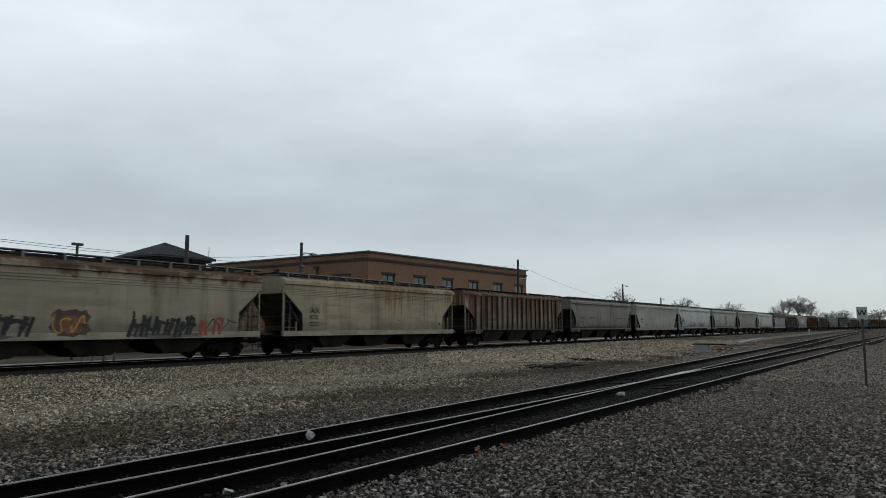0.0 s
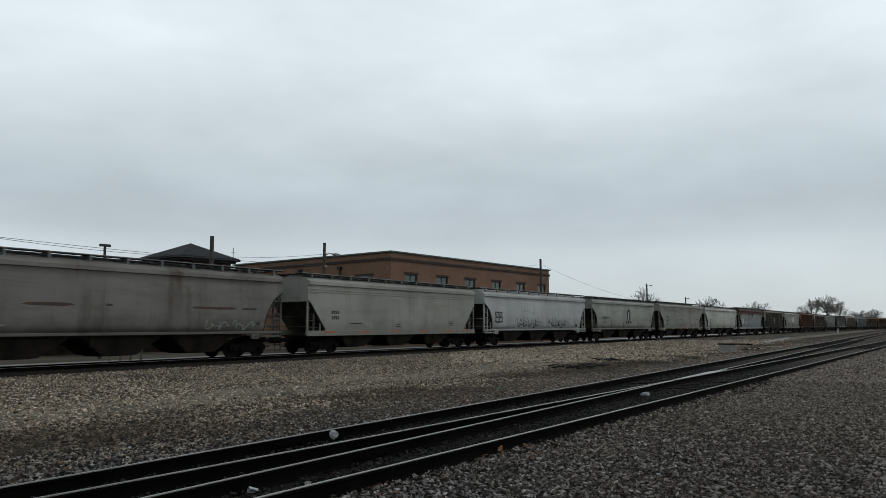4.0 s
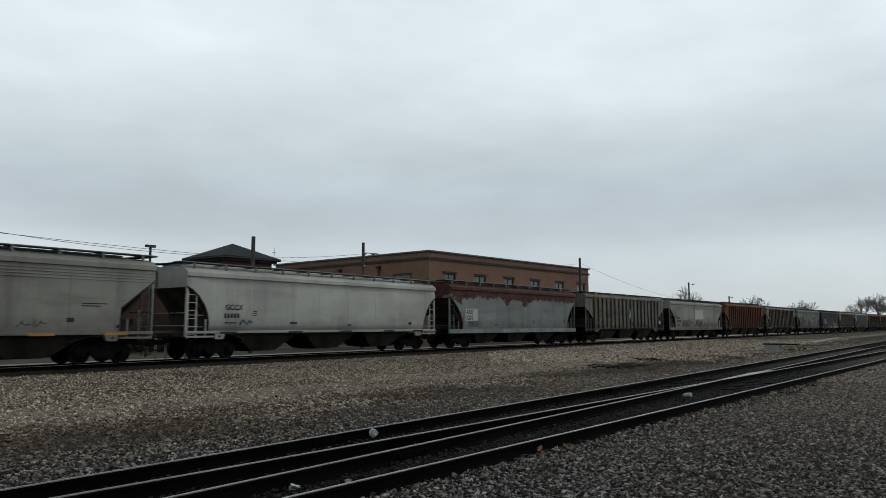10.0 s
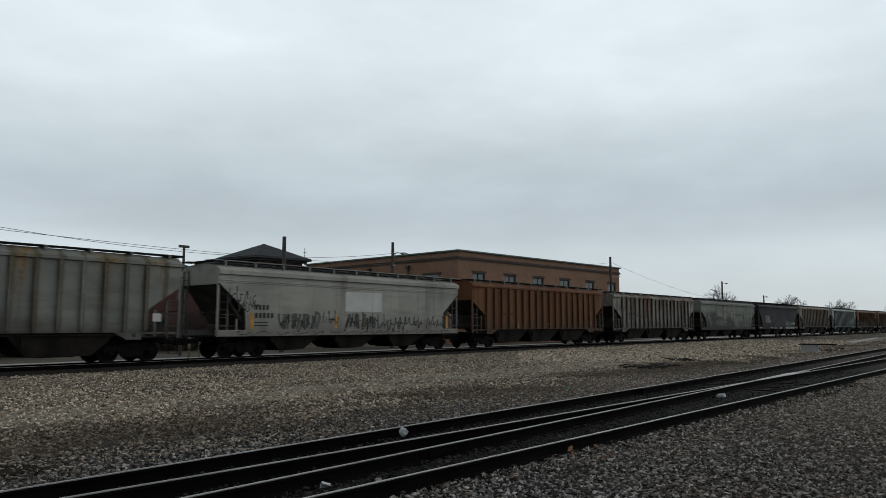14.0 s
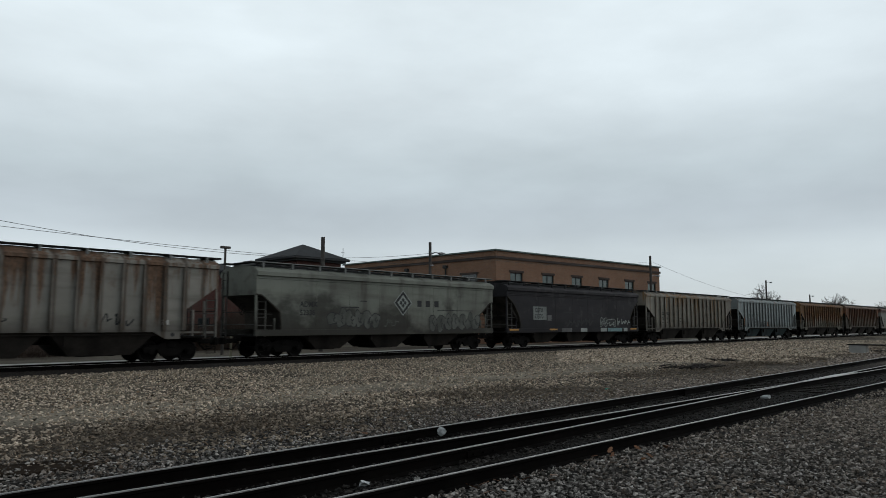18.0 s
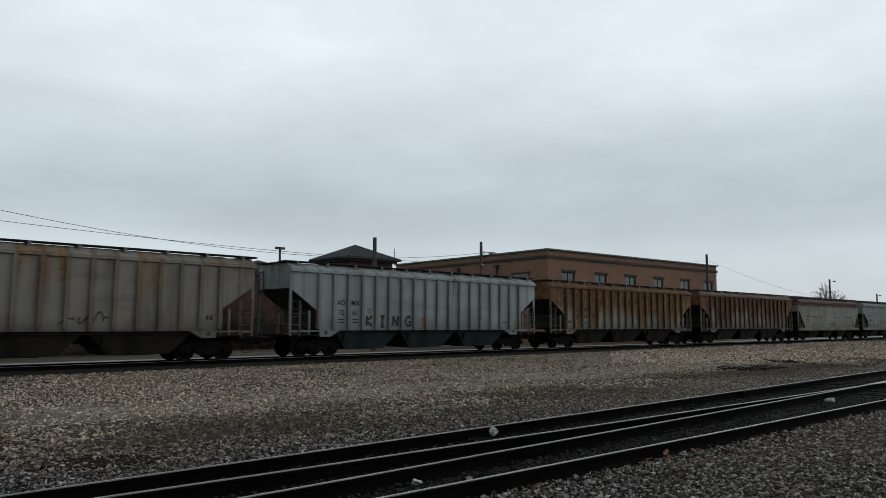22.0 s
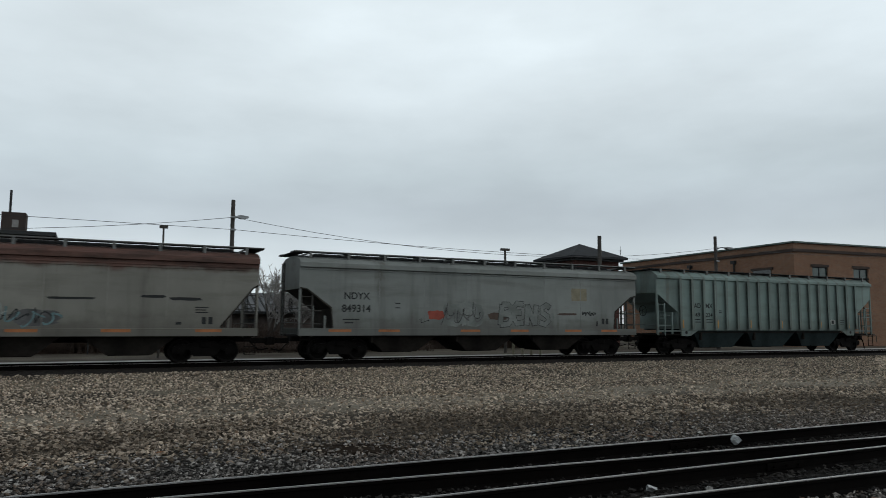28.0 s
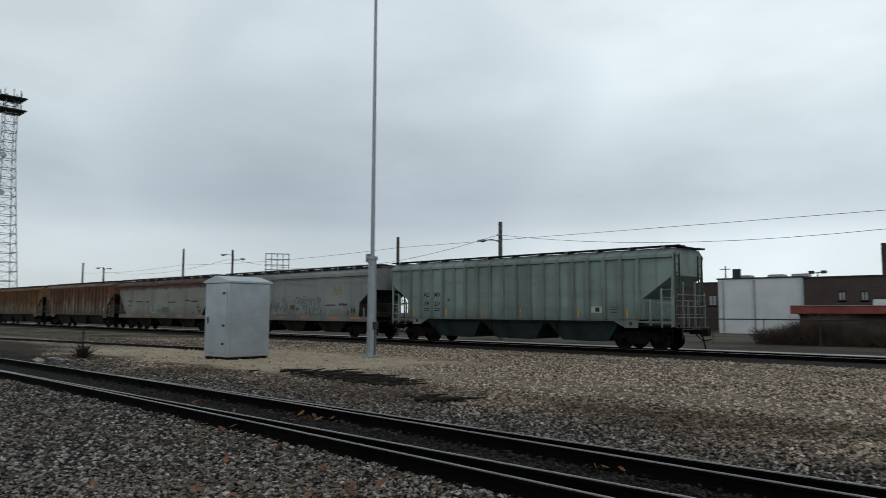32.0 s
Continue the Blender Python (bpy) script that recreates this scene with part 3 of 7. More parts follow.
rail(track, steps(-19.5, 4, 1.5) + steps(6, 330, 9), lambda x: F1Y - switch_off(x) - (0.045 if x < -12 else 0.0) * (1 - (x + 19.5) / 12), 0.0)
rail(track, steps(-22, 4, 1.5) + steps(6, 330, 9), lambda x: N1Y - switch_off(x) - 0.07, 0.0)
# guard rails and wing rails at the crossing
for a, b, f in ((16.5, 21.5, lambda x: F1Y - 0.11), (17.0, 22.0, lambda x: N1Y - switch_off(x) + 0.045)):
    part("guard_rail", sweep(RAIL_SIDE, steps(a, b, 1.0), f, 0.0), M_RAILSIDE, track, "short guard rail beside the running rail")
bm = nb()
prism_z(bm, [(20.4, 5.90), (24.5, 5.70), (26.5, 5.74), (24.5, 5.93)], 0.05, 0.168)
part("frog", bm, M_RAILTOP, track, "worn cast crossing of two rails")
for x in (7.2, -12.5, 33.0):
    for y0 in (F1Y, N1Y):
        bm = nb()
        for s in (-1, 1):
            box(bm, x - 0.3, x + 0.3, y0 + s * 0.016, y0 + s * 0.036, 0.04, 0.12, 0.004)
            for k in (-0.2, 0, 0.2):
                bar(bm, (x + k, y0 + s * 0.03, 0.08), (x + k, y0 + s * 0.06, 0.08), 0.014)
        part("joint_bar", bm, M_RAILSIDE, track, "bolted joint bar")
long_tie = {}
rt = random.Random(8)
x = -26.0
while x < 60:
    wide = 2.6 + round(switch_off(x) * 2) / 2
    if wide not in long_tie:
        long_tie[wide] = tie_mesh(wide)
    child("tie", long_tie[wide], track, at=pose(x, (F1Y + N1Y) / 2 - switch_off(x) / 2 + rt.uniform(-0.05, 0.05), (0.02 if 19.3 < x < 23 else -0.04) + rt.uniform(-0.008, 0.01), 0, 0, rt.uniform(-1, 1)))
    x += 0.55
bm = nb()
for k in range(60):
    for y0 in (6.58, 6.58 - switch_off(60 + k * 0.55)):
        box(bm, 60 + k * 0.55, 60.22 + k * 0.55, y0 - 1.3, y0 + 1.3, -0.1, 0.012)
for k in range(70):
    box(bm, -26.8 - k * 0.55, -26.58 - k * 0.55, 5.28, 7.88, -0.1, 0.012)
tagged(part("ties", bm, M_TIE, track), kind="stuff")

main_track = thing("main_line_track", pose(0, 0, 0), "running line of worn steel rails on dark oily ballast", "railway track", kind="structure")
BASE = MAIN_TOP - RAIL_H
for s in (-0.7525, 0.7525):
    rail(main_track, steps(-300, 30, 33) + steps(33, 54, 3) + steps(64, 620, 14), lambda x, s=s: main_line(x) + s, BASE)
bm = nb()
for k in range(480):
    x = -95 + k * 0.58
    box(bm, x, x + 0.22, main_line(x) - 1.3, main_line(x) + 1.3, BASE - 0.14, BASE + 0.006)
tagged(part("ties", bm, M_TIE, main_track), kind="stuff")

# ---- loose ballast stones on top of the bed ----


def stones(name, count, r0, r1, a0, a1, smin, smax, material, label, seed, keep):
    """Angular loose stones scattered round the yard, thinning out with distance."""
    r = np.random.RandomState(seed)
    m = count
    u = r.uniform(0, 1, m)
    far = (r0 ** 0.5 + u * (r1 ** 0.5 - r0 ** 0.5)) ** 2
    turn = np.radians(r.uniform(a0, a1, m))
    x, y = far * np.cos(turn), far * np.sin(turn)
    ok = keep(x, y, r.uniform(-1, 1, m))
    x, y = x[ok], y[ok]
    n = len(x)
    base = np.array([(1, 0, 0), (-1, 0, 0), (0, 1, 0), (0, -1, 0), (0, 0, 1), (0, 0, -1)], float)
    tri = np.array([(0, 2, 4), (2, 1, 4), (1, 3, 4), (3, 0, 4), (2, 0, 5), (1, 2, 5), (3, 1, 5), (0, 3, 5)])
    v = base[None] + r.normal(0, 0.3, (n, 6, 3))
    v *= (smin + (smax - smin) * r.uniform(0, 1, n) ** 2.0)[:, None, None] * np.array([1.3, 1.0, 0.6])
    a, b = r.uniform(0, math.tau, n), r.normal(0, 0.6, n)
    ca, sa_, cb, sb = np.cos(a)[:, None], np.sin(a)[:, None], np.cos(b)[:, None], np.sin(b)[:, None]
    X, Y, Z = v[..., 0], v[..., 1], v[..., 2]
    Y, Z = Y * cb - Z * sb, Y * sb + Z * cb
    X, Y = X * ca - Y * sa_, X * sa_ + Y * ca
    k = np.clip((y - 10.0) / 12.0, 0, 1)
    ground = -0.11 * k * k * (3 - 2 * k)
    v = np.stack([X + x[:, None], Y + y[:, None], Z + ground[:, None] + r.uniform(0.0, 0.045, n)[:, None]], -1).reshape(-1, 3)
    f = (tri[None] + (np.arange(n) * 6)[:, None, None]).reshape(-1)
    me = bpy.data.meshes.new(name)
    me.vertices.add(len(v))
    me.vertices.foreach_set("co", v.astype(np.float32).ravel())
    me.loops.add(len(f))
    me.loops.foreach_set("vertex_index", f.astype(np.int32))
    me.polygons.add(len(f) // 3)
    me.polygons.foreach_set("loop_start", np.arange(0, len(f), 3, dtype=np.int32))
    me.polygons.foreach_set("loop_total", np.full(len(f) // 3, 3, dtype=np.int32))
    me.update(calc_edges=True)
    me.shade_flat()
    me.materials.append(material)
    return tagged(new(name, me), label, "gravel", kind="stuff")


def off_rails(x, y):
    s = np.where(x < -22, 0, np.where(x < 4, 0.00111 * (x + 22) ** 2, 0.75 + 0.045 * (x - 4)))
    near = np.zeros(len(x), bool)
    for yy in (F1Y + 0 * x, N1Y + 0 * x, F1Y - s, N1Y - s - 0.07):
        near |= np.abs(y - yy) < 0.10
    return ~near


def tan_stone():
    n = Net("tan_gravel_stone")
    r = n.island()
    v = n.scaled(1, 1, 1)
    col = n.mix(n.math("POWER", r, 0.95), (0.06, 0.048, 0.037), (0.8, 0.665, 0.52))
    col = n.mix(n.ramp(n.axis("X"), 8.0, -8.0, 0.0, 0.4), col, n.mix(r, (0.12, 0.098, 0.079), (0.76, 0.63, 0.515)))
    col = n.mix(n.ramp(n.math("FRACT", n.math("MULTIPLY", r, 23.3), 0.0), 0.75, 0.95, 0.0, 0.6), col, (0.30, 0.20, 0.125))
    f = n.noise(v, 45.0, 3.0)
    col = n.mix(n.ramp(f, 0.4, 0.7, 0.0, 0.4), col, (0.08, 0.066, 0.05))
    wet = n.math("MULTIPLY", n.ramp(n.noise(v, 0.22, 5.0, 0.6), 0.34, 0.56), n.ramp(n.axis("Y"), 13.6, 11.0))
    col = n.mix(n.math("MULTIPLY", wet, 0.75), col, (0.05, 0.037, 0.026))
    n.bump(f, 0.4, 0.01)
    return n.end(col, 0.92, 0.0, 0.15)


def in_bed(x, y):
    s = np.where(x < -22, 0, np.where(x < 4, 0.00111 * (x + 22) ** 2, 0.75 + 0.045 * (x - 4)))
    return (y < F1Y) & (y > N1Y - s - 0.2)


def oil_stone():
    n = Net("oily_ballast_stone")
    r = n.island()
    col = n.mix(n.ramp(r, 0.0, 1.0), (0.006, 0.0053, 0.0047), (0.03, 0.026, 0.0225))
    col = n.mix(n.ramp(n.math("FRACT", n.math("MULTIPLY", r, 17.3), 0.0), 0.96, 0.99, 0.0, 0.7), col, (0.10, 0.085, 0.07))
    return n.end(col, 0.85, 0.0, 0.3)


stones("ballast_stones", 250000, 6.6, 30, -6, 165, 0.013, 0.03, M_STONE, "crushed grey and brown ballast stones round the rails", 11, lambda x, y, q: off_rails(x, y) & ~in_bed(x, y) & (y < 9.3 + 1.1 * q + 0.5 * np.sin(x * 0.7)) & (x > -26))
stones("far_ballast_stones", 80000, 24, 70, -8, 14, 0.024, 0.05, M_STONE, "coarse dusty ballast stones beside the far rails", 17, lambda x, y, q: off_rails(x, y) & ~in_bed(x, y) & (y < 9.3 + 1.1 * q))
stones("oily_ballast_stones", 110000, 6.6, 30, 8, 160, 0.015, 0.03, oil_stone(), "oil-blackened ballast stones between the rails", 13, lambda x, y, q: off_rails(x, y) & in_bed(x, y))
M_TANSTONE = tan_stone()
stones("gravel_stones", 235000, 9.0, 52, 18, 162, 0.016, 0.038, M_TANSTONE, "loose tan gravel stones of the yard lane", 12, lambda x, y, q: (y > 9.3 + 1.1 * q + 0.5 * np.sin(x * 0.7)) & (y < 27.0) & (q > np.where((y > 13.2) & (y < 15.6), 0.1, -0.95)) & ~((x < -16.5) & (y < 20) & (y > 11.2) & (q < 0.7)))
stones("far_gravel_stones", 36000, 34, 95, 6.5, 33, 0.034, 0.075, M_TANSTONE, "coarse tan gravel far along the yard lane", 19, lambda x, y, q: (y > 9.6 + 0.8 * q) & (y < 27.0))

# ---- the train ----


def text_mesh(s, size, material, align="LEFT", fat=0.018):
    cu = bpy.data.curves.new("text", "FONT")
    cu.body, cu.size, cu.align_x = s, size, align
    cu.offset = size * fat
    ob = bpy.data.objects.new("text", cu)
    scene.collection.objects.link(ob)
    me = bpy.data.meshes.new_from_object(ob.evaluated_get(bpy.context.evaluated_depsgraph_get()))
    bpy.data.objects.remove(ob)
    bpy.data.curves.remove(cu)
    me.materials.clear()
    me.materials.append(material)
    return me


def strip(bm, pts, width, y):
    """A flat painted stroke along points in x and z."""
    prev = None
    for i, (x, z) in enumerate(pts):
        a, b = pts[max(0, i - 1)], pts[min(len(pts) - 1, i + 1)]
        dx, dz = b[0] - a[0], b[1] - a[1]
        d = math.hypot(dx, dz) or 1.0
        nx, nz = -dz / d * width / 2, dx / d * width / 2
        cur = (bm.verts.new((x + nx, y, z + nz)), bm.verts.new((x - nx, y, z - nz)))
        if prev:
            bm.faces.new((prev[0], prev[1], cur[1], cur[0]))
        prev = cur
    return bm


# strokes of sprayed letters, in a box one unit high
GLYPHS = {"B": [[(0, 0), (0, 1)], [(0, 1), (0.4, 1), (0.55, 0.88), (0.5, 0.66), (0.1, 0.54)], [(0.1, 0.54), (0.5, 0.5), (0.66, 0.28), (0.5, 0.04), (0, 0)]],
          "E": [[(0.6, 0.96), (0.2, 1), (0.02, 0.8), (0.0, 0.3), (0.2, 0.0), (0.6, 0.04)], [(0.0, 0.52), (0.46, 0.55)]],
          "N": [[(0, 0), (0.03, 1)], [(0.03, 1), (0.52, 0)], [(0.52, 0), (0.6, 1)]],
          "S": [[(0.6, 0.86), (0.38, 1), (0.1, 0.86), (0.12, 0.62), (0.48, 0.42), (0.58, 0.2), (0.36, 0.0), (0.0, 0.1)]],
          "K": [[(0.05, 0), (0.05, 1)], [(0.6, 1), (0.1, 0.5), (0.6, 0)]],
          "I": [[(0.3, 0), (0.3, 1)], [(0.08, 1), (0.52, 1)], [(0.08, 0), (0.52, 0)]],
          "G": [[(0.6, 0.84), (0.36, 1), (0.08, 0.8), (0.0, 0.5), (0.1, 0.15), (0.36, 0.0), (0.6, 0.14), (0.6, 0.44), (0.36, 0.44)]]}


def bubble(r, cx, cz, a, b, y, grow):
    """One rounded, leaning spray-can form with a pinched waist."""
    bm = nb()
    lean, n = r[0], 26
    vs = []
    for k in range(n):
        u = math.tau * k / n
        q = 1.0 + 0.16 * math.cos(2 * u + r[1]) + 0.13 * math.cos(3 * u + r[2]) + 0.07 * math.cos(5 * u + r[3])
        x, z = a * q * math.cos(u), b * q * math.sin(u)
        d = math.hypot(x, z) or 1.0
        vs.append(bm.verts.new((cx + x * (1 + grow / d) + lean * z, y, cz + z * (1 + grow / d))))
    bm.faces.new(vs)
    return bm


def scribble(r, x0, x1, z0, z1, count, width, y, material, car, fill=None):
    """Sprayed strokes that fill a box, each one a part; with fill, each is a pale body with a dark edge."""
    w = (x1 - x0) / count
    for k in range(count):
        a, b = w * r.uniform(0.36, 0.52), (z1 - z0) * r.uniform(0.36, 0.5)
        cx, cz = x0 + (k + 0.5) * w, (z0 + z1) / 2 + r.uniform(-0.06, 0.06) * (z1 - z0)
        q = width * r.uniform(0.8, 1.2)
        if fill:
            s = (r.uniform(-0.15, 0.25), *[r.uniform(0, math.tau) for _ in range(3)])
            lift = 0.0006 * k
            part("graffiti_outline", bubble(s, cx, cz, a * 1.1, b * 0.9, y - lift, 0.045), material, car)
            part("graffiti_fill", bubble(s, cx, cz, a * 1.1, b * 0.9, y - lift - 0.003, 0.0), fill, car)
            for _ in range(2):
                px, pz, u = cx + r.uniform(-0.4, 0.4) * a, cz + r.uniform(-0.35, 0.3) * b, r.uniform(1.1, 2.2)
                c = r.uniform(0.25, 0.5) * b
                part("graffiti_stroke", strip(nb(), [(px + c * math.cos(u) * t + 0.08 * t * t, pz + c * math.sin(u) * t) for t in (-1, -0.4, 0.2, 0.7, 1)], 0.055, y - lift - 0.006), material, car)
        elif width > 0.14:
            lean, foot, head = r.uniform(0.05, 0.3), cz - b, cz + b * r.uniform(0.75, 1.05)
            gapw = a * r.uniform(0.8, 1.15)
            for m, (px, tall) in enumerate(((cx - gapw / 2, 1.0), (cx + gapw / 2, r.uniform(0.6, 1.0)))):
                up = foot + (head - foot) * tall
                part("graffiti_stroke", strip(nb(), [(px + lean * (z - foot) + 0.04 * math.sin(4 * z), z) for z in np.linspace(foot, up, 5)], q * r.uniform(0.9, 1.5), y - 0.0008 * m), material, car)
            mid = foot + (head - foot) * r.uniform(0.35, 0.95)
            bow = r.uniform(-0.25, 0.4) * b
            part("graffiti_stroke", strip(nb(), [(cx - gapw / 2 + gapw * u + lean * (mid - foot), mid + bow * math.sin(math.pi * u)) for u in np.linspace(-0.1, 1.1, 6)], q * r.uniform(0.7, 1.1), y - 0.0018), material, car)
        else:
            f, g, e = r.uniform(7, 15), r.uniform(0, 6), r.uniform(5, 11)
            pts = [(cx - a + 2 * a * u + 0.3 * a * math.sin(f * u + g), cz + b * math.sin(e * u + g) * (0.55 + 0.45 * math.cos(3 * u))) for u in np.linspace(0, 1, 26)]
            part("graffiti_stroke", strip(nb(), pts, q, y), material, car)


def blob(r, x0, x1, z0, z1, y):
    """One sprayed fill with an uneven edge."""
    bm = nb()
    cx, cz, a, b = (x0 + x1) / 2, (z0 + z1) / 2, (x1 - x0) / 2, (z1 - z0) / 2
    bm.faces.new([bm.verts.new((cx + a * r.uniform(0.75, 1.05) * math.copysign(abs(math.cos(u)) ** 0.6, math.cos(u)), y, cz + b * r.uniform(0.75, 1.05) * math.copysign(abs(math.sin(u)) ** 0.6, math.sin(u)))) for u in np.linspace(0, math.tau, 22)[:-1]])
    return bm


def wheel_mesh():
    bm = nb()
    ring = [(0.06, 0.70), (0.06, 0.90), (0.12, 0.89), (0.13, 0.80), (0.36, 0.78), (0.395, 0.84), (0.44, 0.845), (0.457, 0.825), (0.462, 0.715), (0.485, 0.695), (0.48, 0.685), (0.38, 0.69), (0.36, 0.74), (0.12, 0.76)]
    n, m = 22, len(ring)
    rows = [[bm.verts.new((q * math.cos(k * math.tau / n), -w, q * math.sin(k * math.tau / n))) for q, w in ring] for k in range(n)]
    for k in range(n):
        for j in range(m):
            f = bm.faces.new((rows[k][j], rows[(k + 1) % n][j], rows[(k + 1) % n][(j + 1) % m], rows[k][(j + 1) % m]))
            f.material_index = 1 if 4 < j < 9 else 0
    me = mesh_of("wheel", bm, M_WHEEL)
    me.materials.append(M_TREAD)
    bm = nb()
    bar(bm, (0, -0.9, 0), (0, 0.9, 0), 0.08, 8)
    return me, mesh_of("axle", bm, M_WHEEL)


def truck_meshes():
    out = []
    side = [(-1.18, 0.38), (-1.22, 0.58), (-1.05, 0.70), (-0.55, 0.74), (-0.35, 0.84), (0.35, 0.84), (0.55, 0.74), (1.05, 0.70), (1.22, 0.58), (1.18, 0.38), (0.82, 0.40), (0.62, 0.55), (0.42, 0.26), (-0.42, 0.26), (-0.62, 0.55), (-0.82, 0.40)]
    for s in (-1, 1):
        bm = nb()
        prism(bm, side, s * 0.96, s * 1.10)
        for x in (-0.89, 0.89):
            bar(bm, (x, s * 1.08, 0.457), (x, s * 1.17, 0.457), 0.13, 10)
        out.append(mesh_of("side_frame", bm, M_TRUCK))
    springs = []
    for s in (-1, 1):
        bm = nb()
        for dx in (-0.2, 0, 0.2):
            bar(bm, (dx, s * 1.03, 0.36), (dx, s * 1.03, 0.62), 0.075, 8)
        springs.append(mesh_of("spring", bm, M_UNDER))
    bm = nb()
    box(bm, -0.2, 0.2, -1.15, 1.15, 0.60, 0.86, 0.03)
    return out, springs, mesh_of("bolster", bm, M_TRUCK)


WHEEL, AXLE = wheel_mesh()
FRAMES, SPRINGS, BOLSTER = truck_meshes()


def bay_mesh(top, bottom, z0, z1, w=1.35):
    bm = nb()
    a = [bm.verts.new((x, y, z1)) for x, y in ((-top / 2, -w), (top / 2, -w), (top / 2, w), (-top / 2, w))]
    b = [bm.verts.new((x, y, z0)) for x, y in ((-bottom / 2, -1.0), (bottom / 2, -1.0), (bottom / 2, 1.0), (-bottom / 2, 1.0))]
    bm.faces.new(a)
    bm.faces.new(b[::-1])
    for k in range(4):
        bm.faces.new((a[k], b[k], b[(k + 1) % 4], a[(k + 1) % 4]))
    return mesh_of("hopper_bay", bm, M_UNDER)


def gate_mesh():
    bm = nb()
    box(bm, -0.75, 0.75, -0.62, 0.62, 0.30, 0.42, 0.015)
    bar(bm, (-0.5, -1.05, 0.36), (-0.5, 1.05, 0.36), 0.03)
    return mesh_of("outlet_gate", bm, M_UNDER)


GATE = gate_mesh()


def ladder_mesh(z0, z1, wide, mat=M_GALV):
    bm = nb()
    for x in (-wide / 2, wide / 2):
        box(bm, x - 0.028, x + 0.028, -0.02, 0.02, z0, z1)
    z = z0 + 0.2
    while z < z1 - 0.05:
        bar(bm, (-wide / 2, 0, z), (wide / 2, 0, z), 0.016, 5)
        z += 0.37
    return mesh_of("ladder", bm, mat)


def coupler_mesh(reach):
    bm = nb()
    box(bm, 0, reach, -0.09, 0.09, 0.72, 0.94, 0.02)
    box(bm, reach - 0.22, reach + 0.04, -0.2, 0.17, 0.66, 0.99, 0.04)
    bar(bm, (0.1, 0.28, 0.75), (0.45, 0.34, 0.42), 0.025)
    bar(bm, (0.45, 0.34, 0.42), (reach, 0.3, 0.5), 0.025)
    return mesh_of("coupler", bm, M_UNDER)


def brake_wheel_mesh():
    bm = nb()
    n = 14
    for k in range(n):
        u, w = k * math.tau / n, (k + 1) * math.tau / n
        bar(bm, (0, 0.28 * math.cos(u), 0.28 * math.sin(u)), (0, 0.28 * math.cos(w), 0.28 * math.sin(w)), 0.018, 5)
    for k in range(5):
        u = k * math.tau / 5
        bar(bm, (0, 0, 0), (0, 0.28 * math.cos(u), 0.28 * math.sin(u)), 0.012, 5)
    return mesh_of("brake_wheel", bm, M_UNDER)


BRAKE = brake_wheel_mesh()
LADDER_LONG, LADDER_TALL, LADDER_SHORT = ladder_mesh(1.0, 4.25, 0.42, M_LADDER), ladder_mesh(1.0, 3.2, 0.46), ladder_mesh(1.0, 2.75, 0.46)
SHARED = {}


def shared(key, make):
    if key not in SHARED:
        SHARED[key] = make()
    return SHARED[key]


def bulge(z):
    """Half width of a round-sided car at height z."""
    return float(np.interp(z, (1.36, 1.8, 2.3, 2.8, 3.3, 3.7, 4.0), (1.455, 1.53, 1.565, 1.572, 1.555, 1.515, 1.475)))


# the open corner under each end: how far in from the end, and how high
CUTS = {"curve": [(0.0, 3.4), (0.3, 3.24), (0.65, 2.93), (0.95, 2.52), (1.14, 2.1), (1.22, 1.7), (1.23, 1.36)],
        "diag": [(0.0, 3.52), (0.05, 3.49), (1.5, 2.33), (1.53, 1.36)],
        "arc": [(0.0, 3.52), (0.4, 3.27), (0.85, 2.87), (1.2, 2.42), (1.4, 2.02), (1.46, 1.66), (1.47, 1.36)],
        "chamfer": [(0.0, 3.02), (0.3, 2.98), (1.38, 2.2), (1.44, 1.36)],
        "long": [(0.0, 3.05), (0.2, 2.95), (1.42, 1.42), (1.44, 1.36)],
        "ribbed": [(0.0, 3.3), (0.04, 3.28), (1.5, 2.27), (1.51, 1.36)]}


def loft_body(L, kind, dz, cut_kind, barrel=False):
    """Side sheets, slope sheets and arched roof of a covered hopper, lofted along its length."""
    h = L / 2
    if kind == "smooth":
        w = 1.55
        top = [(-1.55, 3.90), (-1.66, 3.93), (-1.66, 4.12), (-1.58, 4.18), (-1.38, 4.30), (-0.9, 4.42), (0.0, 4.47)]
    else:
        w = 1.50
        top = [(-1.50, 4.06), (-1.60, 4.09), (-1.60, 4.22), (-1.53, 4.26), (-1.18, 4.49), (0.0, 4.56)]
    cut = [(a - h, z) for a, z in CUTS[cut_kind]]
    if barrel:
        top = [(-1.50, 3.90), (-1.59, 3.93), (-1.59, 4.10), (-1.53, 4.16), (-1.36, 4.29), (-0.9, 4.42), (0.0, 4.47)]
    top = [(y, z + dz) for y, z in top]
    xs = cut + [(-h * 0.4, 1.36), (h * 0.4, 1.36)] + [(-x, z) for x, z in cut[::-1]]
    bm = nb()
    rows = []
    for x, zb in xs:
        near = [(-bulge(z) if barrel else -w, z) for z in np.linspace(zb, 3.9 + dz, 9)[:-1]] + top
        ring = near + [(-y, z) for y, z in near[-2::-1]]
        rows.append([bm.verts.new((x, y, z)) for y, z in ring])
    n = len(rows[0])
    for p, q in zip(rows, rows[1:]):
        for k in range(n):
            f = bm.faces.new((p[k], p[(k + 1) % n], q[(k + 1) % n], q[k]))
            f.material_index = 1 if k == n - 1 else 0
            f.smooth = barrel and (k < 8 or k >= n - 9) and k != n - 1
    for ring in (rows[0], rows[-1][::-1]):
        bm.faces.new(ring)
    return bm


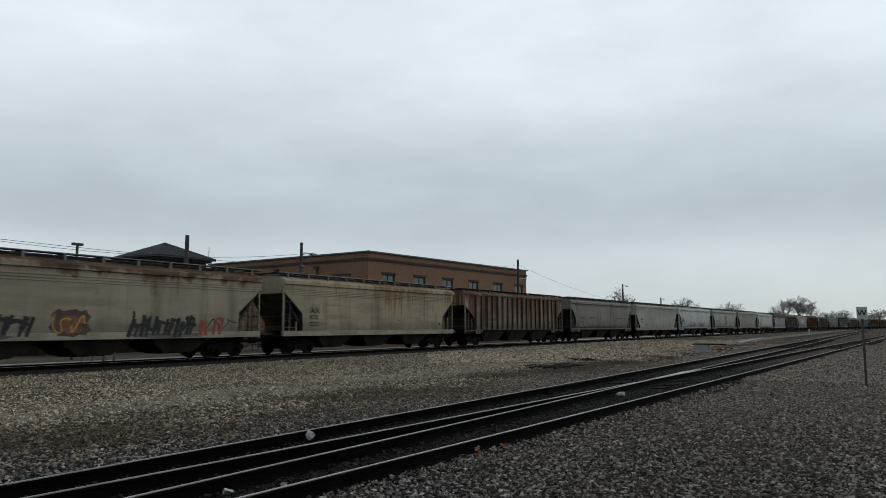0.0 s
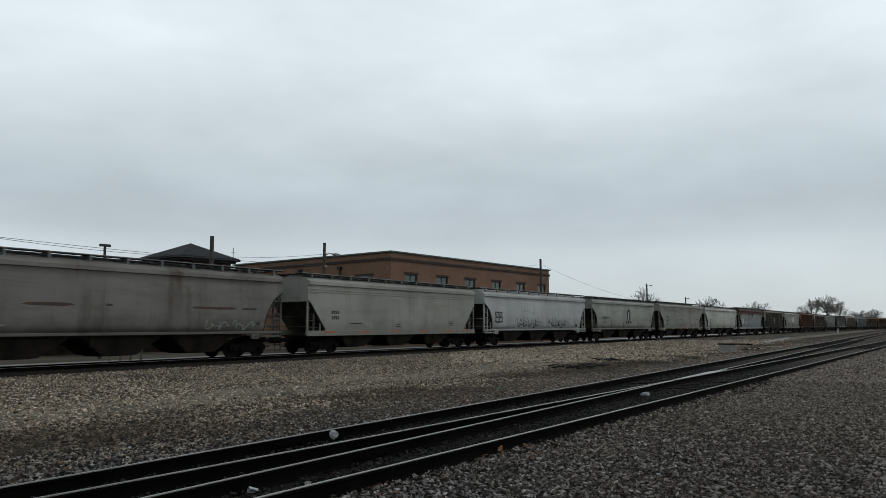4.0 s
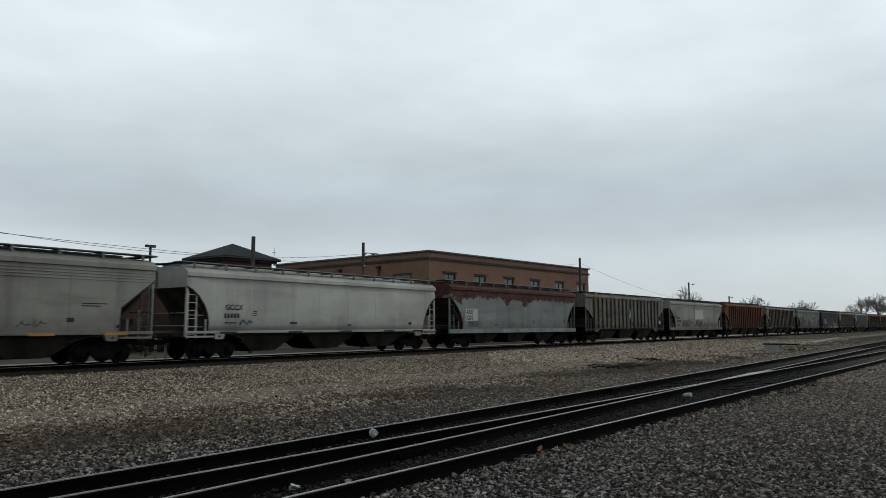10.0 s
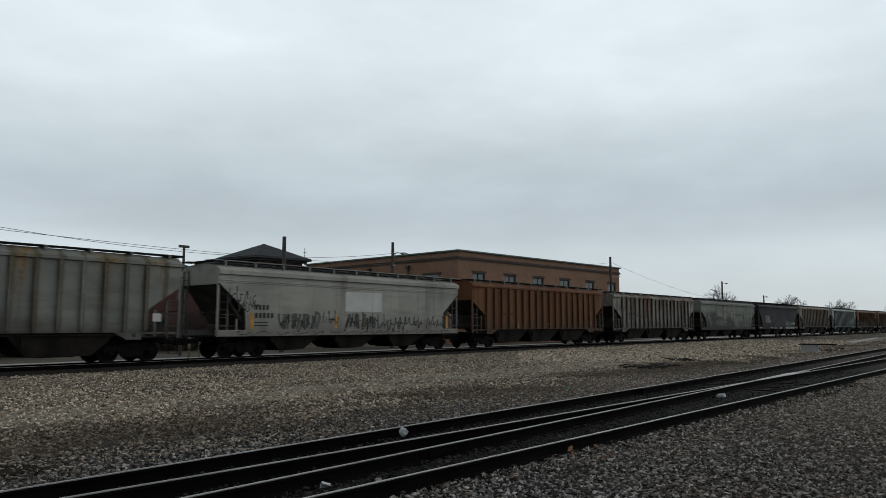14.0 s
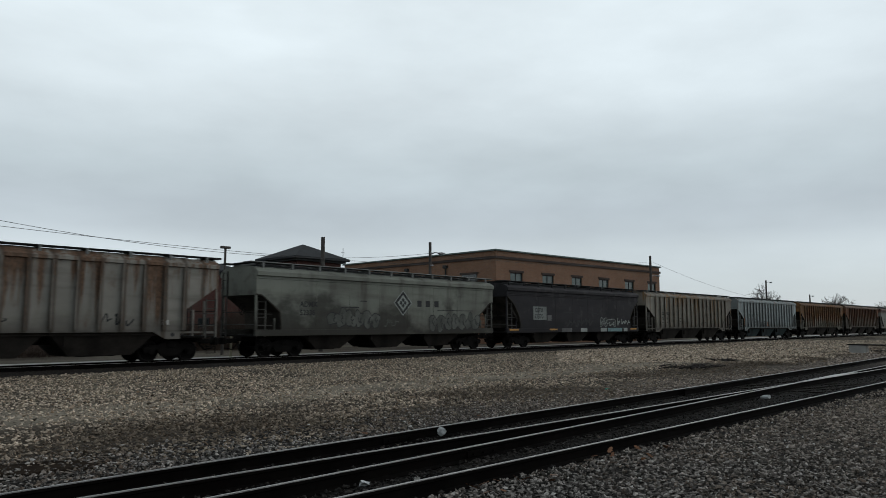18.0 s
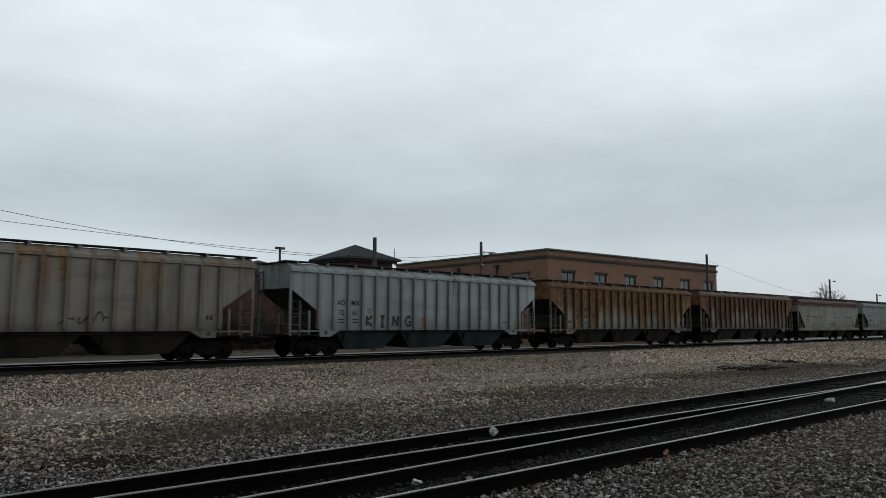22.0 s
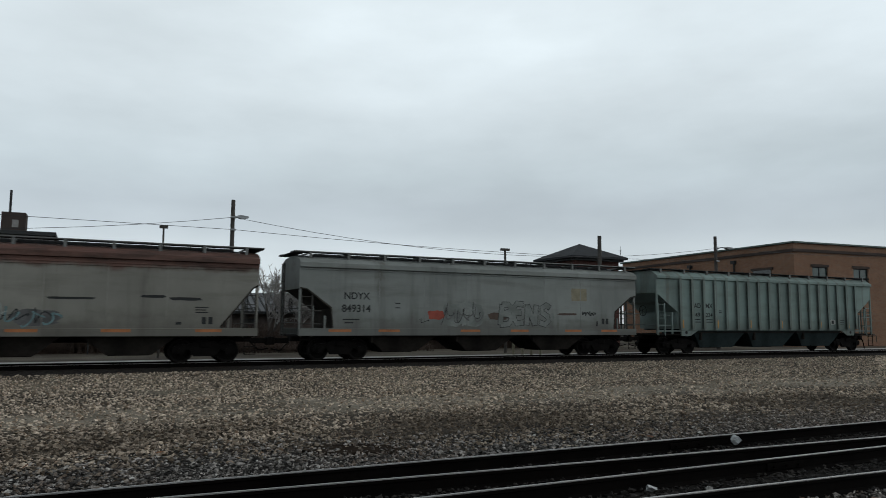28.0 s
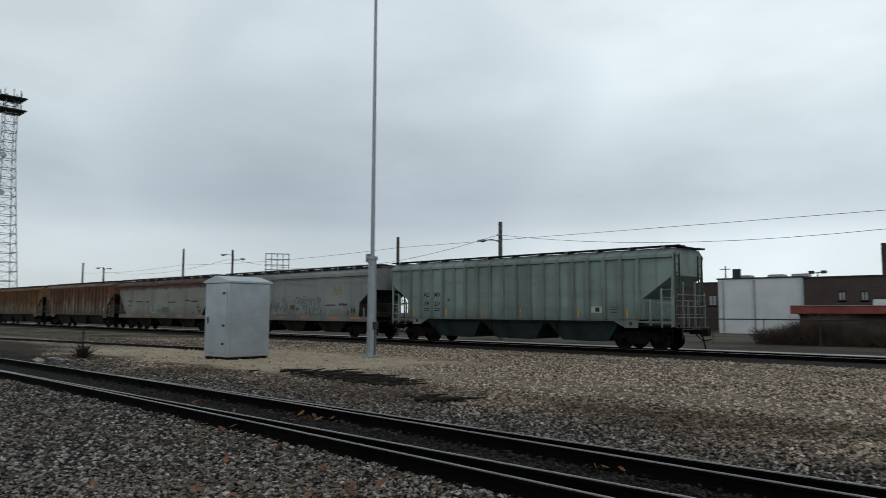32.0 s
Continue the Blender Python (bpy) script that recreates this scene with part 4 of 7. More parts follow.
def prism_band(L, z):
    """A low pressed ridge along the side."""
    bm = nb()
    box(bm, -L / 2 + 0.1, L / 2 - 0.1, -1.58, -1.548, z, z + 0.05, 0.008)
    return bm


def hopper_car(spec, L, seed):
    """A covered hopper car with its rail level at z = 0 and its middle at x = 0, nose towards -x."""
    kind = spec["kind"]
    r = random.Random(seed)
    cut_kind = "ribbed" if kind == "ribbed" else spec.get("cut", "curve")
    thin_sill = kind == "smooth" and (cut_kind == "curve" or spec.get("thin_sill"))
    sheet, start = ((L - 3.28) / 17, -L / 2 + 1.64) if kind == "ribbed" else ((L - 2.8) / 7, -L / 2 + 1.4)
    paint = car_paint("car_paint_" + spec["hue"], spec["c"], spec.get("rust", (0.16, 0.07, 0.035)), spec.get("amount", 0.3), spec.get("grime", 0.35), spec.get("top"), seed * 1.37,
                      dirt=spec.get("dirt", (0.07, 0.06, 0.05)), k=spec.get("k", 1.0), sheet=sheet, start=start, runs=spec.get("runs", 0.0), soot=spec.get("soot", 0.0), cap=spec.get("cap"), seams=spec.get("seams", min(0.6, spec.get("grime", 0.35) * 1.1)) if kind == "ribbed" else 0.0)
    car = thing("covered_hopper_car", pose(0, 0, 0), spec["label"], "freight car", "cars of the grain train")
    h, side = L / 2, (-1.55 if kind == "smooth" else -1.50)
    dz = spec.get("dz", 0.0)
    barrel = cut_kind == "curve" and not spec.get("bands")
    # sloping underside takes the shade-darkened end colour, except on the last car
    part("body", loft_body(L, kind, dz, cut_kind, barrel), paint, car).data.materials.append(paint if spec.get("last") else M_ENDSHADE)
    # centre sill, end platforms and side sill
    bm = nb()
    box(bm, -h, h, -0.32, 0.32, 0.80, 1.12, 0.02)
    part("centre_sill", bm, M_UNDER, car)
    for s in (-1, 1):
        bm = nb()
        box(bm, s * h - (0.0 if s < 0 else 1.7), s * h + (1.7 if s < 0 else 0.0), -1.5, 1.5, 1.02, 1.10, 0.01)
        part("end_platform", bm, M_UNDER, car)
    for s in (-1, 1):
        bm = nb()
        if kind == "smooth":
            box(bm, -h, h, s * 1.47 - 0.1, s * 1.47 + 0.1, 1.23 if thin_sill else 1.05, 1.36, 0.015)
        else:
            box(bm, -h + 1.7, h - 1.7, s * 1.42 - 0.06, s * 1.42 + 0.06, 1.28, 1.37, 0.01)
        part("side_sill", bm, spec.get("sill", paint), car)
    if kind == "ribbed":
        gap = (L - 3.28) / 17
        def make_rib(x=0.0):
            bm = nb()
            prism_z(bm, [(x + a, b) for a, b in ((0.03, -1.502), (0.03, -1.63), (-0.1, -1.63), (-0.1, -1.65), (0.055, -1.65), (0.055, -1.502))], 1.38, 4.08 + dz)
            return mesh_of("rib", bm, M_UNDER)
        rib = shared(("rib", dz), make_rib)
        for k in range(18):
            child("rib", make_rib(-h + 1.64 + gap * k), car, material=paint)
            child("rib", rib, car, at=Matrix.Translation((h - 1.64 - gap * k, 0, 0)) @ pose(0, 0, 0, 0, 0, 180), material=paint)
        for s in (-1, 1):
            bm = nb()
            prism(bm, [(s * (h - 1.75), 1.36), (s * (h - 1.75), 0.98), (s * (h - 2.4), 0.98), (s * (h - 3.1), 1.36)], -1.47, -1.40)
            part("bolster_web", bm, paint, car)
            bm = nb()
            bar(bm, (s * (h - 2.1), -1.48, 1.17), (s * (h - 2.1), -1.465, 1.17), 0.09, 12)
            part("jacking_hole", bm, M_BLACK, car)
            bm = nb()
            box(bm, s * (h - 0.9) - 0.85, s * (h - 0.9) + 0.85, -1.46, -1.40, 1.22, 1.30)
            part("end_sill", bm, paint, car)
    else:
        for s in (-1, 1) if thin_sill else ():
            bm = nb()
            prism(bm, [(s * (h - 1.62), 1.23), (s * (h - 1.62), 0.96), (s * (h - 2.1), 0.96), (s * (h - 2.2), 1.23)], -1.56, -1.42)
            part("bolster_web", bm, paint, car)
            bm = nb()
            bar(bm, (s * (h - 1.86), -1.572, 1.09), (s * (h - 1.86), -1.555, 1.09), 0.06, 12)
            part("jacking_hole", bm, M_BLACK, car)
            bm = nb()
            box(bm, s * (h - 0.8) - 0.75, s * (h - 0.8) + 0.75, -1.56, -1.46, 1.04, 1.13, 0.01)
            part("end_sill", bm, paint, car)
        n = 7
        def make_seam():
            bm = nb()
            zs = (1.40, 1.8, 2.3, 2.8, 3.3, 3.7, 3.9)
            for a, b in zip(zs, zs[1:]):
                ya, yb = (bulge(a), bulge(b)) if barrel else (1.55, 1.55)
                q = [bm.verts.new((x, -y - 0.007, z)) for x, y, z in ((-0.018, ya, a), (0.018, ya, a), (0.018, yb, b), (-0.018, yb, b))]
                p = [bm.verts.new((v.co.x, v.co.y + 0.02, v.co.z)) for v in q]
                for m in range(4):
                    bm.faces.new((q[m], q[(m + 1) % 4], p[(m + 1) % 4], p[m]))
                bm.faces.new(q)
            bmesh.ops.remove_doubles(bm, verts=bm.verts, dist=0.0005)
            return mesh_of("seam", bm, M_UNDER)
        seam = shared(("seam", barrel), make_seam)
        for k in range(1, n):
            child("seam", seam, car, at=pose(-h + 1.4 + (L - 2.8) * k / n, 0, 0), material=paint)
        curve = CUTS[cut_kind]
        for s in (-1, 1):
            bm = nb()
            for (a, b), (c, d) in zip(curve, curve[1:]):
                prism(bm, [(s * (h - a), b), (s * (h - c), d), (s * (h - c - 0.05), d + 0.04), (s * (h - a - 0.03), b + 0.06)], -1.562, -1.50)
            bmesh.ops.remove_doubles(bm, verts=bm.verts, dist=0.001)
            part("slope_edge", bm, M_ENDSHADE, car)
        for z in spec.get("bands", ()):
            part("corrugation", prism_band(L, z), paint, car)
    # slope sheets in the end bays, the bay's shade put into their dark colour
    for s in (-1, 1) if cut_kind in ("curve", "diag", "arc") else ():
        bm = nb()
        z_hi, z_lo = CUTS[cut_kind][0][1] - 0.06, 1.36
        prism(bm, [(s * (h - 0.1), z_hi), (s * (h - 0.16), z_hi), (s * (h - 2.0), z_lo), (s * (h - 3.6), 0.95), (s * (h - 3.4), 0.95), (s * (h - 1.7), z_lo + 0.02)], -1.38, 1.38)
        part("slope_sheet", bm, M_ENDSHADE, car)
    # hopper bays under the body
    bays = 3
    span = (L - 5.4) / bays
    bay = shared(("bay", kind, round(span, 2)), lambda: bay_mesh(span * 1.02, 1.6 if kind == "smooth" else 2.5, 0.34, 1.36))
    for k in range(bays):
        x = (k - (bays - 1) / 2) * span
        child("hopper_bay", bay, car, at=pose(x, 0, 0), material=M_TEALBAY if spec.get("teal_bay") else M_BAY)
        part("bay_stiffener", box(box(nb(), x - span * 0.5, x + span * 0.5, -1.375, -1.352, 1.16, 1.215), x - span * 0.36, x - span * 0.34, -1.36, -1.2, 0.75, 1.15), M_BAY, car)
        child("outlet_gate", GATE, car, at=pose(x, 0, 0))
    # roof: hatch trough, walkways with brackets
    bm = nb()
    box(bm, -h + 0.9, h - 0.9, -0.42, 0.42, 4.40 + dz, 4.60 + dz, 0.03)
    over = 0.22
    part("hatch_cover", bm, paint if spec.get("pale_hatch") else M_WALK, car)
    for s in (-1, 1):
        bm = nb()
        box(bm, -h - over, h + over, s * 1.0 - 0.3, s * 1.0 + 0.3, 4.585 + dz, 4.615 + dz)
        part("running_board", bm, M_WALK, car)
        bm = nb()
        bar(bm, (-h - over, s * 1.31, 4.60 + dz), (h + over, s * 1.31, 4.60 + dz), 0.03, 5)
        part("board_edge", bm, M_WALK if spec.get("dark") or kind == "ribbed" else M_RAILING, car)
    brackets = 11
    bracket = shared("bracket", lambda: mesh_of("bracket", prism(box(nb(), -0.055, 0.055, -1.37, -1.30, 4.24, 4.62), [(-0.03, 4.52), (0.03, 4.52), (0.03, 4.58), (-0.03, 4.58)], -1.30, 1.30), M_GALV))
    for k in range(brackets):
        child("walkway_bracket", bracket, car, at=pose(-h + 0.5 + (L - 1.0) * k / (brackets - 1), 0, dz), material=M_RAILING if not spec.get("dark") else M_WALK)
    for s in (-1, 1):
        bm = nb()
        box(bm, s * (h + over - 0.26) - 0.26, s * (h + over - 0.26) + 0.26, -1.3, 1.3, 4.55 + dz, 4.58 + dz)
        part("roof_crossover", bm, M_WALK, car)
    # ends: posts, ladders, handrails, brake wheel, coupler
    for s in (-1, 1):
        for y in (-1.46, 1.46):
            bm = nb()
            box(bm, s * (h - 0.06) - 0.05, s * (h - 0.06) + 0.05, y - 0.05, y + 0.05, 1.05, 4.1 + dz, 0.01)
            part("corner_post", bm, paint, car)
        bm = nb()
        for x, z in ((0.62, 2.3), (1.15, 1.9)):
            box(bm, s * (h - x) - 0.04, s * (h - x) + 0.04, -1.46, -1.38, 1.05, z + (0.35 if kind == "ribbed" else 0.0), 0.008)
        part("end_brace", bm, paint, car)
        bm = nb()
        for z in (1.55, 2.1):
            bar(bm, (s * (h - 0.05), -1.5, z), (s * (h - 0.95), -1.5, z), 0.018, 5)
        bar(bm, (s * (h - 0.02), -1.4, 2.2), (s * (h - 0.02), 1.4, 2.2), 0.02, 5)
        bar(bm, (s * (h - 0.02), -1.4, 1.6), (s * (h - 0.02), 1.4, 1.6), 0.02, 5)
        rungs = paint if spec.get("pale_hatch") or spec.get("last") else M_LADDER
        part("handrail", bm, rungs, car)
        child("ladder", LADDER_TALL if cut_kind in ("curve", "diag", "arc") else LADDER_SHORT, car, at=pose(s * (h - 0.34), -1.50, 0), material=rungs)
        child("ladder", LADDER_LONG, car, at=Matrix.Translation((s * (h + 0.04), 1.15, 0)) @ pose(0, 0, 0, 0, 0, 90))
        bm = nb()
        for z in (0.32, 0.62, 0.9):
            box(bm, s * (h - 0.3) - 0.22, s * (h - 0.3) + 0.22, -1.58, -1.50, z, z + 0.025)
        for x in (-0.22, 0.2):
            box(bm, s * (h - 0.3) + x, s * (h - 0.3) + x + 0.02, -1.55, -1.52, 0.32, 1.05)
        part("sill_step", bm, M_UNDER, car)
        child("coupler", shared("coupler", lambda: coupler_mesh(0.85)), car, at=pose(s * h, 0, 0, 0, 0, 0 if s > 0 else 180))
    if spec.get("last"):
        bm = nb()
        for a, b in zip(((h + 0.55, -0.3, 0.8), (h + 0.72, -0.32, 0.62), (h + 0.78, -0.33, 0.36)), ((h + 0.72, -0.32, 0.62), (h + 0.78, -0.33, 0.36), (h + 0.84, -0.33, 0.1))):
            bar(bm, a, b, 0.035, 6)
        for y, top_z in ((-0.75, 3.0), (-0.25, 2.2), (0.45, 3.05), (1.46, 2.6)):
            part("end_post", box(nb(), h + 0.02, h + 0.1, y - 0.035, y + 0.035, 1.05, top_z, 0.008), paint, car)
        for z in (1.45, 1.95, 2.45):
            part("end_rail", bar(nb(), (h + 0.13, -1.45, z), (h + 0.13, 1.45, z), 0.022, 6), paint, car)
        part("end_grating", box(nb(), h + 0.0, h + 0.32, -1.45, 1.45, 1.0, 1.05, 0.008), M_LADDER, car)
        part("uncoupling_lever", bar(bar(nb(), (h + 0.36, -1.5, 0.95), (h + 0.36, 0.2, 0.95), 0.02, 5), (h + 0.36, -1.5, 0.95), (h + 0.36, -1.5, 0.55), 0.02, 5), M_LADDER, car)
        part("air_hose", bm, M_UNDER, car, "black rubber air hose hanging from the coupler")
        child("ladder", LADDER_LONG, car, at=Matrix.Translation((h + 0.04, -1.2, 0)) @ pose(0, 0, 0, 0, 0, 90))
    child("brake_wheel", BRAKE, car, at=pose(-h - 0.1, -0.55, 2.35))
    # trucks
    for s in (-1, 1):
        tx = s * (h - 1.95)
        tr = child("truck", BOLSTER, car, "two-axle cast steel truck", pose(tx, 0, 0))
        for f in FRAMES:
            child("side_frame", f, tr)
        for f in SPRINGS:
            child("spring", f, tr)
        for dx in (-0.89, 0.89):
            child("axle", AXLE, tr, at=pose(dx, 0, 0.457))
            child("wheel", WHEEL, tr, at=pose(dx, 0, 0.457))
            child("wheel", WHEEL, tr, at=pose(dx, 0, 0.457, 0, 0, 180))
    # sill reflectors
    for x in spec.get("stripes", ()):
        bm = nb()
        if kind == "smooth":
            box(bm, x * h - 0.5, x * h + 0.5, -1.576, -1.568, 1.21, 1.32)
        else:
            at = -h + 1.64 + gap * (min(16, max(0, round((x * h + h - 1.64) / gap))) + 0.28)
            wide = spec.get("stripe_w", 0.075)
            box(bm, at - wide, at + wide, side - 0.008, side - 0.001, 1.42, spec.get("stripe_z", 2.0))
        part("reflector", bm, spec.get("stripe_mat", M_ORANGE), car)
    # stencilled writing
    for s, x, z, size in spec.get("text", ()):
        if kind == "ribbed":
            x = -h + 1.64 + gap * (round((x + h - 1.64) / gap) + 0.5)
        child("lettering", text_mesh(s, size, spec.get("ink", M_LETTER), "CENTER" if kind == "ribbed" else "LEFT", 0.02), car, "stencilled car lettering", pose(x, side - 0.012, z, 90))
    for word, x, z, wide, tall, thick, edge_mat, fill_mat in spec.get("pieces", ()):
        for k, ch in enumerate(word):
            cx = -h + 1.64 + gap * (round((x + h - 1.64) / gap) + k + 0.5) - wide * 0.3 if kind == "ribbed" else x + k * wide * 1.02
            lean, lift = r.uniform(0.0, 0.12), r.uniform(-0.04, 0.04) * tall
            lines = [[(cx + wide * u * (1 + 0.25 * (fill_mat is not None)) + lean * tall * v, z + lift + tall * v) for u, v in line] for line in GLYPHS[ch]]
            for grow, mat, y in ((0.055, edge_mat, side - 0.011), (0.0, fill_mat, side - 0.016)) if fill_mat else ((0.0, edge_mat, side - 0.011),):
                bm = nb()
                for line in lines:
                    a, b = Vector(line[0]), Vector(line[1])
                    c, d = Vector(line[-1]), Vector(line[-2])
                    ends = [tuple(a + (a - b).normalized() * (grow / 2)), *line, tuple(c + (c - d).normalized() * (grow / 2))] if grow else line
                    strip(bm, ends, thick + grow, y - 0.0009 * (k % 2))
                part("graffiti_letter", bm, mat, car, "sprayed graffiti letter")
    for x, z, w, t in spec.get("bars", ()):
        if kind == "ribbed":
            x = -h + 1.64 + gap * (round((x + h - 1.64) / gap) + 0.5) - w / 2
        n = 1 if t < 0.13 or t > 0.29 else max(1, int(w / (t * 0.85)))
        for k in range(n):
            bm = nb()
            box(bm, x + w * k / n, x + w * (k + (0.62 if n > 1 else 1.0)) / n, side - 0.009, side - 0.003, z, z + t)
            part("stencil_mark", bm, spec.get("ink", M_LETTER), car)
    deep = kind == "smooth" and not thin_sill
    for x, z, w, t, m in spec.get("panels", ()):
        bm = nb()
        y = side - 0.024 if deep and z < 1.36 else side - 0.002
        box(bm, x, x + w, y - 0.004, y, z, z + t)
        part("painted_panel", bm, m, car)
    for x0, x1, z0, z1, m in spec.get("fills", ()):
        part("graffiti_fill", blob(r, x0, x1, z0, z1, side - (0.025 if deep and z0 < 1.36 else 0.005)), m, car, "sprayed graffiti")
    for x0, x1, z0, z1, n, w, m, *fill in spec.get("tags", ()):
        scribble(r, x0, x1, z0, z1, n, w, side - (0.029 if deep and z0 < 1.36 else 0.009), m, car, *fill)
    for what, x, z, size in spec.get("marks", ()):
        if what == "diamond":
            for k, m, d in ((1.0, M_SILVER, 0.004), (0.9, M_LETTER, 0.006), (0.62, M_SILVER, 0.008)):
                bm = nb()
                bm.faces.new([bm.verts.new((x + a * size * k, side - d, z + b * size * k)) for a, b in ((-1, 0), (0, -1), (1, 0), (0, 1))])
                part("logo_shape", bm, m, car)
            bm = nb()
            for a, b in ((-0.22, 0), (0.22, 0), (0, -0.22), (0, 0.22)):
                bm.faces.new([bm.verts.new((x + size * (a + 0.15 * math.cos(u)), side - 0.010, z + size * (b + 0.15 * math.sin(u)))) for u in np.linspace(0, math.tau, 9)[:-1]])
            part("logo_shape", bm, M_LETTER, car)
        elif what in ("lines", "block"):
            part("stencil_mark", box(nb(), x, x + size, side - 0.009, side - 0.003, z, z + (0.05 if what == "lines" else 0.3)), M_LETTER, car)
        else:
            bm = nb()
            bm.faces.new([bm.verts.new((x + a * size, side - 0.095 if kind == "ribbed" else side - 0.004, z + b * size)) for a, b in ((-0.75, -0.55), (-0.1, -1.0), (0.7, -0.5), (0.75, 0.45), (0.1, 1.0), (-0.7, 0.5))])
            part("logo_shape", bm, M_BLUE if kind == "ribbed" else M_LETTER, car)
            bm = nb()
            bm.faces.new([bm.verts.new((x + size * (-0.05 + 0.24 * math.cos(u) + 0.2 * math.sin(u)), side - 0.099 if kind == "ribbed" else side - 0.008, z + size * (-0.1 + 0.72 * math.sin(u)))) for u in np.linspace(0, math.tau, 15)[:-1]])
            part("logo_shape", bm, M_WHITE, car)
    if barrel:
        # painted marks follow the round side
        for ob in car.children:
            kind_of = ob.name.split(".")[0]
            if kind_of == "lettering":
                for v in ob.data.vertices:
                    v.co.z -= 1.533 - bulge(ob.matrix_basis.translation.z + v.co.y)
            elif kind_of in ("stencil_mark", "painted_panel", "graffiti_fill", "graffiti_outline", "logo_shape"):
                zs = [v.co.z for v in ob.data.vertices]
                out = max(bulge(q) for q in np.linspace(min(zs), max(zs), 9))
                for v in ob.data.vertices:
                    v.co.y += (1.539 if kind_of == "stencil_mark" else 1.547) - out
            elif kind_of in ("graffiti_stroke", "slope_edge"):
                for v in ob.data.vertices:
                    v.co.y += 1.538 - bulge(v.co.z)
    return car

O, Y, B, W = M_ORANGE, M_YELLOW, M_LETTER, M_WHITE
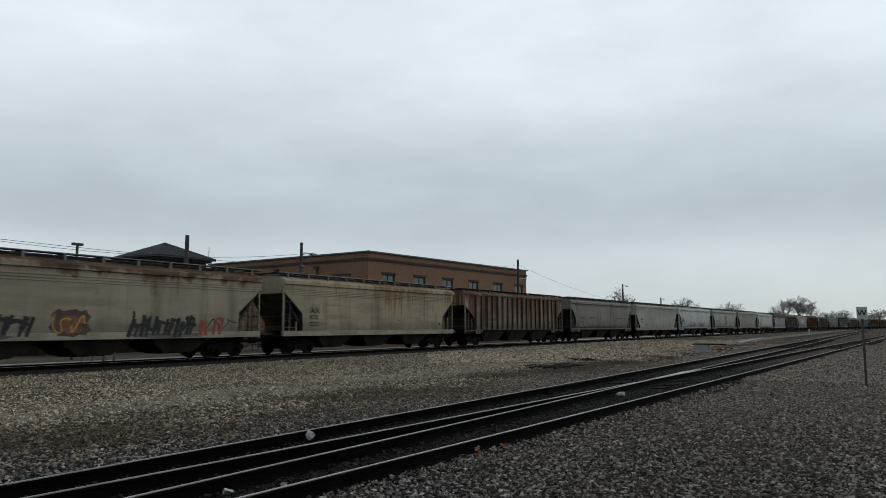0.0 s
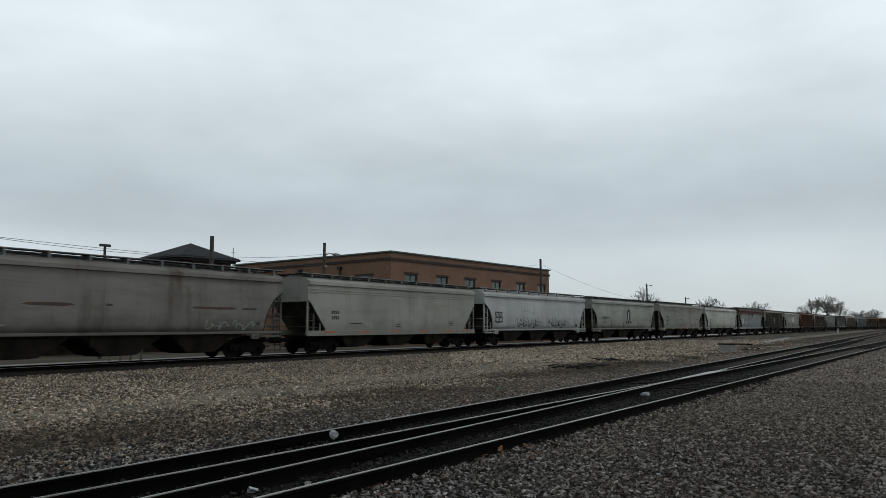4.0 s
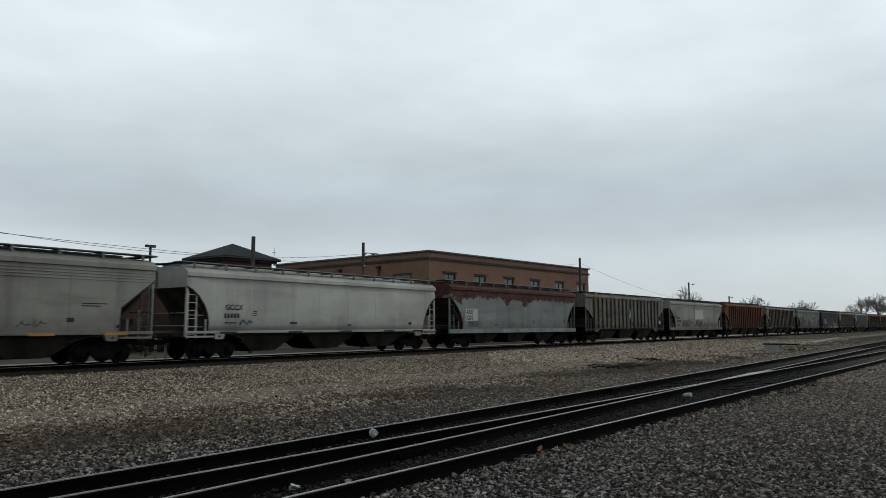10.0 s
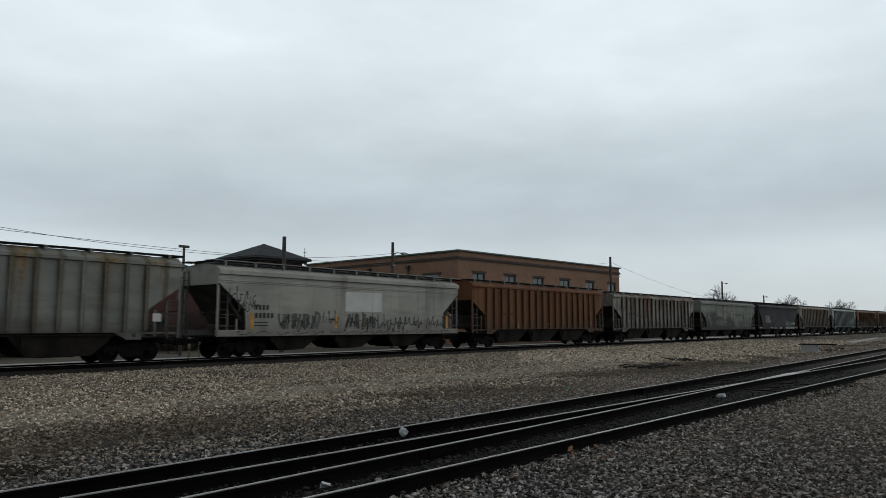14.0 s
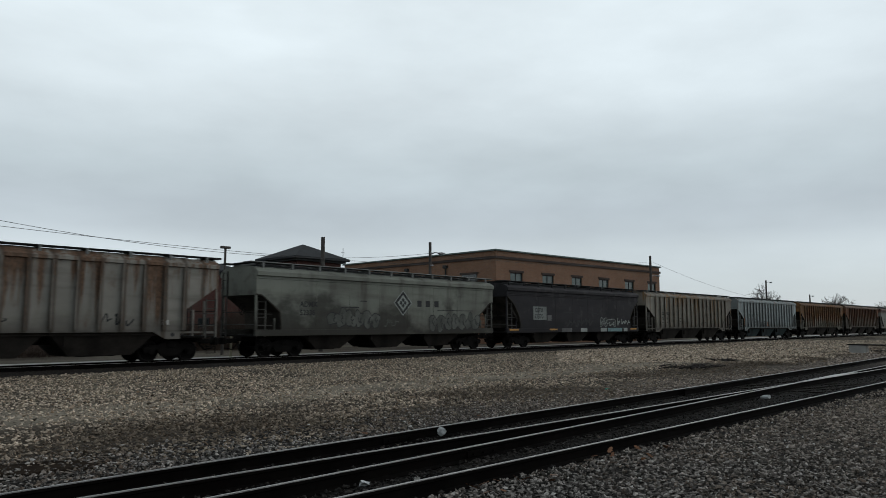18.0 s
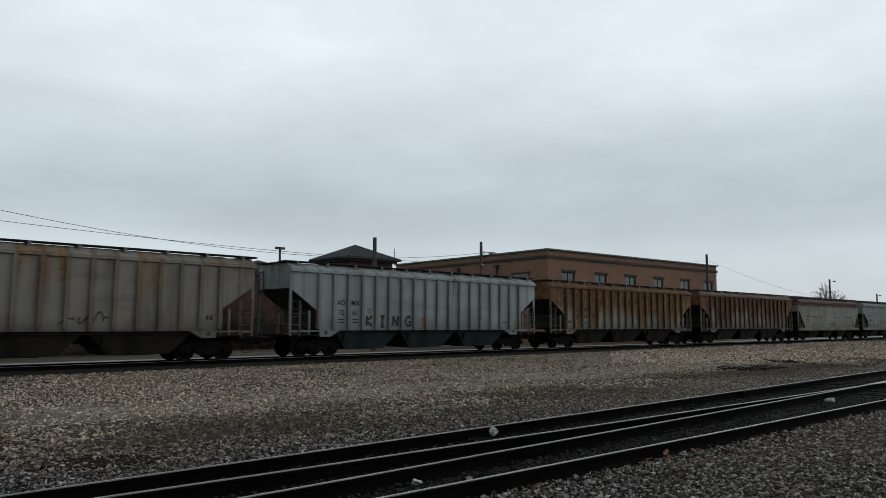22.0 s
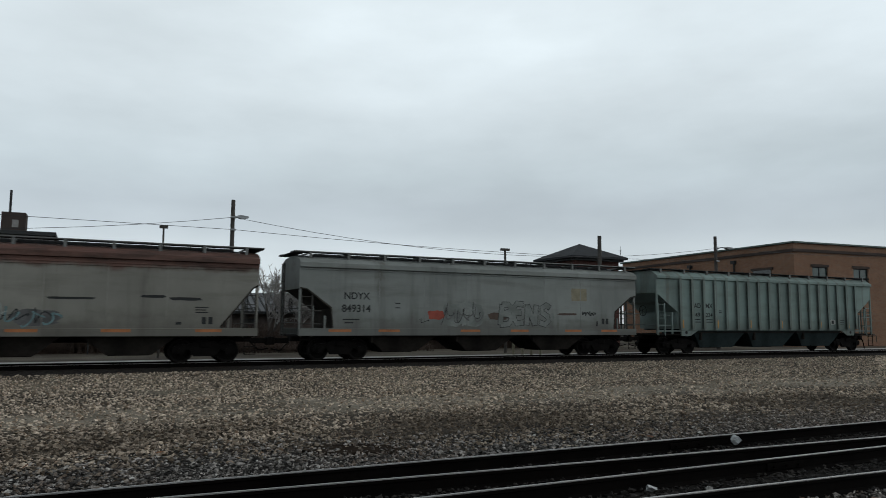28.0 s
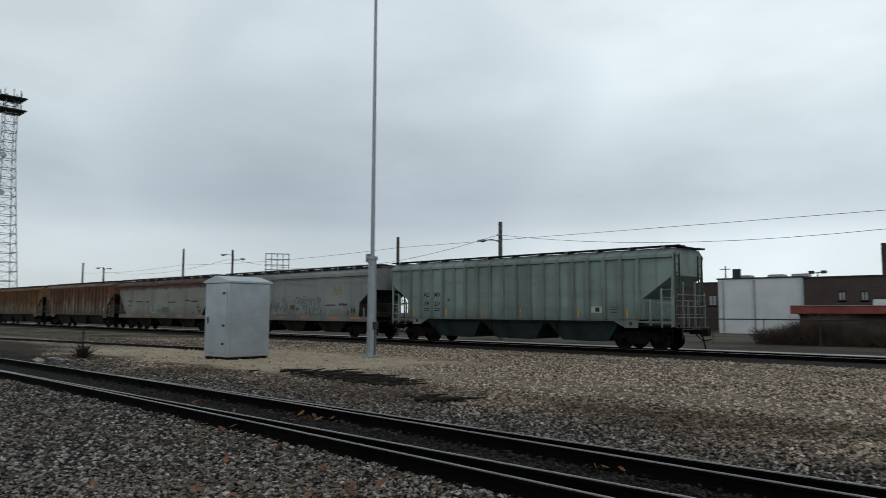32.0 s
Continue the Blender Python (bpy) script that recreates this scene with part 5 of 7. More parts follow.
# x of marks are shares of the car's length from its leading end
CARS = [
    dict(hue="beige_rusty", kind="smooth", cut="diag", dz=0.12, L=18.6, sill=M_CREAMSILL, k=1.12, c=(0.40, 0.355, 0.265), amount=0.33, rust=(0.13, 0.06, 0.03), grime=0.45, runs=0.1, cap=((0.06, 0.032, 0.018), 3.85, 2.6), bands=(3.5, 3.62, 3.74), label="beige covered hopper car with rust stains and big graffiti",
         tags=[(0.05, 0.34, 1.1, 2.25, 6, 0.15, B), (0.06, 0.33, 1.4, 2.2, 4, 0.17, B), (0.56, 0.76, 1.1, 2.2, 6, 0.15, B), (0.57, 0.77, 1.4, 2.25, 4, 0.13, B), (0.375, 0.465, 1.15, 2.4, 2, 0.06, Y), (0.77, 0.86, 1.1, 2.15, 2, 0.16, M_RED), (0.8, 0.9, 1.4, 2.2, 2, 0.06, B)],
         fills=[(0.37, 0.47, 1.1, 2.45, M_BROWN), (0.39, 0.45, 1.3, 2.1, M_ORANGE), (0.4, 0.44, 1.45, 1.95, M_BROWN), (0.1, 0.3, 1.08, 1.36, M_GALV), (0.56, 0.8, 1.08, 1.34, M_GALV)]),
    dict(hue="cream", kind="smooth", cut="diag", bands=(3.46, 3.56, 3.66, 3.76), dz=0.13, L=18.44, sill=M_CREAMSILL, k=0.95, c=(0.50, 0.42, 0.29), amount=0.36, rust=(0.2, 0.125, 0.06), grime=0.55, runs=0.42, label="cream covered hopper car with dirty streaks",
         text=[("AEX", 0.122, 2.42, 0.38), ("8038", 0.115, 2.04, 0.38)], bars=[(0.116, 1.8, 0.85, 0.06), (0.116, 1.66, 0.8, 0.06), (0.885, 1.72, 0.22, 0.17), (0.1, 1.12, 0.1, 0.2), (0.17, 1.14, 0.3, 0.12), (0.6, 2.0, 0.12, 0.08)], panels=[(0.113, 2.38, 1.0, 0.4, M_CREAMPANEL), (0.45, 1.24, 1.5, 0.1, M_CREAMPANEL)]),
    dict(hue="dark_brown", kind="ribbed", dz=0.08, L=18.88, k=0.85, c=(0.42, 0.335, 0.265), amount=0.4, rust=(0.1, 0.042, 0.024), grime=0.6, runs=0.9, label="rusty dark brown ribbed covered hopper car",
         text=[("AD", 0.125, 2.5, 0.36), ("MX", 0.175, 2.5, 0.36), ("52", 0.125, 2.08, 0.36), ("38", 0.175, 2.08, 0.36)], ink=M_BROWN, bars=[(0.22, 2.08, 0.3, 0.2), (0.125, 1.8, 0.4, 0.06), (0.175, 1.8, 0.4, 0.06), (0.125, 1.62, 0.4, 0.06), (0.175, 1.62, 0.4, 0.06), (0.82, 1.8, 0.3, 0.3)], dark=True),
    dict(hue="smoke_grey", kind="smooth", dz=0.1, L=18.55, k=0.88, c=(0.36, 0.34, 0.305), amount=0.32, rust=(0.12, 0.075, 0.045), grime=0.5, label="smoke grey covered hopper car with brown streaks",
         tags=[(0.12, 0.22, 1.3, 2.1, 2, 0.07, M_SILVER), (0.72, 0.9, 1.4, 2.0, 4, 0.06, M_SILVER)], fills=[(0.12, 0.2, 2.42, 2.62, M_BROWN), (0.25, 0.37, 2.46, 2.62, M_BROWN), (0.13, 0.18, 2.0, 2.15, M_BROWN), (0.44, 0.46, 2.5, 2.62, M_BROWN), (0.68, 0.83, 2.45, 2.6, M_BROWN), (0.84, 0.9, 2.45, 2.58, M_BROWN)], bars=[(0.9, 1.7, 0.3, 0.16)]),
    dict(hue="pale_olive", kind="smooth", cut="long", bands=(3.6, 3.74), dz=0.1, L=18.2, k=0.94, c=(0.46, 0.45, 0.40), amount=0.1, grime=0.25, label="pale olive grey covered hopper car",
         bars=[(0.11, 2.35, 0.7, 0.2), (0.11, 2.02, 0.7, 0.2), (0.2, 1.75, 1.2, 0.06), (0.45, 1.72, 0.5, 0.05), (0.45, 1.58, 0.6, 0.05), (0.8, 1.9, 0.7, 0.05), (0.8, 1.78, 0.6, 0.05), (0.8, 1.66, 0.7, 0.05)], stripes=(-0.8, -0.45, -0.1, 0.25, 0.6, 0.85)),
    dict(hue="white_tagged", kind="smooth", dz=0.09, L=19.32, k=0.92, c=(0.58, 0.59, 0.57), amount=0.06, grime=0.22, label="white covered hopper car with thin graffiti tags", pale_hatch=True,
         panels=[(0.085, 2.38, 1.15, 0.4, B), (0.083, 1.96, 1.25, 0.38, B)], text=[("NDYX", 0.09, 2.44, 0.38)], ink=W, bars=[(0.088, 2.04, 1.1, 0.22)], marks=[("lines", 0.09, 1.86, 0.9), ("lines", 0.86, 1.95, 0.4), ("block", 0.875, 1.5, 0.36)],
         tags=[(0.25, 0.5, 1.55, 2.45, 7, 0.05, B), (0.27, 0.47, 1.45, 2.0, 4, 0.09, B), (0.57, 0.78, 1.5, 2.35, 6, 0.05, B), (0.6, 0.76, 1.45, 1.95, 3, 0.09, B), (0.33, 0.4, 2.85, 3.1, 1, 0.03, B), (0.74, 0.82, 2.9, 3.2, 1, 0.02, B)]),
    dict(hue="light_grey_leaf", kind="smooth", dz=0.08, L=18.94, k=0.94, c=(0.46, 0.47, 0.42), amount=0.1, grime=0.4, label="light grey covered hopper car with a dark diamond leaf logo",
         marks=[("leaf", 0.535, 2.85, 0.74)], text=[("ADMX 52178", 0.135, 2.36, 0.36)], bars=[(0.15, 2.05, 0.7, 0.05), (0.15, 1.9, 1.1, 0.05), (0.49, 1.85, 0.36, 0.3), (0.523, 1.85, 0.36, 0.3), (0.556, 1.85, 0.36, 0.3), (0.36, 2.55, 0.25, 0.05), (0.26, 2.15, 0.2, 0.05), (0.26, 1.45, 0.1, 0.5), (0.45, 1.42, 0.07, 0.45)]),
    dict(hue="grey_banded", kind="smooth", cut="diag", thin_sill=True, bands=(3.5, 3.62, 3.74, 3.86), dz=0.12, L=18.99, k=0.84, c=(0.46, 0.445, 0.39), amount=0.08, grime=0.42, label="grey covered hopper car with yellow sill stripes",
         text=[("GACX", 0.125, 2.62, 0.44), ("14613", 0.128, 2.15, 0.44)], bars=[(0.128, 1.85, 0.9, 0.05), (0.13, 1.72, 0.8, 0.05), (0.21, 2.5, 0.2, 0.04), (0.21, 2.4, 0.2, 0.04), (0.80, 1.75, 0.3, 0.18), (0.66, 2.45, 0.15, 0.08), (0.83, 2.5, 1.1, 0.04), (0.83, 2.4, 0.8, 0.04), (0.085, 1.5, 0.3, 0.18), (0.91, 1.5, 0.25, 0.15)],
         panels=[(0.43, 2.45, 1.7, 0.05, M_BROWN), (0.44, 1.68, 1.2, 0.05, M_BROWN)], tags=[(0.28, 0.34, 1.5, 2.0, 1, 0.07, M_GREEN), (0.37, 0.43, 1.5, 2.1, 1, 0.06, B), (0.7, 0.76, 1.5, 1.9, 2, 0.04, B)], stripes=(-0.84, -0.45, -0.1, 0.2, 0.5, 0.82), stripe_mat=Y),
    dict(hue="clean_white", kind="smooth", dz=0, L=19.06, k=0.94, c=(0.58, 0.58, 0.53), amount=0.05, grime=0.25, label="clean white covered hopper car", pale_hatch=True,
         text=[("GCCX", 0.112, 2.38, 0.36)], bars=[(0.11, 1.98, 0.95, 0.22), (0.112, 1.72, 0.7, 0.05), (0.2, 2.3, 0.25, 0.04), (0.2, 2.2, 0.25, 0.04), (0.2, 2.1, 0.25, 0.04), (0.85, 1.65, 0.28, 0.18), (0.56, 1.6, 0.3, 0.08), (0.33, 1.7, 0.5, 0.1)], tags=[(0.16, 0.2, 1.65, 1.95, 2, 0.09, M_BLUE)], stripes=(-0.75, -0.3, 0.1, 0.5, 0.8), stripe_mat=B),
    dict(hue="teal_rust_top", kind="smooth", cut="arc", bands=(3.62, 3.74), dz=0.18, L=18.34, sill=M_TEALSILL, k=0.94, c=(0.35, 0.385, 0.365), amount=0.3, rust=(0.17, 0.12, 0.07), grime=0.45, top=((0.06, 0.02, 0.012), 3.45, 1), label="faded teal covered hopper car with a rusted brown top",
         panels=[(0.1, 1.95, 1.5, 0.85, W), (0.115, 1.5, 1.3, 0.4, M_GALV), (0.083, 1.5, 0.1, 0.8, M_RED)], text=[("AEX", 0.104, 2.42, 0.44), ("5202", 0.104, 2.02, 0.42)], bars=[(0.6, 1.7, 0.26, 0.05), (0.6, 1.95, 0.26, 0.05), (0.6, 1.72, 0.06, 0.25), (0.613, 1.72, 0.06, 0.25), (0.3, 1.6, 0.4, 0.08), (0.88, 1.8, 0.15, 0.3)]),
    dict(hue="grey_ribbed_leaf", kind="ribbed", dz=0.1, L=18.49, k=0.86, c=(0.345, 0.35, 0.31), amount=0.25, rust=(0.17, 0.12, 0.06), grime=0.6, runs=0.35, seams=0.75, label="grey ribbed covered hopper car with a blue leaf logo",
         marks=[("leaf", 0.515, 2.75, 0.62)], tags=[(0.3, 0.43, 1.42, 2.3, 5, 0.1, B, M_CREAMPANEL), (0.3, 0.43, 1.45, 2.15, 5, 0.05, B)], panels=[(0.93, 1.75, 0.4, 0.35, W)],
         bars=[(0.15, 2.85, 0.42, 0.24), (0.215, 2.85, 0.42, 0.24), (0.15, 2.4, 0.42, 0.24), (0.215, 2.4, 0.42, 0.24), (0.54, 1.55, 0.5, 0.4), (0.09, 1.6, 0.4, 0.05), (0.15, 1.9, 0.4, 0.05), (0.215, 1.9, 0.4, 0.05)]),
    dict(hue="light_grey_square", kind="smooth", cut="diag", bands=(3.62, 3.7), dz=0.08, L=18.36, k=0.82, c=(0.49, 0.475, 0.42), amount=0.1, grime=0.4, label="light grey covered hopper car with a white square and dark graffiti",
         panels=[(0.445, 2.35, 2.9, 1.1, W)] + [(f, 1.42, 0.2, 0.75, Y) for f in (0.1, 0.24, 0.4, 0.52, 0.93)], bars=[(0.115, 2.35, 0.9, 0.24), (0.115, 1.95, 1.2, 0.24), (0.115, 1.7, 0.8, 0.05), (0.115, 1.55, 0.8, 0.05), (0.38, 1.85, 0.4, 0.1)],
         tags=[(0.03, 0.12, 2.5, 3.5, 4, 0.05, B), (0.06, 0.13, 2.2, 2.9, 3, 0.05, B), (0.19, 0.33, 1.25, 2.3, 6, 0.06, B), (0.2, 0.34, 1.4, 2.3, 4, 0.15, M_PALEGRIME), (0.35, 0.42, 1.5, 2.4, 3, 0.05, B), (0.44, 0.58, 1.2, 2.4, 6, 0.06, B), (0.44, 0.57, 1.4, 2.3, 4, 0.15, M_PALEGRIME), (0.58, 0.8, 1.2, 2.3, 9, 0.06, B), (0.82, 0.93, 1.3, 2.2, 4, 0.06, B), (0.05, 0.95, 1.08, 1.34, 14, 0.03, B)]),
    dict(hue="orange", kind="ribbed", dz=0.15, L=18.69, k=0.8, c=(0.34, 0.15, 0.062), amount=0.45, rust=(0.12, 0.04, 0.02), grime=0.45, runs=0.35, label="rust orange ribbed covered hopper car",
         bars=[(0.93, 1.75, 0.35, 0.2), (0.17, 2.3, 0.4, 0.2), (0.235, 2.3, 0.4, 0.2)], panels=[(0.52, 1.55, 0.3, 0.2, Y), (0.86, 1.58, 0.5, 0.32, M_CREAMPANEL)], stripes=(-0.45,), stripe_mat=Y, stripe_z=1.7),
    dict(hue="white_rust_ribbed", kind="ribbed", dz=0.02, L=18.5, k=0.79, c=(0.42, 0.4, 0.355), amount=0.36, rust=(0.115, 0.063, 0.037), grime=0.55, runs=0.62, seams=0.8, label="dirty white ribbed covered hopper car with rust runs",
         text=[("AD", 0.135, 2.5, 0.38), ("MX", 0.185, 2.5, 0.38), ("71", 0.135, 2.05, 0.38), ("88", 0.185, 2.05, 0.38)], bars=[(0.135, 1.78, 0.4, 0.05), (0.185, 1.78, 0.4, 0.05), (0.135, 1.65, 0.4, 0.05), (0.185, 1.65, 0.4, 0.05), (0.23, 2.45, 0.25, 0.06), (0.29, 2.4, 0.12, 0.1)],
         tags=[(0.38, 0.43, 1.5, 2.1, 2, 0.07, B), (0.39, 0.45, 1.55, 2.0, 2, 0.05, B), (0.5, 0.54, 1.5, 2.0, 1, 0.05, B), (0.72, 0.8, 1.5, 2.1, 3, 0.06, B)], panels=[(0.86, 1.6, 0.3, 0.2, W), (0.088, 1.5, 0.45, 0.26, M_ORANGE)]),
    dict(hue="grey_green_diamond", kind="smooth", cut="chamfer", bands=(3.8,), dz=0.02, L=18.2, k=0.68, c=(0.38, 0.40, 0.345), amount=0.18, rust=(0.08, 0.05, 0.03), grime=0.6, soot=0.75, label="grimy grey-green covered hopper car with a dark diamond logo",
         marks=[("diamond", 0.54, 2.85, 0.74)], text=[("ADMX", 0.14, 2.5, 0.38), ("52336", 0.14, 2.08, 0.38)], bars=[(0.605, 2.65, 0.36, 0.36), (0.645, 2.65, 0.36, 0.36), (0.685, 2.65, 0.4, 0.36), (0.7, 2.45, 3.4, 0.04), (0.36, 2.85, 0.5, 0.05), (0.3, 2.5, 1.0, 0.05)],
         tags=[(0.24, 0.44, 1.4, 2.4, 6, 0.1, B, M_PALEGRIME), (0.25, 0.43, 1.4, 2.3, 6, 0.06, B), (0.46, 0.52, 1.5, 2.0, 2, 0.06, M_PALEGRIME), (0.66, 0.92, 1.2, 2.3, 7, 0.1, B, M_PALEGRIME), (0.67, 0.92, 1.2, 2.2, 8, 0.07, B)]),
    dict(hue="charcoal", kind="smooth", cut="arc", bands=(3.62, 3.72), dz=0.02, L=18.1, k=1.15, c=(0.056, 0.053, 0.059), amount=0.5, rust=(0.075, 0.068, 0.072), grime=0.75, dirt=(0.018, 0.017, 0.019), label="charcoal black covered hopper car with a pale stencil panel", dark=True,
         panels=[(0.165, 1.95, 1.6, 0.95, M_FADED), (0.26, 1.9, 0.5, 0.4, M_GALV), (0.36, 1.07, 1.3, 0.28, M_GALV), (0.5, 1.07, 0.9, 0.28, M_SILVER), (0.66, 1.07, 0.9, 0.28, M_SILVER), (0.72, 1.07, 1.3, 0.28, M_CYAN), (0.79, 1.07, 1.0, 0.28, M_CYAN), (0.86, 1.07, 0.6, 0.28, M_SILVER)], text=[("CEFX", 0.175, 2.5, 0.42), ("12370", 0.172, 2.06, 0.42)],
         tags=[(0.4, 0.6, 1.5, 2.1, 6, 0.14, B), (0.655, 0.79, 1.45, 2.15, 4, 0.1, M_SILVER, M_LETTER), (0.8, 0.83, 1.45, 2.1, 1, 0.1, M_SILVER), (0.84, 0.92, 1.6, 2.1, 3, 0.09, M_SILVER), (0.58, 0.7, 2.4, 2.6, 2, 0.05, B)], stripes=(-0.92, -0.4, 0.9), stripe_mat=Y, bars=[(0.37, 2.5, 1.5, 0.05)]),
    dict(hue="beige_ribbed", kind="ribbed", dz=0.03, L=18.37, k=0.95, c=(0.385, 0.36, 0.31), amount=0.35, rust=(0.21, 0.12, 0.055), grime=0.5, runs=0.3, label="dusty beige ribbed covered hopper car",
         text=[("70", 0.14, 2.05, 0.38), ("76", 0.19, 2.05, 0.38), ("AD", 0.14, 2.5, 0.38), ("MX", 0.19, 2.5, 0.38)], bars=[(0.86, 1.75, 0.35, 0.2), (0.14, 1.78, 0.4, 0.05), (0.19, 1.78, 0.4, 0.05), (0.34, 2.15, 0.3, 0.1), (0.34, 1.9, 0.3, 0.05)], tags=[(0.56, 0.66, 1.5, 2.1, 3, 0.05, B)]),
    dict(hue="pale_blue_white", kind="ribbed", dz=0, L=18.3, k=0.88, c=(0.42, 0.475, 0.475), amount=0.08, grime=0.3, runs=0.1, teal_bay=True, label="pale blue-white ribbed covered hopper car with dark graffiti",
         text=[("AD", 0.128, 2.55, 0.36), ("MX", 0.178, 2.55, 0.36), ("72", 0.128, 2.05, 0.36), ("61", 0.178, 2.05, 0.36)], bars=[(0.128, 1.8, 0.4, 0.05), (0.178, 1.8, 0.4, 0.05), (0.128, 1.66, 0.4, 0.05), (0.178, 1.66, 0.4, 0.05), (0.235, 2.35, 0.25, 0.04), (0.235, 2.2, 0.25, 0.04), (0.82, 1.72, 0.5, 0.04)],
         pieces=[("KING", 0.24, 1.5, 0.6, 0.52, 0.15, M_NAVY, None)], panels=[(0.084, 1.55, 0.2, 1.0, M_ORANGE), (0.285, 1.5, 0.18, 0.6, Y), (0.46, 1.5, 0.2, 0.45, M_ORANGE), (0.86, 1.65, 0.35, 0.16, B)], stripes=(0.8,), stripe_mat=Y, stripe_z=1.9),
    dict(hue="orange_brown", kind="ribbed", dz=0, L=18.54, k=1.0, c=(0.37, 0.355, 0.285), amount=0.36, rust=(0.13, 0.056, 0.026), grime=0.45, runs=0.4, top=((0.112, 0.055, 0.021), 1.45), seams=0.7, label="orange-brown rusted ribbed covered hopper car with yellow marks",
         text=[("AD", 0.13, 2.5, 0.4), ("MX", 0.18, 2.5, 0.4), ("49", 0.13, 2.05, 0.4), ("09", 0.18, 2.05, 0.4), ("8", 0.23, 2.05, 0.4)], bars=[(0.13, 1.75, 0.4, 0.05), (0.18, 1.75, 0.4, 0.05), (0.075, 1.7, 0.4, 0.2)], panels=[(0.9, 1.62, 0.5, 0.3, B)], stripes=(-0.95, -0.72, -0.44, 0.1, 0.62, 0.8), stripe_mat=Y, stripe_z=1.9),
    dict(hue="brown_ribbed", kind="ribbed", dz=0.02, L=18.6, k=0.92, c=(0.39, 0.34, 0.275), amount=0.4, rust=(0.14, 0.06, 0.032), grime=0.45, runs=0.6, top=((0.094, 0.042, 0.022), 1.85), seams=0.75, cap=((0.11, 0.078, 0.058), 3.95, 0.2), label="brown rusted ribbed covered hopper car",
         text=[("AD", 0.118, 2.5, 0.42), ("MX", 0.175, 2.5, 0.42), ("52", 0.118, 2.05, 0.42), ("66", 0.175, 2.05, 0.42), ("7", 0.225, 2.05, 0.42)], bars=[(0.118, 1.75, 0.4, 0.05), (0.175, 1.75, 0.4, 0.05), (0.23, 2.25, 0.3, 0.05)], panels=[(0.86, 1.7, 0.3, 0.25, W), (0.44, 1.45, 0.6, 0.32, M_CREAMPANEL)]),
    dict(hue="grey_green_red_top", kind="smooth", cut="long", bands=(3.66, 3.76), dz=0.02, L=17.37, k=0.82, c=(0.385, 0.38, 0.335), amount=0.2, rust=(0.13, 0.075, 0.05), grime=0.4, runs=0.15, cap=((0.07, 0.034, 0.027), 3.5, 0.7), label="grey-green covered hopper car with a rusty red roof line",
         bars=[(0.11, 2.5, 0.9, 0.16), (0.11, 2.1, 0.6, 0.16), (0.86, 2.15, 0.5, 0.04), (0.86, 2.05, 0.4, 0.04), (0.86, 1.95, 0.5, 0.04), (0.875, 1.52, 0.5, 0.28), (0.82, 1.5, 0.2, 0.1)], fills=[(0.2, 0.3, 2.46, 2.58, B), (0.32, 0.36, 2.44, 2.56, B), (0.56, 0.66, 2.4, 2.5, B), (0.74, 0.8, 2.5, 2.62, B), (0.8, 0.88, 2.42, 2.56, B), (0.36, 0.5, 1.42, 2.3, M_FADED), (0.5, 0.6, 1.42, 2.05, M_GALV)],
         tags=[(0.37, 0.5, 1.42, 2.35, 4, 0.05, M_SILVER), (0.49, 0.6, 1.42, 2.2, 3, 0.07, M_CYAN), (0.38, 0.58, 1.45, 2.1, 5, 0.04, B)], stripes=(-0.72, -0.3, 0.05, 0.4, 0.78)),
    dict(hue="sage_grey", kind="smooth", cut="chamfer", bands=(3.82,), dz=0, L=17.9, k=0.84, c=(0.375, 0.405, 0.385), amount=0.2, rust=(0.10, 0.075, 0.05), grime=0.45, label="sage grey covered hopper car with silver outlined graffiti",
         text=[("NDYX", 0.108, 2.62, 0.41), ("849314", 0.103, 2.07, 0.44)], bars=[(0.106, 1.72, 0.75, 0.05), (0.11, 1.58, 0.4, 0.05), (0.24, 2.25, 0.25, 0.04), (0.24, 2.45, 0.25, 0.04), (0.875, 1.6, 0.5, 0.28), (0.855, 1.5, 0.1, 0.24)],
         panels=[(0.77, 2.75, 0.95, 0.62, M_CREAMPANEL)], fills=[(0.328, 0.375, 1.75, 2.2, M_RED), (0.5, 0.565, 1.75, 2.12, M_BROWN), (0.72, 0.79, 2.02, 2.14, M_BROWN), (0.37, 0.44, 1.44, 2.62, M_FADED), (0.41, 0.49, 1.44, 2.66, M_FADED)],
         pieces=[("BENS", 0.54, 1.58, 0.72, 0.94, 0.25, B, M_FADED)], tags=[(0.37, 0.49, 1.5, 2.5, 4, 0.05, M_GALV), (0.365, 0.49, 1.5, 2.6, 3, 0.03, B), (0.68, 0.72, 1.5, 2.3, 1, 0.12, M_FADED), (0.805, 0.855, 2.0, 2.25, 4, 0.06, B), (0.3, 0.34, 1.6, 1.8, 1, 0.03, B)], stripes=(-0.8, -0.55, -0.1, 0.2, 0.55, 0.8)),
    dict(hue="sea_green", kind="ribbed", dz=0, L=17.82, k=1.1, c=(0.285, 0.375, 0.35), amount=0.08, grime=0.3, teal_bay=True, label="sea green ribbed covered hopper car, last of the train", last=True,
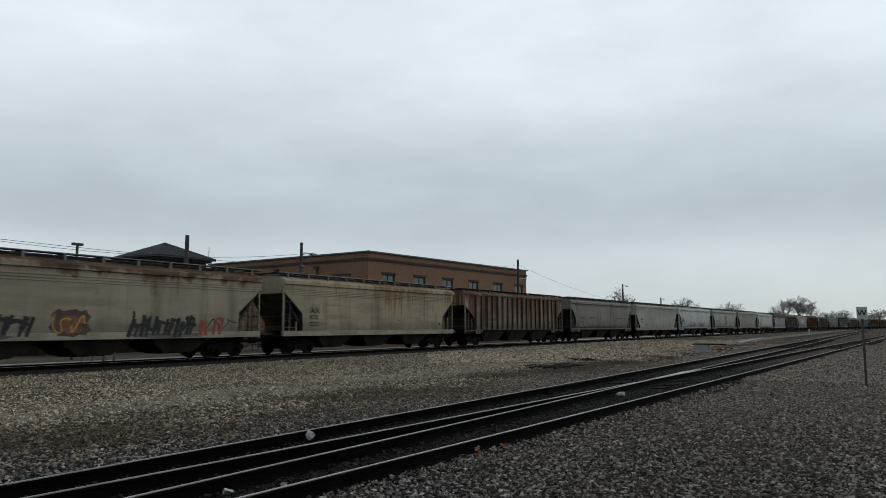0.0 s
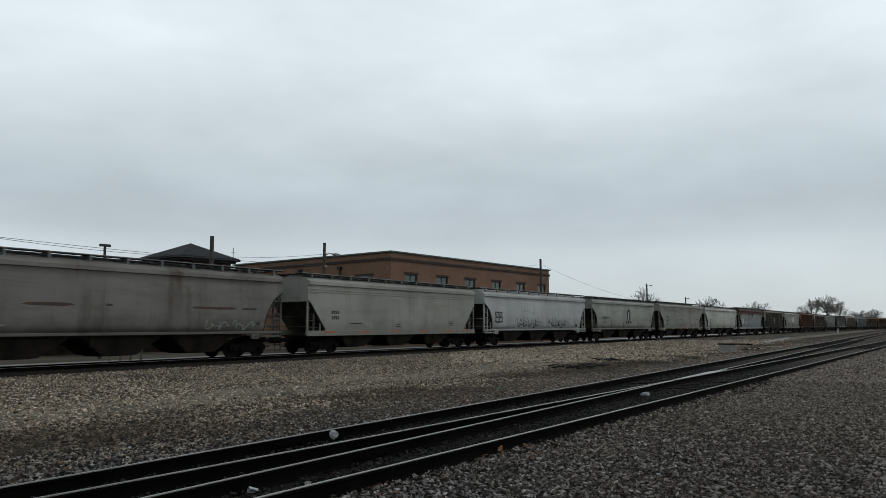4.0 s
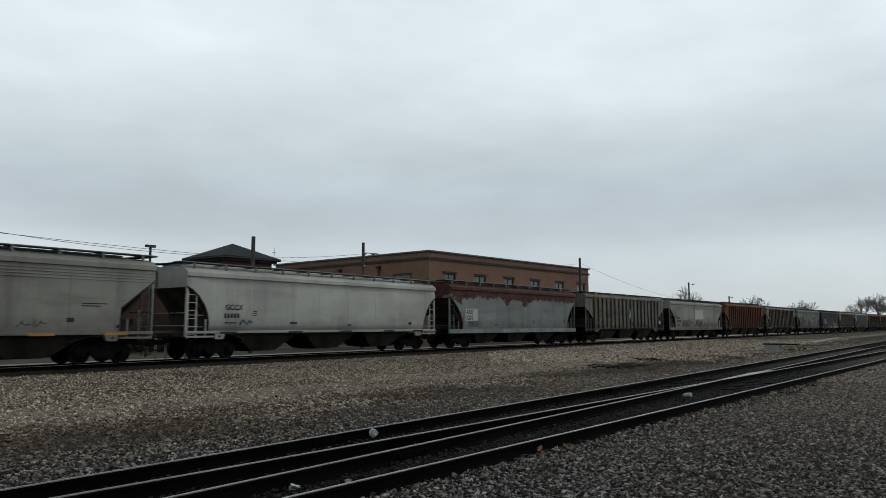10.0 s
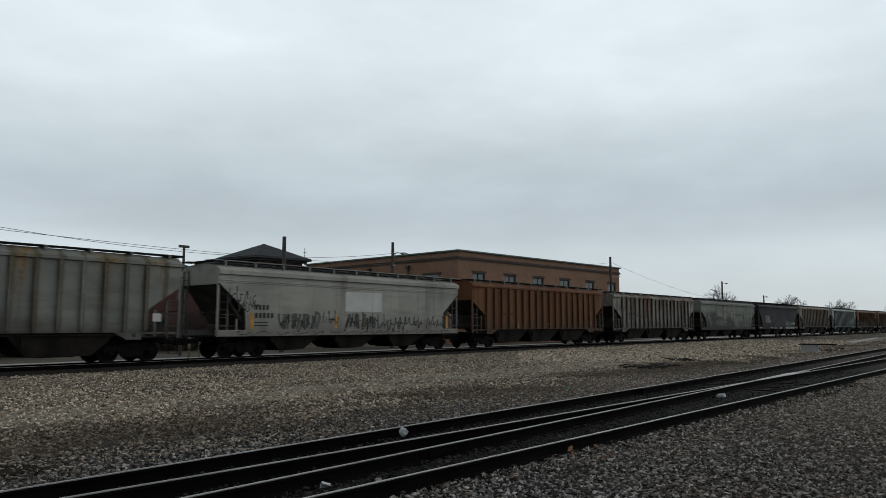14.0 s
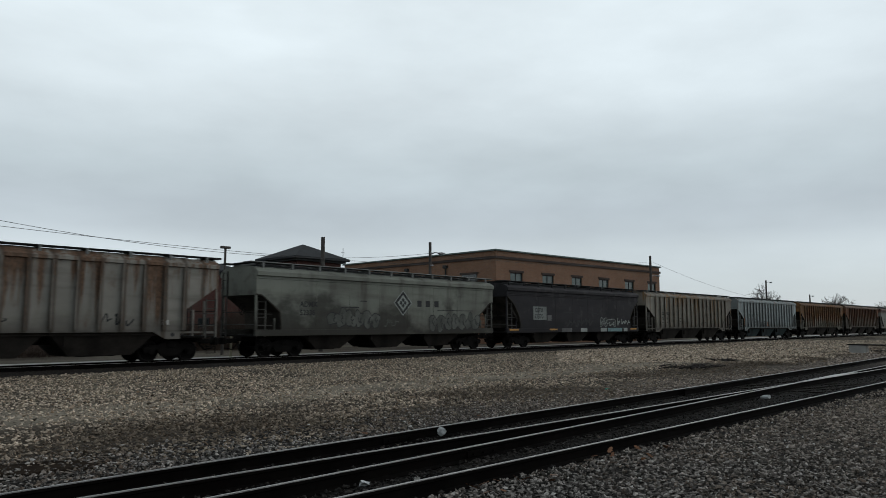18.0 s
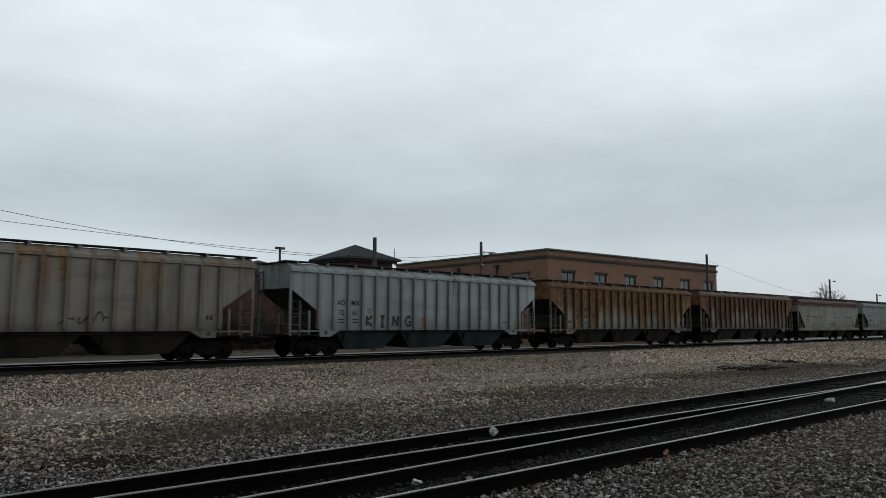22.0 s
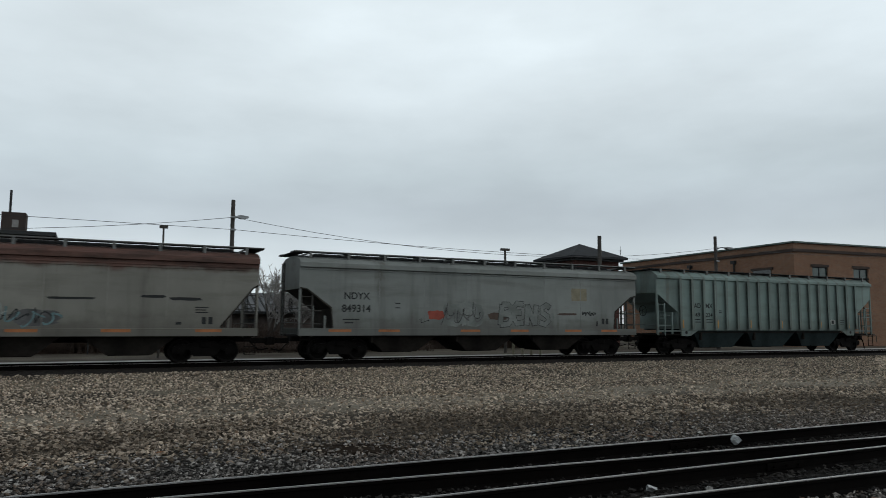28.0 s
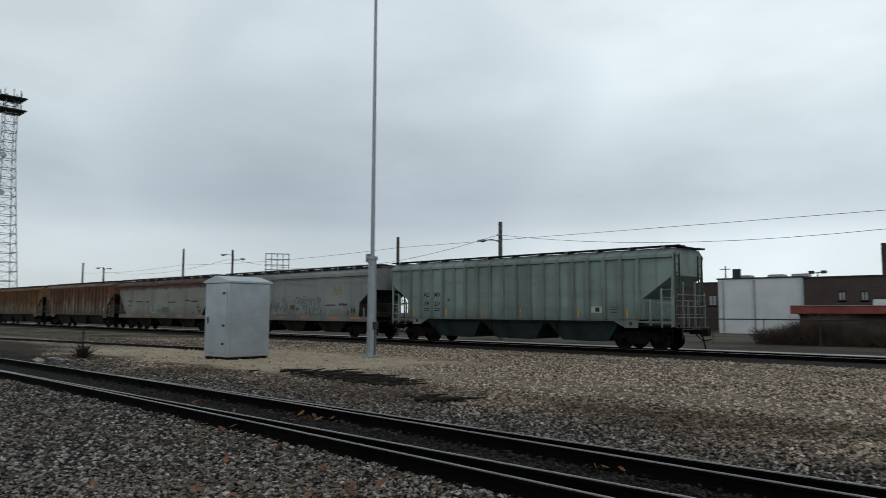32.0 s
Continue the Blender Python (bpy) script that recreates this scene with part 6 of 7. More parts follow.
         text=[("AD", 0.155, 2.52, 0.36), ("MX", 0.205, 2.52, 0.36), ("49", 0.155, 2.02, 0.36), ("234", 0.205, 2.02, 0.34)], bars=[(0.772, 1.7, 0.22, 0.2), (0.7865, 1.7, 0.22, 0.2), (0.155, 1.85, 0.4, 0.05), (0.205, 1.85, 0.5, 0.05), (0.155, 1.72, 0.4, 0.05), (0.205, 1.72, 0.55, 0.05), (0.83, 1.9, 0.45, 0.03), (0.83, 1.78, 0.4, 0.03), (0.83, 1.66, 0.3, 0.03), (0.25, 2.35, 0.2, 0.05), (0.25, 2.25, 0.2, 0.05)],
         panels=[(0.769, 1.66, 0.6, 0.28, W)], stripes=(-0.86, -0.51, -0.23, 0.07, 0.39, 0.79), stripe_mat=Y, stripe_z=1.85, stripe_w=0.04),
]
# where each car's leading end stands on the line at the start, in metres along it
NOSE = [9.79, 30.25, 50.53, 71.56, 92.17, 111.8, 132.84, 153.58, 174.2, 194.93, 215.28, 235.66, 255.69, 276.22, 296.7, 316.5, 336.05, 356.3, 376.3, 396.4, 416.5, 435.53, 454.94]
TRAIN = []
for k, (spec, nose) in enumerate(zip(CARS, NOSE)):
    L = spec["L"]
    s = dict(spec)
    for key in ("text",):
        s[key] = [(a, (f - 0.5) * L, z, q) for a, f, z, q in spec.get(key, ())]
    for key in ("marks",):
        s[key] = [(a, (f - 0.5) * L, z, q) for a, f, z, q in spec.get(key, ())]
    s["pieces"] = [(q[0], (q[1] - 0.5) * L, *q[2:]) for q in spec.get("pieces", ())]
    for key in ("bars", "panels"):
        s[key] = [((q[0] - 0.5) * L, *q[1:]) for q in spec.get(key, ())]
    for key in ("fills", "tags"):
        s[key] = [((q[0] - 0.5) * L, (q[1] - 0.5) * L, *q[2:]) for q in spec.get(key, ())]
    car = hopper_car(s, L, k + 1)
    TRAIN.append((car, nose + L / 2))


def train_shift(t):
    return 15.461 * t + 0.002956 * t * t - 0.00034 * t ** 3


def on_line(x):
    slope = main_line(x + 1.0) - main_line(x - 1.0)
    return pose(x, main_line(x), MAIN_TOP, 0, 0, math.degrees(math.atan2(slope, 2.0)))


def motions():
    for car, x in TRAIN:
        walk(car, [(t, on_line(x - train_shift(t))) for t in range(33)])


# ---- poles, wires, lamps ----
POLE_Y = 38.0


def cobra(bm, x, z, d):
    """A lamp arm and head reaching d metres along the street line."""
    s = 1 if d > 0 else -1
    bar(bm, (x, 0, z - 0.25), (x + d * 0.5, 0, z), 0.03)
    bar(bm, (x + d * 0.5, 0, z), (x + d, 0, z), 0.03)
    prism(bm, [(x + d - s * 0.05, z - 0.03), (x + d + s * 0.18, z + 0.07), (x + d + s * 0.62, z + 0.03), (x + d + s * 0.66, z - 0.05), (x + d + s * 0.3, z - 0.13)], -0.13, 0.13)


def pole(x, y, top, label, r=0.15, arms=(), tee=0.0, pins=()):
    p = thing("utility_pole", pose(x, y, -0.15), label, "utility pole", "poles along the street")
    bm = nb()
    bar(bm, (0, 0, 0), (0, 0, top + 0.15), r, 10, r * 0.75)
    part("shaft", bm, M_POLE, p)
    for d, z in arms:
        bm = nb()
        cobra(bm, 0, z + 0.15, d)
        part("street_light", bm, M_LAMPGREY, p, "grey cobra-head street light")
    if tee:
        bm = nb()
        box(bm, -tee / 2, tee / 2, -0.1, 0.1, top + 0.05, top + 0.19, 0.01)
        part("cap", bm, M_POLE, p)
    for z in pins:
        bm = nb()
        bar(bm, (-0.14, -0.2, z + 0.15), (0.14, -0.2, z + 0.15), 0.05, 6)
        bar(bm, (0, -0.22, z + 0.15), (0, -0.1, z + 0.15), 0.03, 6)
        part("insulator", bm, M_LAMPGREY, p)
    return p


WOOD = "tall weathered wooden utility pole with wires"
pole(-103.0, POLE_Y, 8.3, WOOD)
pole(-96.0, POLE_Y, 7.4, "wooden pole with two street lights", 0.14, ((1.6, 7.2), (-1.6, 7.4)))
pole(-74.6, POLE_Y, 8.6, WOOD)
pole(-64.4, POLE_Y, 7.9, "wooden pole with two street lights", 0.15, ((1.5, 6.9), (-1.5, 7.5)))
pole(-40.3, POLE_Y, 7.5, WOOD)
pole(-30.2, POLE_Y, 7.86, "wooden pole with a street light and wires", 0.17, ((-1.3, 6.7),), pins=(6.95, 6.58))
pole(6.43, POLE_Y, 8.0, "wooden pole with a small street light and wires", 0.14, ((0.15, 7.15),), pins=(7.06, 6.42))
pole(3.1, POLE_Y, 6.4, "thin pole with a flat cap", 0.06, tee=0.4)
pole(22.9, POLE_Y, 6.25, "thin pole with a flat cap", 0.09, tee=0.6)
pole(30.2, POLE_Y, 7.5, "bare dark wooden pole", 0.17)
pole(40.75, POLE_Y, 8.07, "wooden pole with a street light and wires", 0.15, ((1.0, 7.3),), pins=(7.2, 6.25))
pole(77.4, 37.4, 9.6, "wooden pole with a street light and wires", 0.17, ((1.6, 7.4),))
pole(119.0, POLE_Y, 8.7, "wooden pole with a street light", 0.16, ((2.0, 8.5),))
pole(142.7, POLE_Y, 7.2, "wooden pole with a street light", 0.16, ((1.6, 7.0),))


def wire(a, b, sag, r=0.018):
    """One sagging cable, a closed tube."""
    bm = nb()
    n, rows = 16, []
    for k in range(n + 1):
        p = Vector(a).lerp(Vector(b), k / n) - Vector((0, 0, sag * 4 * (k / n) * (1 - k / n)))
        rows.append([bm.verts.new(p + Vector((0, r * math.cos(u), r * math.sin(u)))) for u in (0.5, 2.1, 3.7, 5.3)])
    for p, q in zip(rows, rows[1:]):
        for k in range(4):
            bm.faces.new((p[k], p[(k + 1) % 4], q[(k + 1) % 4], q[k]))
    bm.faces.new(rows[0])
    bm.faces.new(rows[-1][::-1])
    solid("overhead_wire", bm, M_WIRE, "thin black overhead cable strung between poles", "cable", "wires along the street")


WY = POLE_Y - 0.22
# a taut cable, and one that swings low between the lamp poles
for xa, za, xb, zb, sag in ((-103.0, 6.9, -74.6, 6.8, 0.3), (-74.6, 6.8, -40.3, 6.66, 0.3), (-40.3, 6.66, 6.43, 6.42, 0.02), (6.43, 6.42, 40.75, 6.25, 0.32),
                            (-96.0, 6.8, -64.4, 7.0, 0.8), (-64.4, 7.0, -30.2, 6.95, 1.6), (-30.2, 6.95, 6.43, 7.06, 1.5), (6.43, 7.06, 40.75, 7.2, 1.25), (40.75, 7.3, 77.4, 8.9, 0.7)):
    wire((xa, WY, za), (xb, WY, zb), sag, 0.013)
wire((77.4, 37.2, 8.9), (119.0, POLE_Y - 0.22, 5.6), 0.6, 0.012)

# ---- buildings ----


def window(parent, x, z, w, h, y, glass=M_GLASS, trim=M_CORNICE, sill=M_STONETRIM):
    """A framed window set in a wall face at local y, looking towards -y."""
    bm = nb()
    f = 0.08
    box(bm, x, x + w, y - 0.03, y + 0.1, z + h - f, z + h)
    box(bm, x, x + w, y - 0.03, y + 0.1, z, z + f)
    box(bm, x, x + f, y - 0.03, y + 0.1, z + f, z + h - f)
    box(bm, x + w - f, x + w, y - 0.03, y + 0.1, z + f, z + h - f)
    box(bm, x + w / 2 - f / 2, x + w / 2 + f / 2, y - 0.02, y + 0.1, z + f, z + h - f)
    win = part("window", bm, trim, parent)
    for a in (x + f, x + w / 2 + f / 2):
        bm = nb()
        box(bm, a, a + w / 2 - 1.5 * f, y + 0.02, y + 0.04, z + f, z + h - f)
        part("pane", bm, glass, win)
    bm = nb()
    box(bm, x - 0.08, x + w + 0.08, y - 0.1, y + 0.1, z - 0.12, z - 0.004)
    part("sill", bm, sill, win)
    return win


def walled(parent, length, depth, height, holes, material, t=0.35):
    """Four walls; holes in the front (y = 0) as x, z, width, height."""
    bm = nb()
    xs = sorted({0.0, length, *[h[0] for h in holes], *[h[0] + h[2] for h in holes]})
    zs = sorted({0.0, height, *[h[1] for h in holes], *[h[1] + h[3] for h in holes]})
    for a, b in zip(xs, xs[1:]):
        for c, d in zip(zs, zs[1:]):
            if not any(h[0] - 1e-4 <= a and b <= h[0] + h[2] + 1e-4 and h[1] - 1e-4 <= c and d <= h[1] + h[3] + 1e-4 for h in holes):
                box(bm, a, b, 0, t, c, d)
    bmesh.ops.remove_doubles(bm, verts=bm.verts, dist=1e-4)
    part("wall", bm, material, parent)
    for x0, x1, y0, y1 in ((0, t, t, depth), (length - t, length, t, depth), (t, length - t, depth - t, depth)):
        bm = nb()
        box(bm, x0, x1, y0, y1, 0, height)
        part("wall", bm, material, parent)
    bm = nb()
    box(bm, t, length - t, t, depth - t, height - 0.5, height - 0.3)
    part("roof", bm, M_SLATE, parent)


def warehouse():
    b = thing("brick_warehouse", pose(52.2, 40.4, -0.15, 0, 0, -4.45), "long orange brick warehouse with a dark cornice and green windows", "building")
    L, D, H = 29.1, 23.6, 8.62
    wins = [(x, 4.95, 1.8, 1.75) for x in (2.0, 6.8, 11.6, 16.5, 21.6, 26.4)]
    walled(b, L, D, H, wins, M_BRICK)
    for x, z, w, h in wins:
        window(b, x, z, w, h, 0.12, M_GREENGLASS, M_CORNICE, M_BRICKDARK)
        bm = nb()
        box(bm, x - 0.15, x + w + 0.15, -0.04, 0.0 - 0.004, z + h, z + h + 0.22)
        part("lintel", bm, M_BRICKDARK, b)
    for x0, x1, y0, y1 in ((-0.12, L + 0.12, -0.12, -0.004), (-0.12, -0.004, 0.0, D + 0.1), (L + 0.004, L + 0.12, 0.0, D + 0.1)):
        bm = nb()
        box(bm, x0, x1, y0, y1, H - 0.72, H - 0.48)
        part("brick_course", bm, M_BRICKDARK, b)
    for x0, x1, y0, y1 in ((-0.2, L + 0.2, -0.2, 0.4), (-0.2, 0.4, 0.4, D + 0.2), (L - 0.4, L + 0.2, 0.4, D + 0.2), (0.4, L - 0.4, D - 0.4, D + 0.2)):
        bm = nb()
        box(bm, x0, x1, y0, y1, H, H + 0.14, 0.02)
        part("coping", bm, M_COPPER, b)
    for y in (6.6, 12.4):
        bm = nb()
        bar(bm, (-0.1, y, 0.2), (-0.1, y, H - 1.2), 0.08)
        box(bm, -0.3, -0.005, y - 0.22, y + 0.22, H - 1.3, H - 1.0)
        part("downspout", bm, M_CORNICE, b)
    bm = nb()
    box(bm, -0.06, -0.006, 2.4, 4.4, 4.9, 6.55)
    part("side_window", bm, M_GLASS, b)
    bm = nb()
    box(bm, -0.12, -0.004, 2.2, 4.6, 6.55, 6.75)
    part("side_lintel", bm, M_BRICKDARK, b)
    return b


def glass_green():
    n = Net("green_tinted_glass")
    v = n.scaled(1, 1, 1)
    return n.end(n.mix(n.ramp(n.noise(v, 0.8, 3.0), 0.3, 0.7), (0.012, 0.03, 0.028), (0.03, 0.06, 0.055)), 0.12, 0.0, 0.7)


M_GREENGLASS = glass_green()
M_COPPER = plain("green_grey_coping", (0.10, 0.14, 0.13), 0.7, var=0.2)
warehouse()


def hip_roof(bm, x0, x1, y0, y1, z0, z1, ridge=0.0):
    cx, cy = (x0 + x1) / 2, (y0 + y1) / 2
    a = [bm.verts.new(p) for p in ((x0, y0, z0), (x1, y0, z0), (x1, y1, z0), (x0, y1, z0))]
    lo = [bm.verts.new((v.co.x, v.co.y, z0 - 0.18)) for v in a]
    t = [bm.verts.new((cx - ridge, cy, z1)), bm.verts.new((cx + ridge, cy, z1))] if ridge else [bm.verts.new((cx, cy, z1))] * 2
    if ridge:
        bm.faces.new((a[0], a[1], t[1], t[0]))
        bm.faces.new((a[1], a[2], t[1]))
        bm.faces.new((a[2], a[3], t[0], t[1]))
        bm.faces.new((a[3], a[0], t[0]))
    else:
        for k in range(4):
            bm.faces.new((a[k], a[(k + 1) % 4], t[0]))
    for k in range(4):
        bm.faces.new((a[k], lo[k], lo[(k + 1) % 4], a[(k + 1) % 4]))
    bm.faces.new(lo)


def yard_tower():
    b = thing("yard_office_tower", pose(35.2, 47.6, -0.15, 0, 0, 0), "square red brick yard tower with a charcoal hipped roof", "building")
    walled(b, 4.6, 4.6, 7.15, [(0.9, 4.3, 1.1, 1.3), (2.6, 4.3, 1.1, 1.3)], M_BRICKRED)
    for x in (0.9, 2.6):
        window(b, x, 4.3, 1.1, 1.3, 0.12)
    bm = nb()
    hip_roof(bm, -0.55, 5.15, -0.55, 5.15, 7.35, 8.66)
    part("roof", bm, M_SLATE, b, "charcoal shingled hip roof")
    bm = nb()
    box(bm, -0.3, 4.9, -0.3, 4.9, 7.0, 7.16)
    part("soffit", bm, M_CORNICE, b)
    bm = nb()
    bar(bm, (5.0, 0.2, 7.3), (5.0, 0.2, 8.4), 0.025)
    bar(bm, (4.8, 0.2, 8.0), (5.2, 0.2, 8.0), 0.015)
    part("antenna", bm, M_CORNICE, b)


yard_tower()


def gatehouse():
    b = thing("brick_gatehouse", pose(27.2, 50.0, -0.15), "red brick gatehouse with a charcoal hipped roof behind the hedge", "building")
    wins = [(0.8, 1.0, 1.0, 1.3), (2.7, 1.0, 1.0, 1.3)]
    walled(b, 4.6, 4.6, 5.75, wins, M_BRICKRED)
    for q in wins:
        window(b, *q, 0.12)
    bm = nb()
    hip_roof(bm, -0.55, 5.15, -0.55, 5.15, 5.95, 6.95)
    part("roof", bm, M_SLATE, b, "charcoal shingled hip roof")
    bm = nb()
    box(bm, -0.3, 4.9, -0.3, 4.9, 5.6, 5.76)
    part("soffit", bm, M_CORNICE, b)


gatehouse()


def prism_seam(x):
    """One raised seam on the street side of the roof, from eave to ridge."""
    bm = nb()
    p = [bm.verts.new((x + d, y, z + u)) for d in (0.0, 0.1) for y, z in ((-0.5, 2.5), (3.0, 3.85)) for u in (-0.01, 0.05)]
    for q in ((0, 1, 3, 2), (4, 6, 7, 5), (0, 4, 5, 1), (2, 3, 7, 6), (1, 5, 7, 3), (0, 2, 6, 4)):
        bm.faces.new([p[i] for i in q])
    return bm


def shed():
    b = thing("storage_shed", pose(5.4, 48.0, -0.15), "long low brown shed with a grey seamed metal roof", "building")
    doors = [(3.4, 0.0, 1.0, 2.05), (11.5, 0.0, 2.4, 2.2)]
    walled(b, 17.8, 6.0, 2.5, doors, M_SHEDWALL, 0.2)
    for x, z, w, h in doors:
        bm = nb()
        box(bm, x + 0.02, x + w - 0.02, 0.08, 0.14, z, h - 0.02)
        part("door", bm, M_CORNICE, b)
    bm = nb()
    a = [bm.verts.new((x, y, z)) for x in (-0.4, 18.2) for y, z in ((-0.5, 2.5), (3.0, 3.85), (6.5, 2.5), (6.5, 2.4), (3.0, 3.73), (-0.5, 2.4))]
    for k in range(6):
        bm.faces.new((a[k], a[(k + 1) % 6], a[6 + (k + 1) % 6], a[6 + k]))
    bm.faces.new(a[:6])
    bm.faces.new(a[6:])
    roof = part("roof", bm, M_SHINGLE, b, "pale grey standing-seam metal roof")
    for k in range(42):
        x = -0.3 + k * 0.44
        part("roof_seam", prism_seam(x), M_CORNICE, roof)
    for x in (0.0, 17.6):
        bm = nb()
        f = [[bm.verts.new((x + d, y, z)) for y, z in ((0.0, 2.5), (3.0, 3.68), (6.0, 2.5))] for d in (0.0, 0.2)]
        bm.faces.new(f[0])
        bm.faces.new(f[1])
        for k in range(3):
            bm.faces.new((f[0][k], f[0][(k + 1) % 3], f[1][(k + 1) % 3], f[1][k]))
        part("gable", bm, M_SHEDWALL, b)
    bm = nb()
    box(bm, -0.42, 18.22, -0.58, -0.504, 2.36, 2.52)
    part("gutter", bm, M_CORNICE, b)
    board = thing("notice_board", pose(7.1, 46.6, -0.15), "pale yellow board with dark lines of writing on two posts", "sign")
    bm = nb()
    box(bm, -0.62, 0.62, -0.03, 0.03, 2.4, 3.3, 0.01)
    face = part("board", bm, M_BOLLARD, board)
    for k in range(3):
        part("writing_line", box(nb(), -0.5, 0.5 - 0.12 * k, -0.036, -0.031, 2.58 + 0.22 * k, 2.66 + 0.22 * k), M_CORNICE, face)
    for x in (-0.5, 0.5):
        part("post", bar(nb(), (x, 0.06, 0), (x, 0.06, 3.2), 0.035), M_CORNICE, board)


M_SHEDWALL = plain("dark_brown_siding", (0.075, 0.058, 0.05), 0.8, var=0.15, scale=0.8)
shed()


def hotel():
    b = thing("old_brick_hotel", pose(-18.4, 140, -0.15), "tall dark red brick block with stone quoins and rooftop house", "building")
    L, D, H = 11.8, 48.0, 16.8
    wins = [(L * f, z, 1.15, 1.65) for f in (0.075, 0.185, 0.665, 0.785) for z in (4.4, 7.4, 9.9, 12.35)]
    walled(b, L, D, H, wins, M_HOTELBRICK)
    for x, z, w, h in wins:
        window(b, x, z, w, h, 0.1, M_GLASS, M_STONETRIM)
    for x0 in (-0.04, L - 0.45):
        for k in range(20):
            bm = nb()
            box(bm, x0, x0 + (0.5 if k % 2 else 0.36), -0.05, -0.004, 0.6 + k * 0.68, 1.02 + k * 0.68)
            part("quoin", bm, M_STONETRIM, b)
    bm = nb()
    box(bm, -0.08, L + 0.08, -0.1, -0.004, H - 1.5, H - 0.55)
    part("frieze", bm, M_STONETRIM, b, "pale stone frieze")
    bm = nb()
    box(bm, L + 0.004, L + 0.1, -0.1, D, H - 1.5, H - 0.55)
    part("frieze", bm, M_STONETRIM, b, "pale stone frieze")
    for q in ((-0.6, L + 0.7, -0.7, 0.4), (L - 0.3, L + 0.7, 0.4, D + 0.5), (-0.6, 0.3, 0.4, D + 0.5)):
        bm = nb()
        box(bm, *q, H - 0.5, H + 0.2, 0.05)
        part("cornice", bm, M_CORNICE, b)
    for k in range(9):
        for z in (7.4, 9.9, 12.35):
            bm = nb()
            box(bm, L + 0.006, L + 0.06, 2.0 + k * 5.0, 3.2 + k * 5.0, z, z + 1.65)
            part("side_window", bm, M_GLASS, b)
    bm = nb()
    box(bm, L * 0.34, L * 0.65, 2, 6, H + 0.0, H + 3.6)
    part("roof_house", bm, M_BRICKDARK, b)
    bm = nb()
    box(bm, L * 0.48, L * 0.56, 1.93, 1.99, H + 1.0, H + 2.3)
    part("roof_window", bm, M_STONETRIM, b)
    bm = nb()
    box(bm, L * 0.04, L * 0.125, 3, 4, H, H + 3.5)
    part("chimney", bm, M_BRICKDARK, b)
    bm = nb()
    bar(bm, (L * 0.43, 4, H + 3.6), (L * 0.43, 4, H + 7.7), 0.2, 8)
    part("flue_pipe", bm, M_CORNICE, b)


hotel()


def flat_block(name, x, y, L, D, H, mat, label, wins=(), cap=M_CORNICE):
    b = thing(name, pose(x, y, -0.15), label, "building")
    walled(b, L, D, H, list(wins), mat, 0.3)
    for q in wins:
        window(b, *q, 0.1, M_PALEGLASS)
    for q in ((-0.1, L + 0.1, -0.1, 0.3), (-0.1, 0.3, 0.3, D), (L - 0.3, L + 0.1, 0.3, D)):
        bm = nb()
        box(bm, *q, H, H + 0.12, 0.02)
        part("coping", bm, cap, b)
    return b


flat_block("green_annex", 32.0, 50.6, 3.1, 4.0, 5.0, M_DARKGREEN, "dark green flat-roofed annex between the brick buildings")
M_PALEGLASS = plain("pale_blind_glass", (0.30, 0.31, 0.32), 0.25, var=0.1, bump=0.02)
white = flat_block("white_painted_store", -27.6, 68.0, 7.6, 10, 5.1, M_PAINTWHITE, "white painted flat-roofed building with pipes and roof units")
for x in (0.5, 3.4):
    bm = nb()
    bar(bm, (x, -0.08, 0.2), (x, -0.08, 5.0), 0.07)
    part("wall_pipe", bm, M_LAMPGREY, white)
for x in (0.9, 3.9, 6.0):
    bm = nb()
    box(bm, x, x + 1.4, 2, 3.2, 4.9, 5.55, 0.05)
    part("roof_unit", bm, M_LAMPGREY, white)
bm = nb()
bar(bm, (0.6, 0.4, 5.1), (0.6, 0.4, 6.4), 0.06)
box(bm, 1.2, 1.9, 0.5, 0.9, 5.1, 6.1, 0.05)
bar(bm, (0.1, 0.4, 6.1), (1.1, 0.4, 6.1), 0.04)
part("roof_vent", bm, M_CORNICE, white)
dark = flat_block("brown_brick_store", -42.0, 80.0, 18.0, 14, 5.3, M_BRICKDARK, "low dark brown brick building with pale windows", [(7.0, 2.75, 0.9, 1.2), (8.4, 2.75, 0.9, 1.2)])
store = flat_block("brown_brick_store", -19.9, 67.7, 12.0, 12, 5.0, M_BRICKDARK, "dark brown brick building with a rooftop floodlight and chimney", [(2.7, 3.0, 0.6, 0.8), (4.4, 3.0, 0.6, 0.8), (7.4, 3.0, 0.6, 0.8)])
bm = nb()
bar(bm, (0.9, 1.0, 5.0), (0.9, 1.0, 5.55), 0.05)
bar(bm, (0.4, 1.0, 5.5), (1.4, 1.0, 5.5), 0.04)
for x in (0.4, 1.4):
    box(bm, x - 0.22, x + 0.22, 0.8, 1.15, 5.42, 5.68, 0.03)
part("roof_floodlight", bm, M_CORNICE, store)
bm = nb()
box(bm, 5.2, 6.5, 4.2, 5.5, 4.6, 8.1, 0.03)
part("chimney", bm, M_BRICKDARK, store)
red = flat_block("red_trimmed_depot", -18.6, 62.0, 13.0, 6, 1.75, M_BRICKDARK, "low dark building with a red fascia band", [(9.6, 0.6, 0.6, 0.9)])
bm = nb()
box(bm, -0.5, 13.5, -0.7, 6.4, 1.88, 2.48, 0.03)
part("fascia", bm, M_REDROOF, red, "faded red metal roof edge")
bm = nb()
box(bm, -0.55, 13.55, -0.75, 6.45, 2.484, 2.55)
part("roof_edge", bm, M_STONETRIM, red)
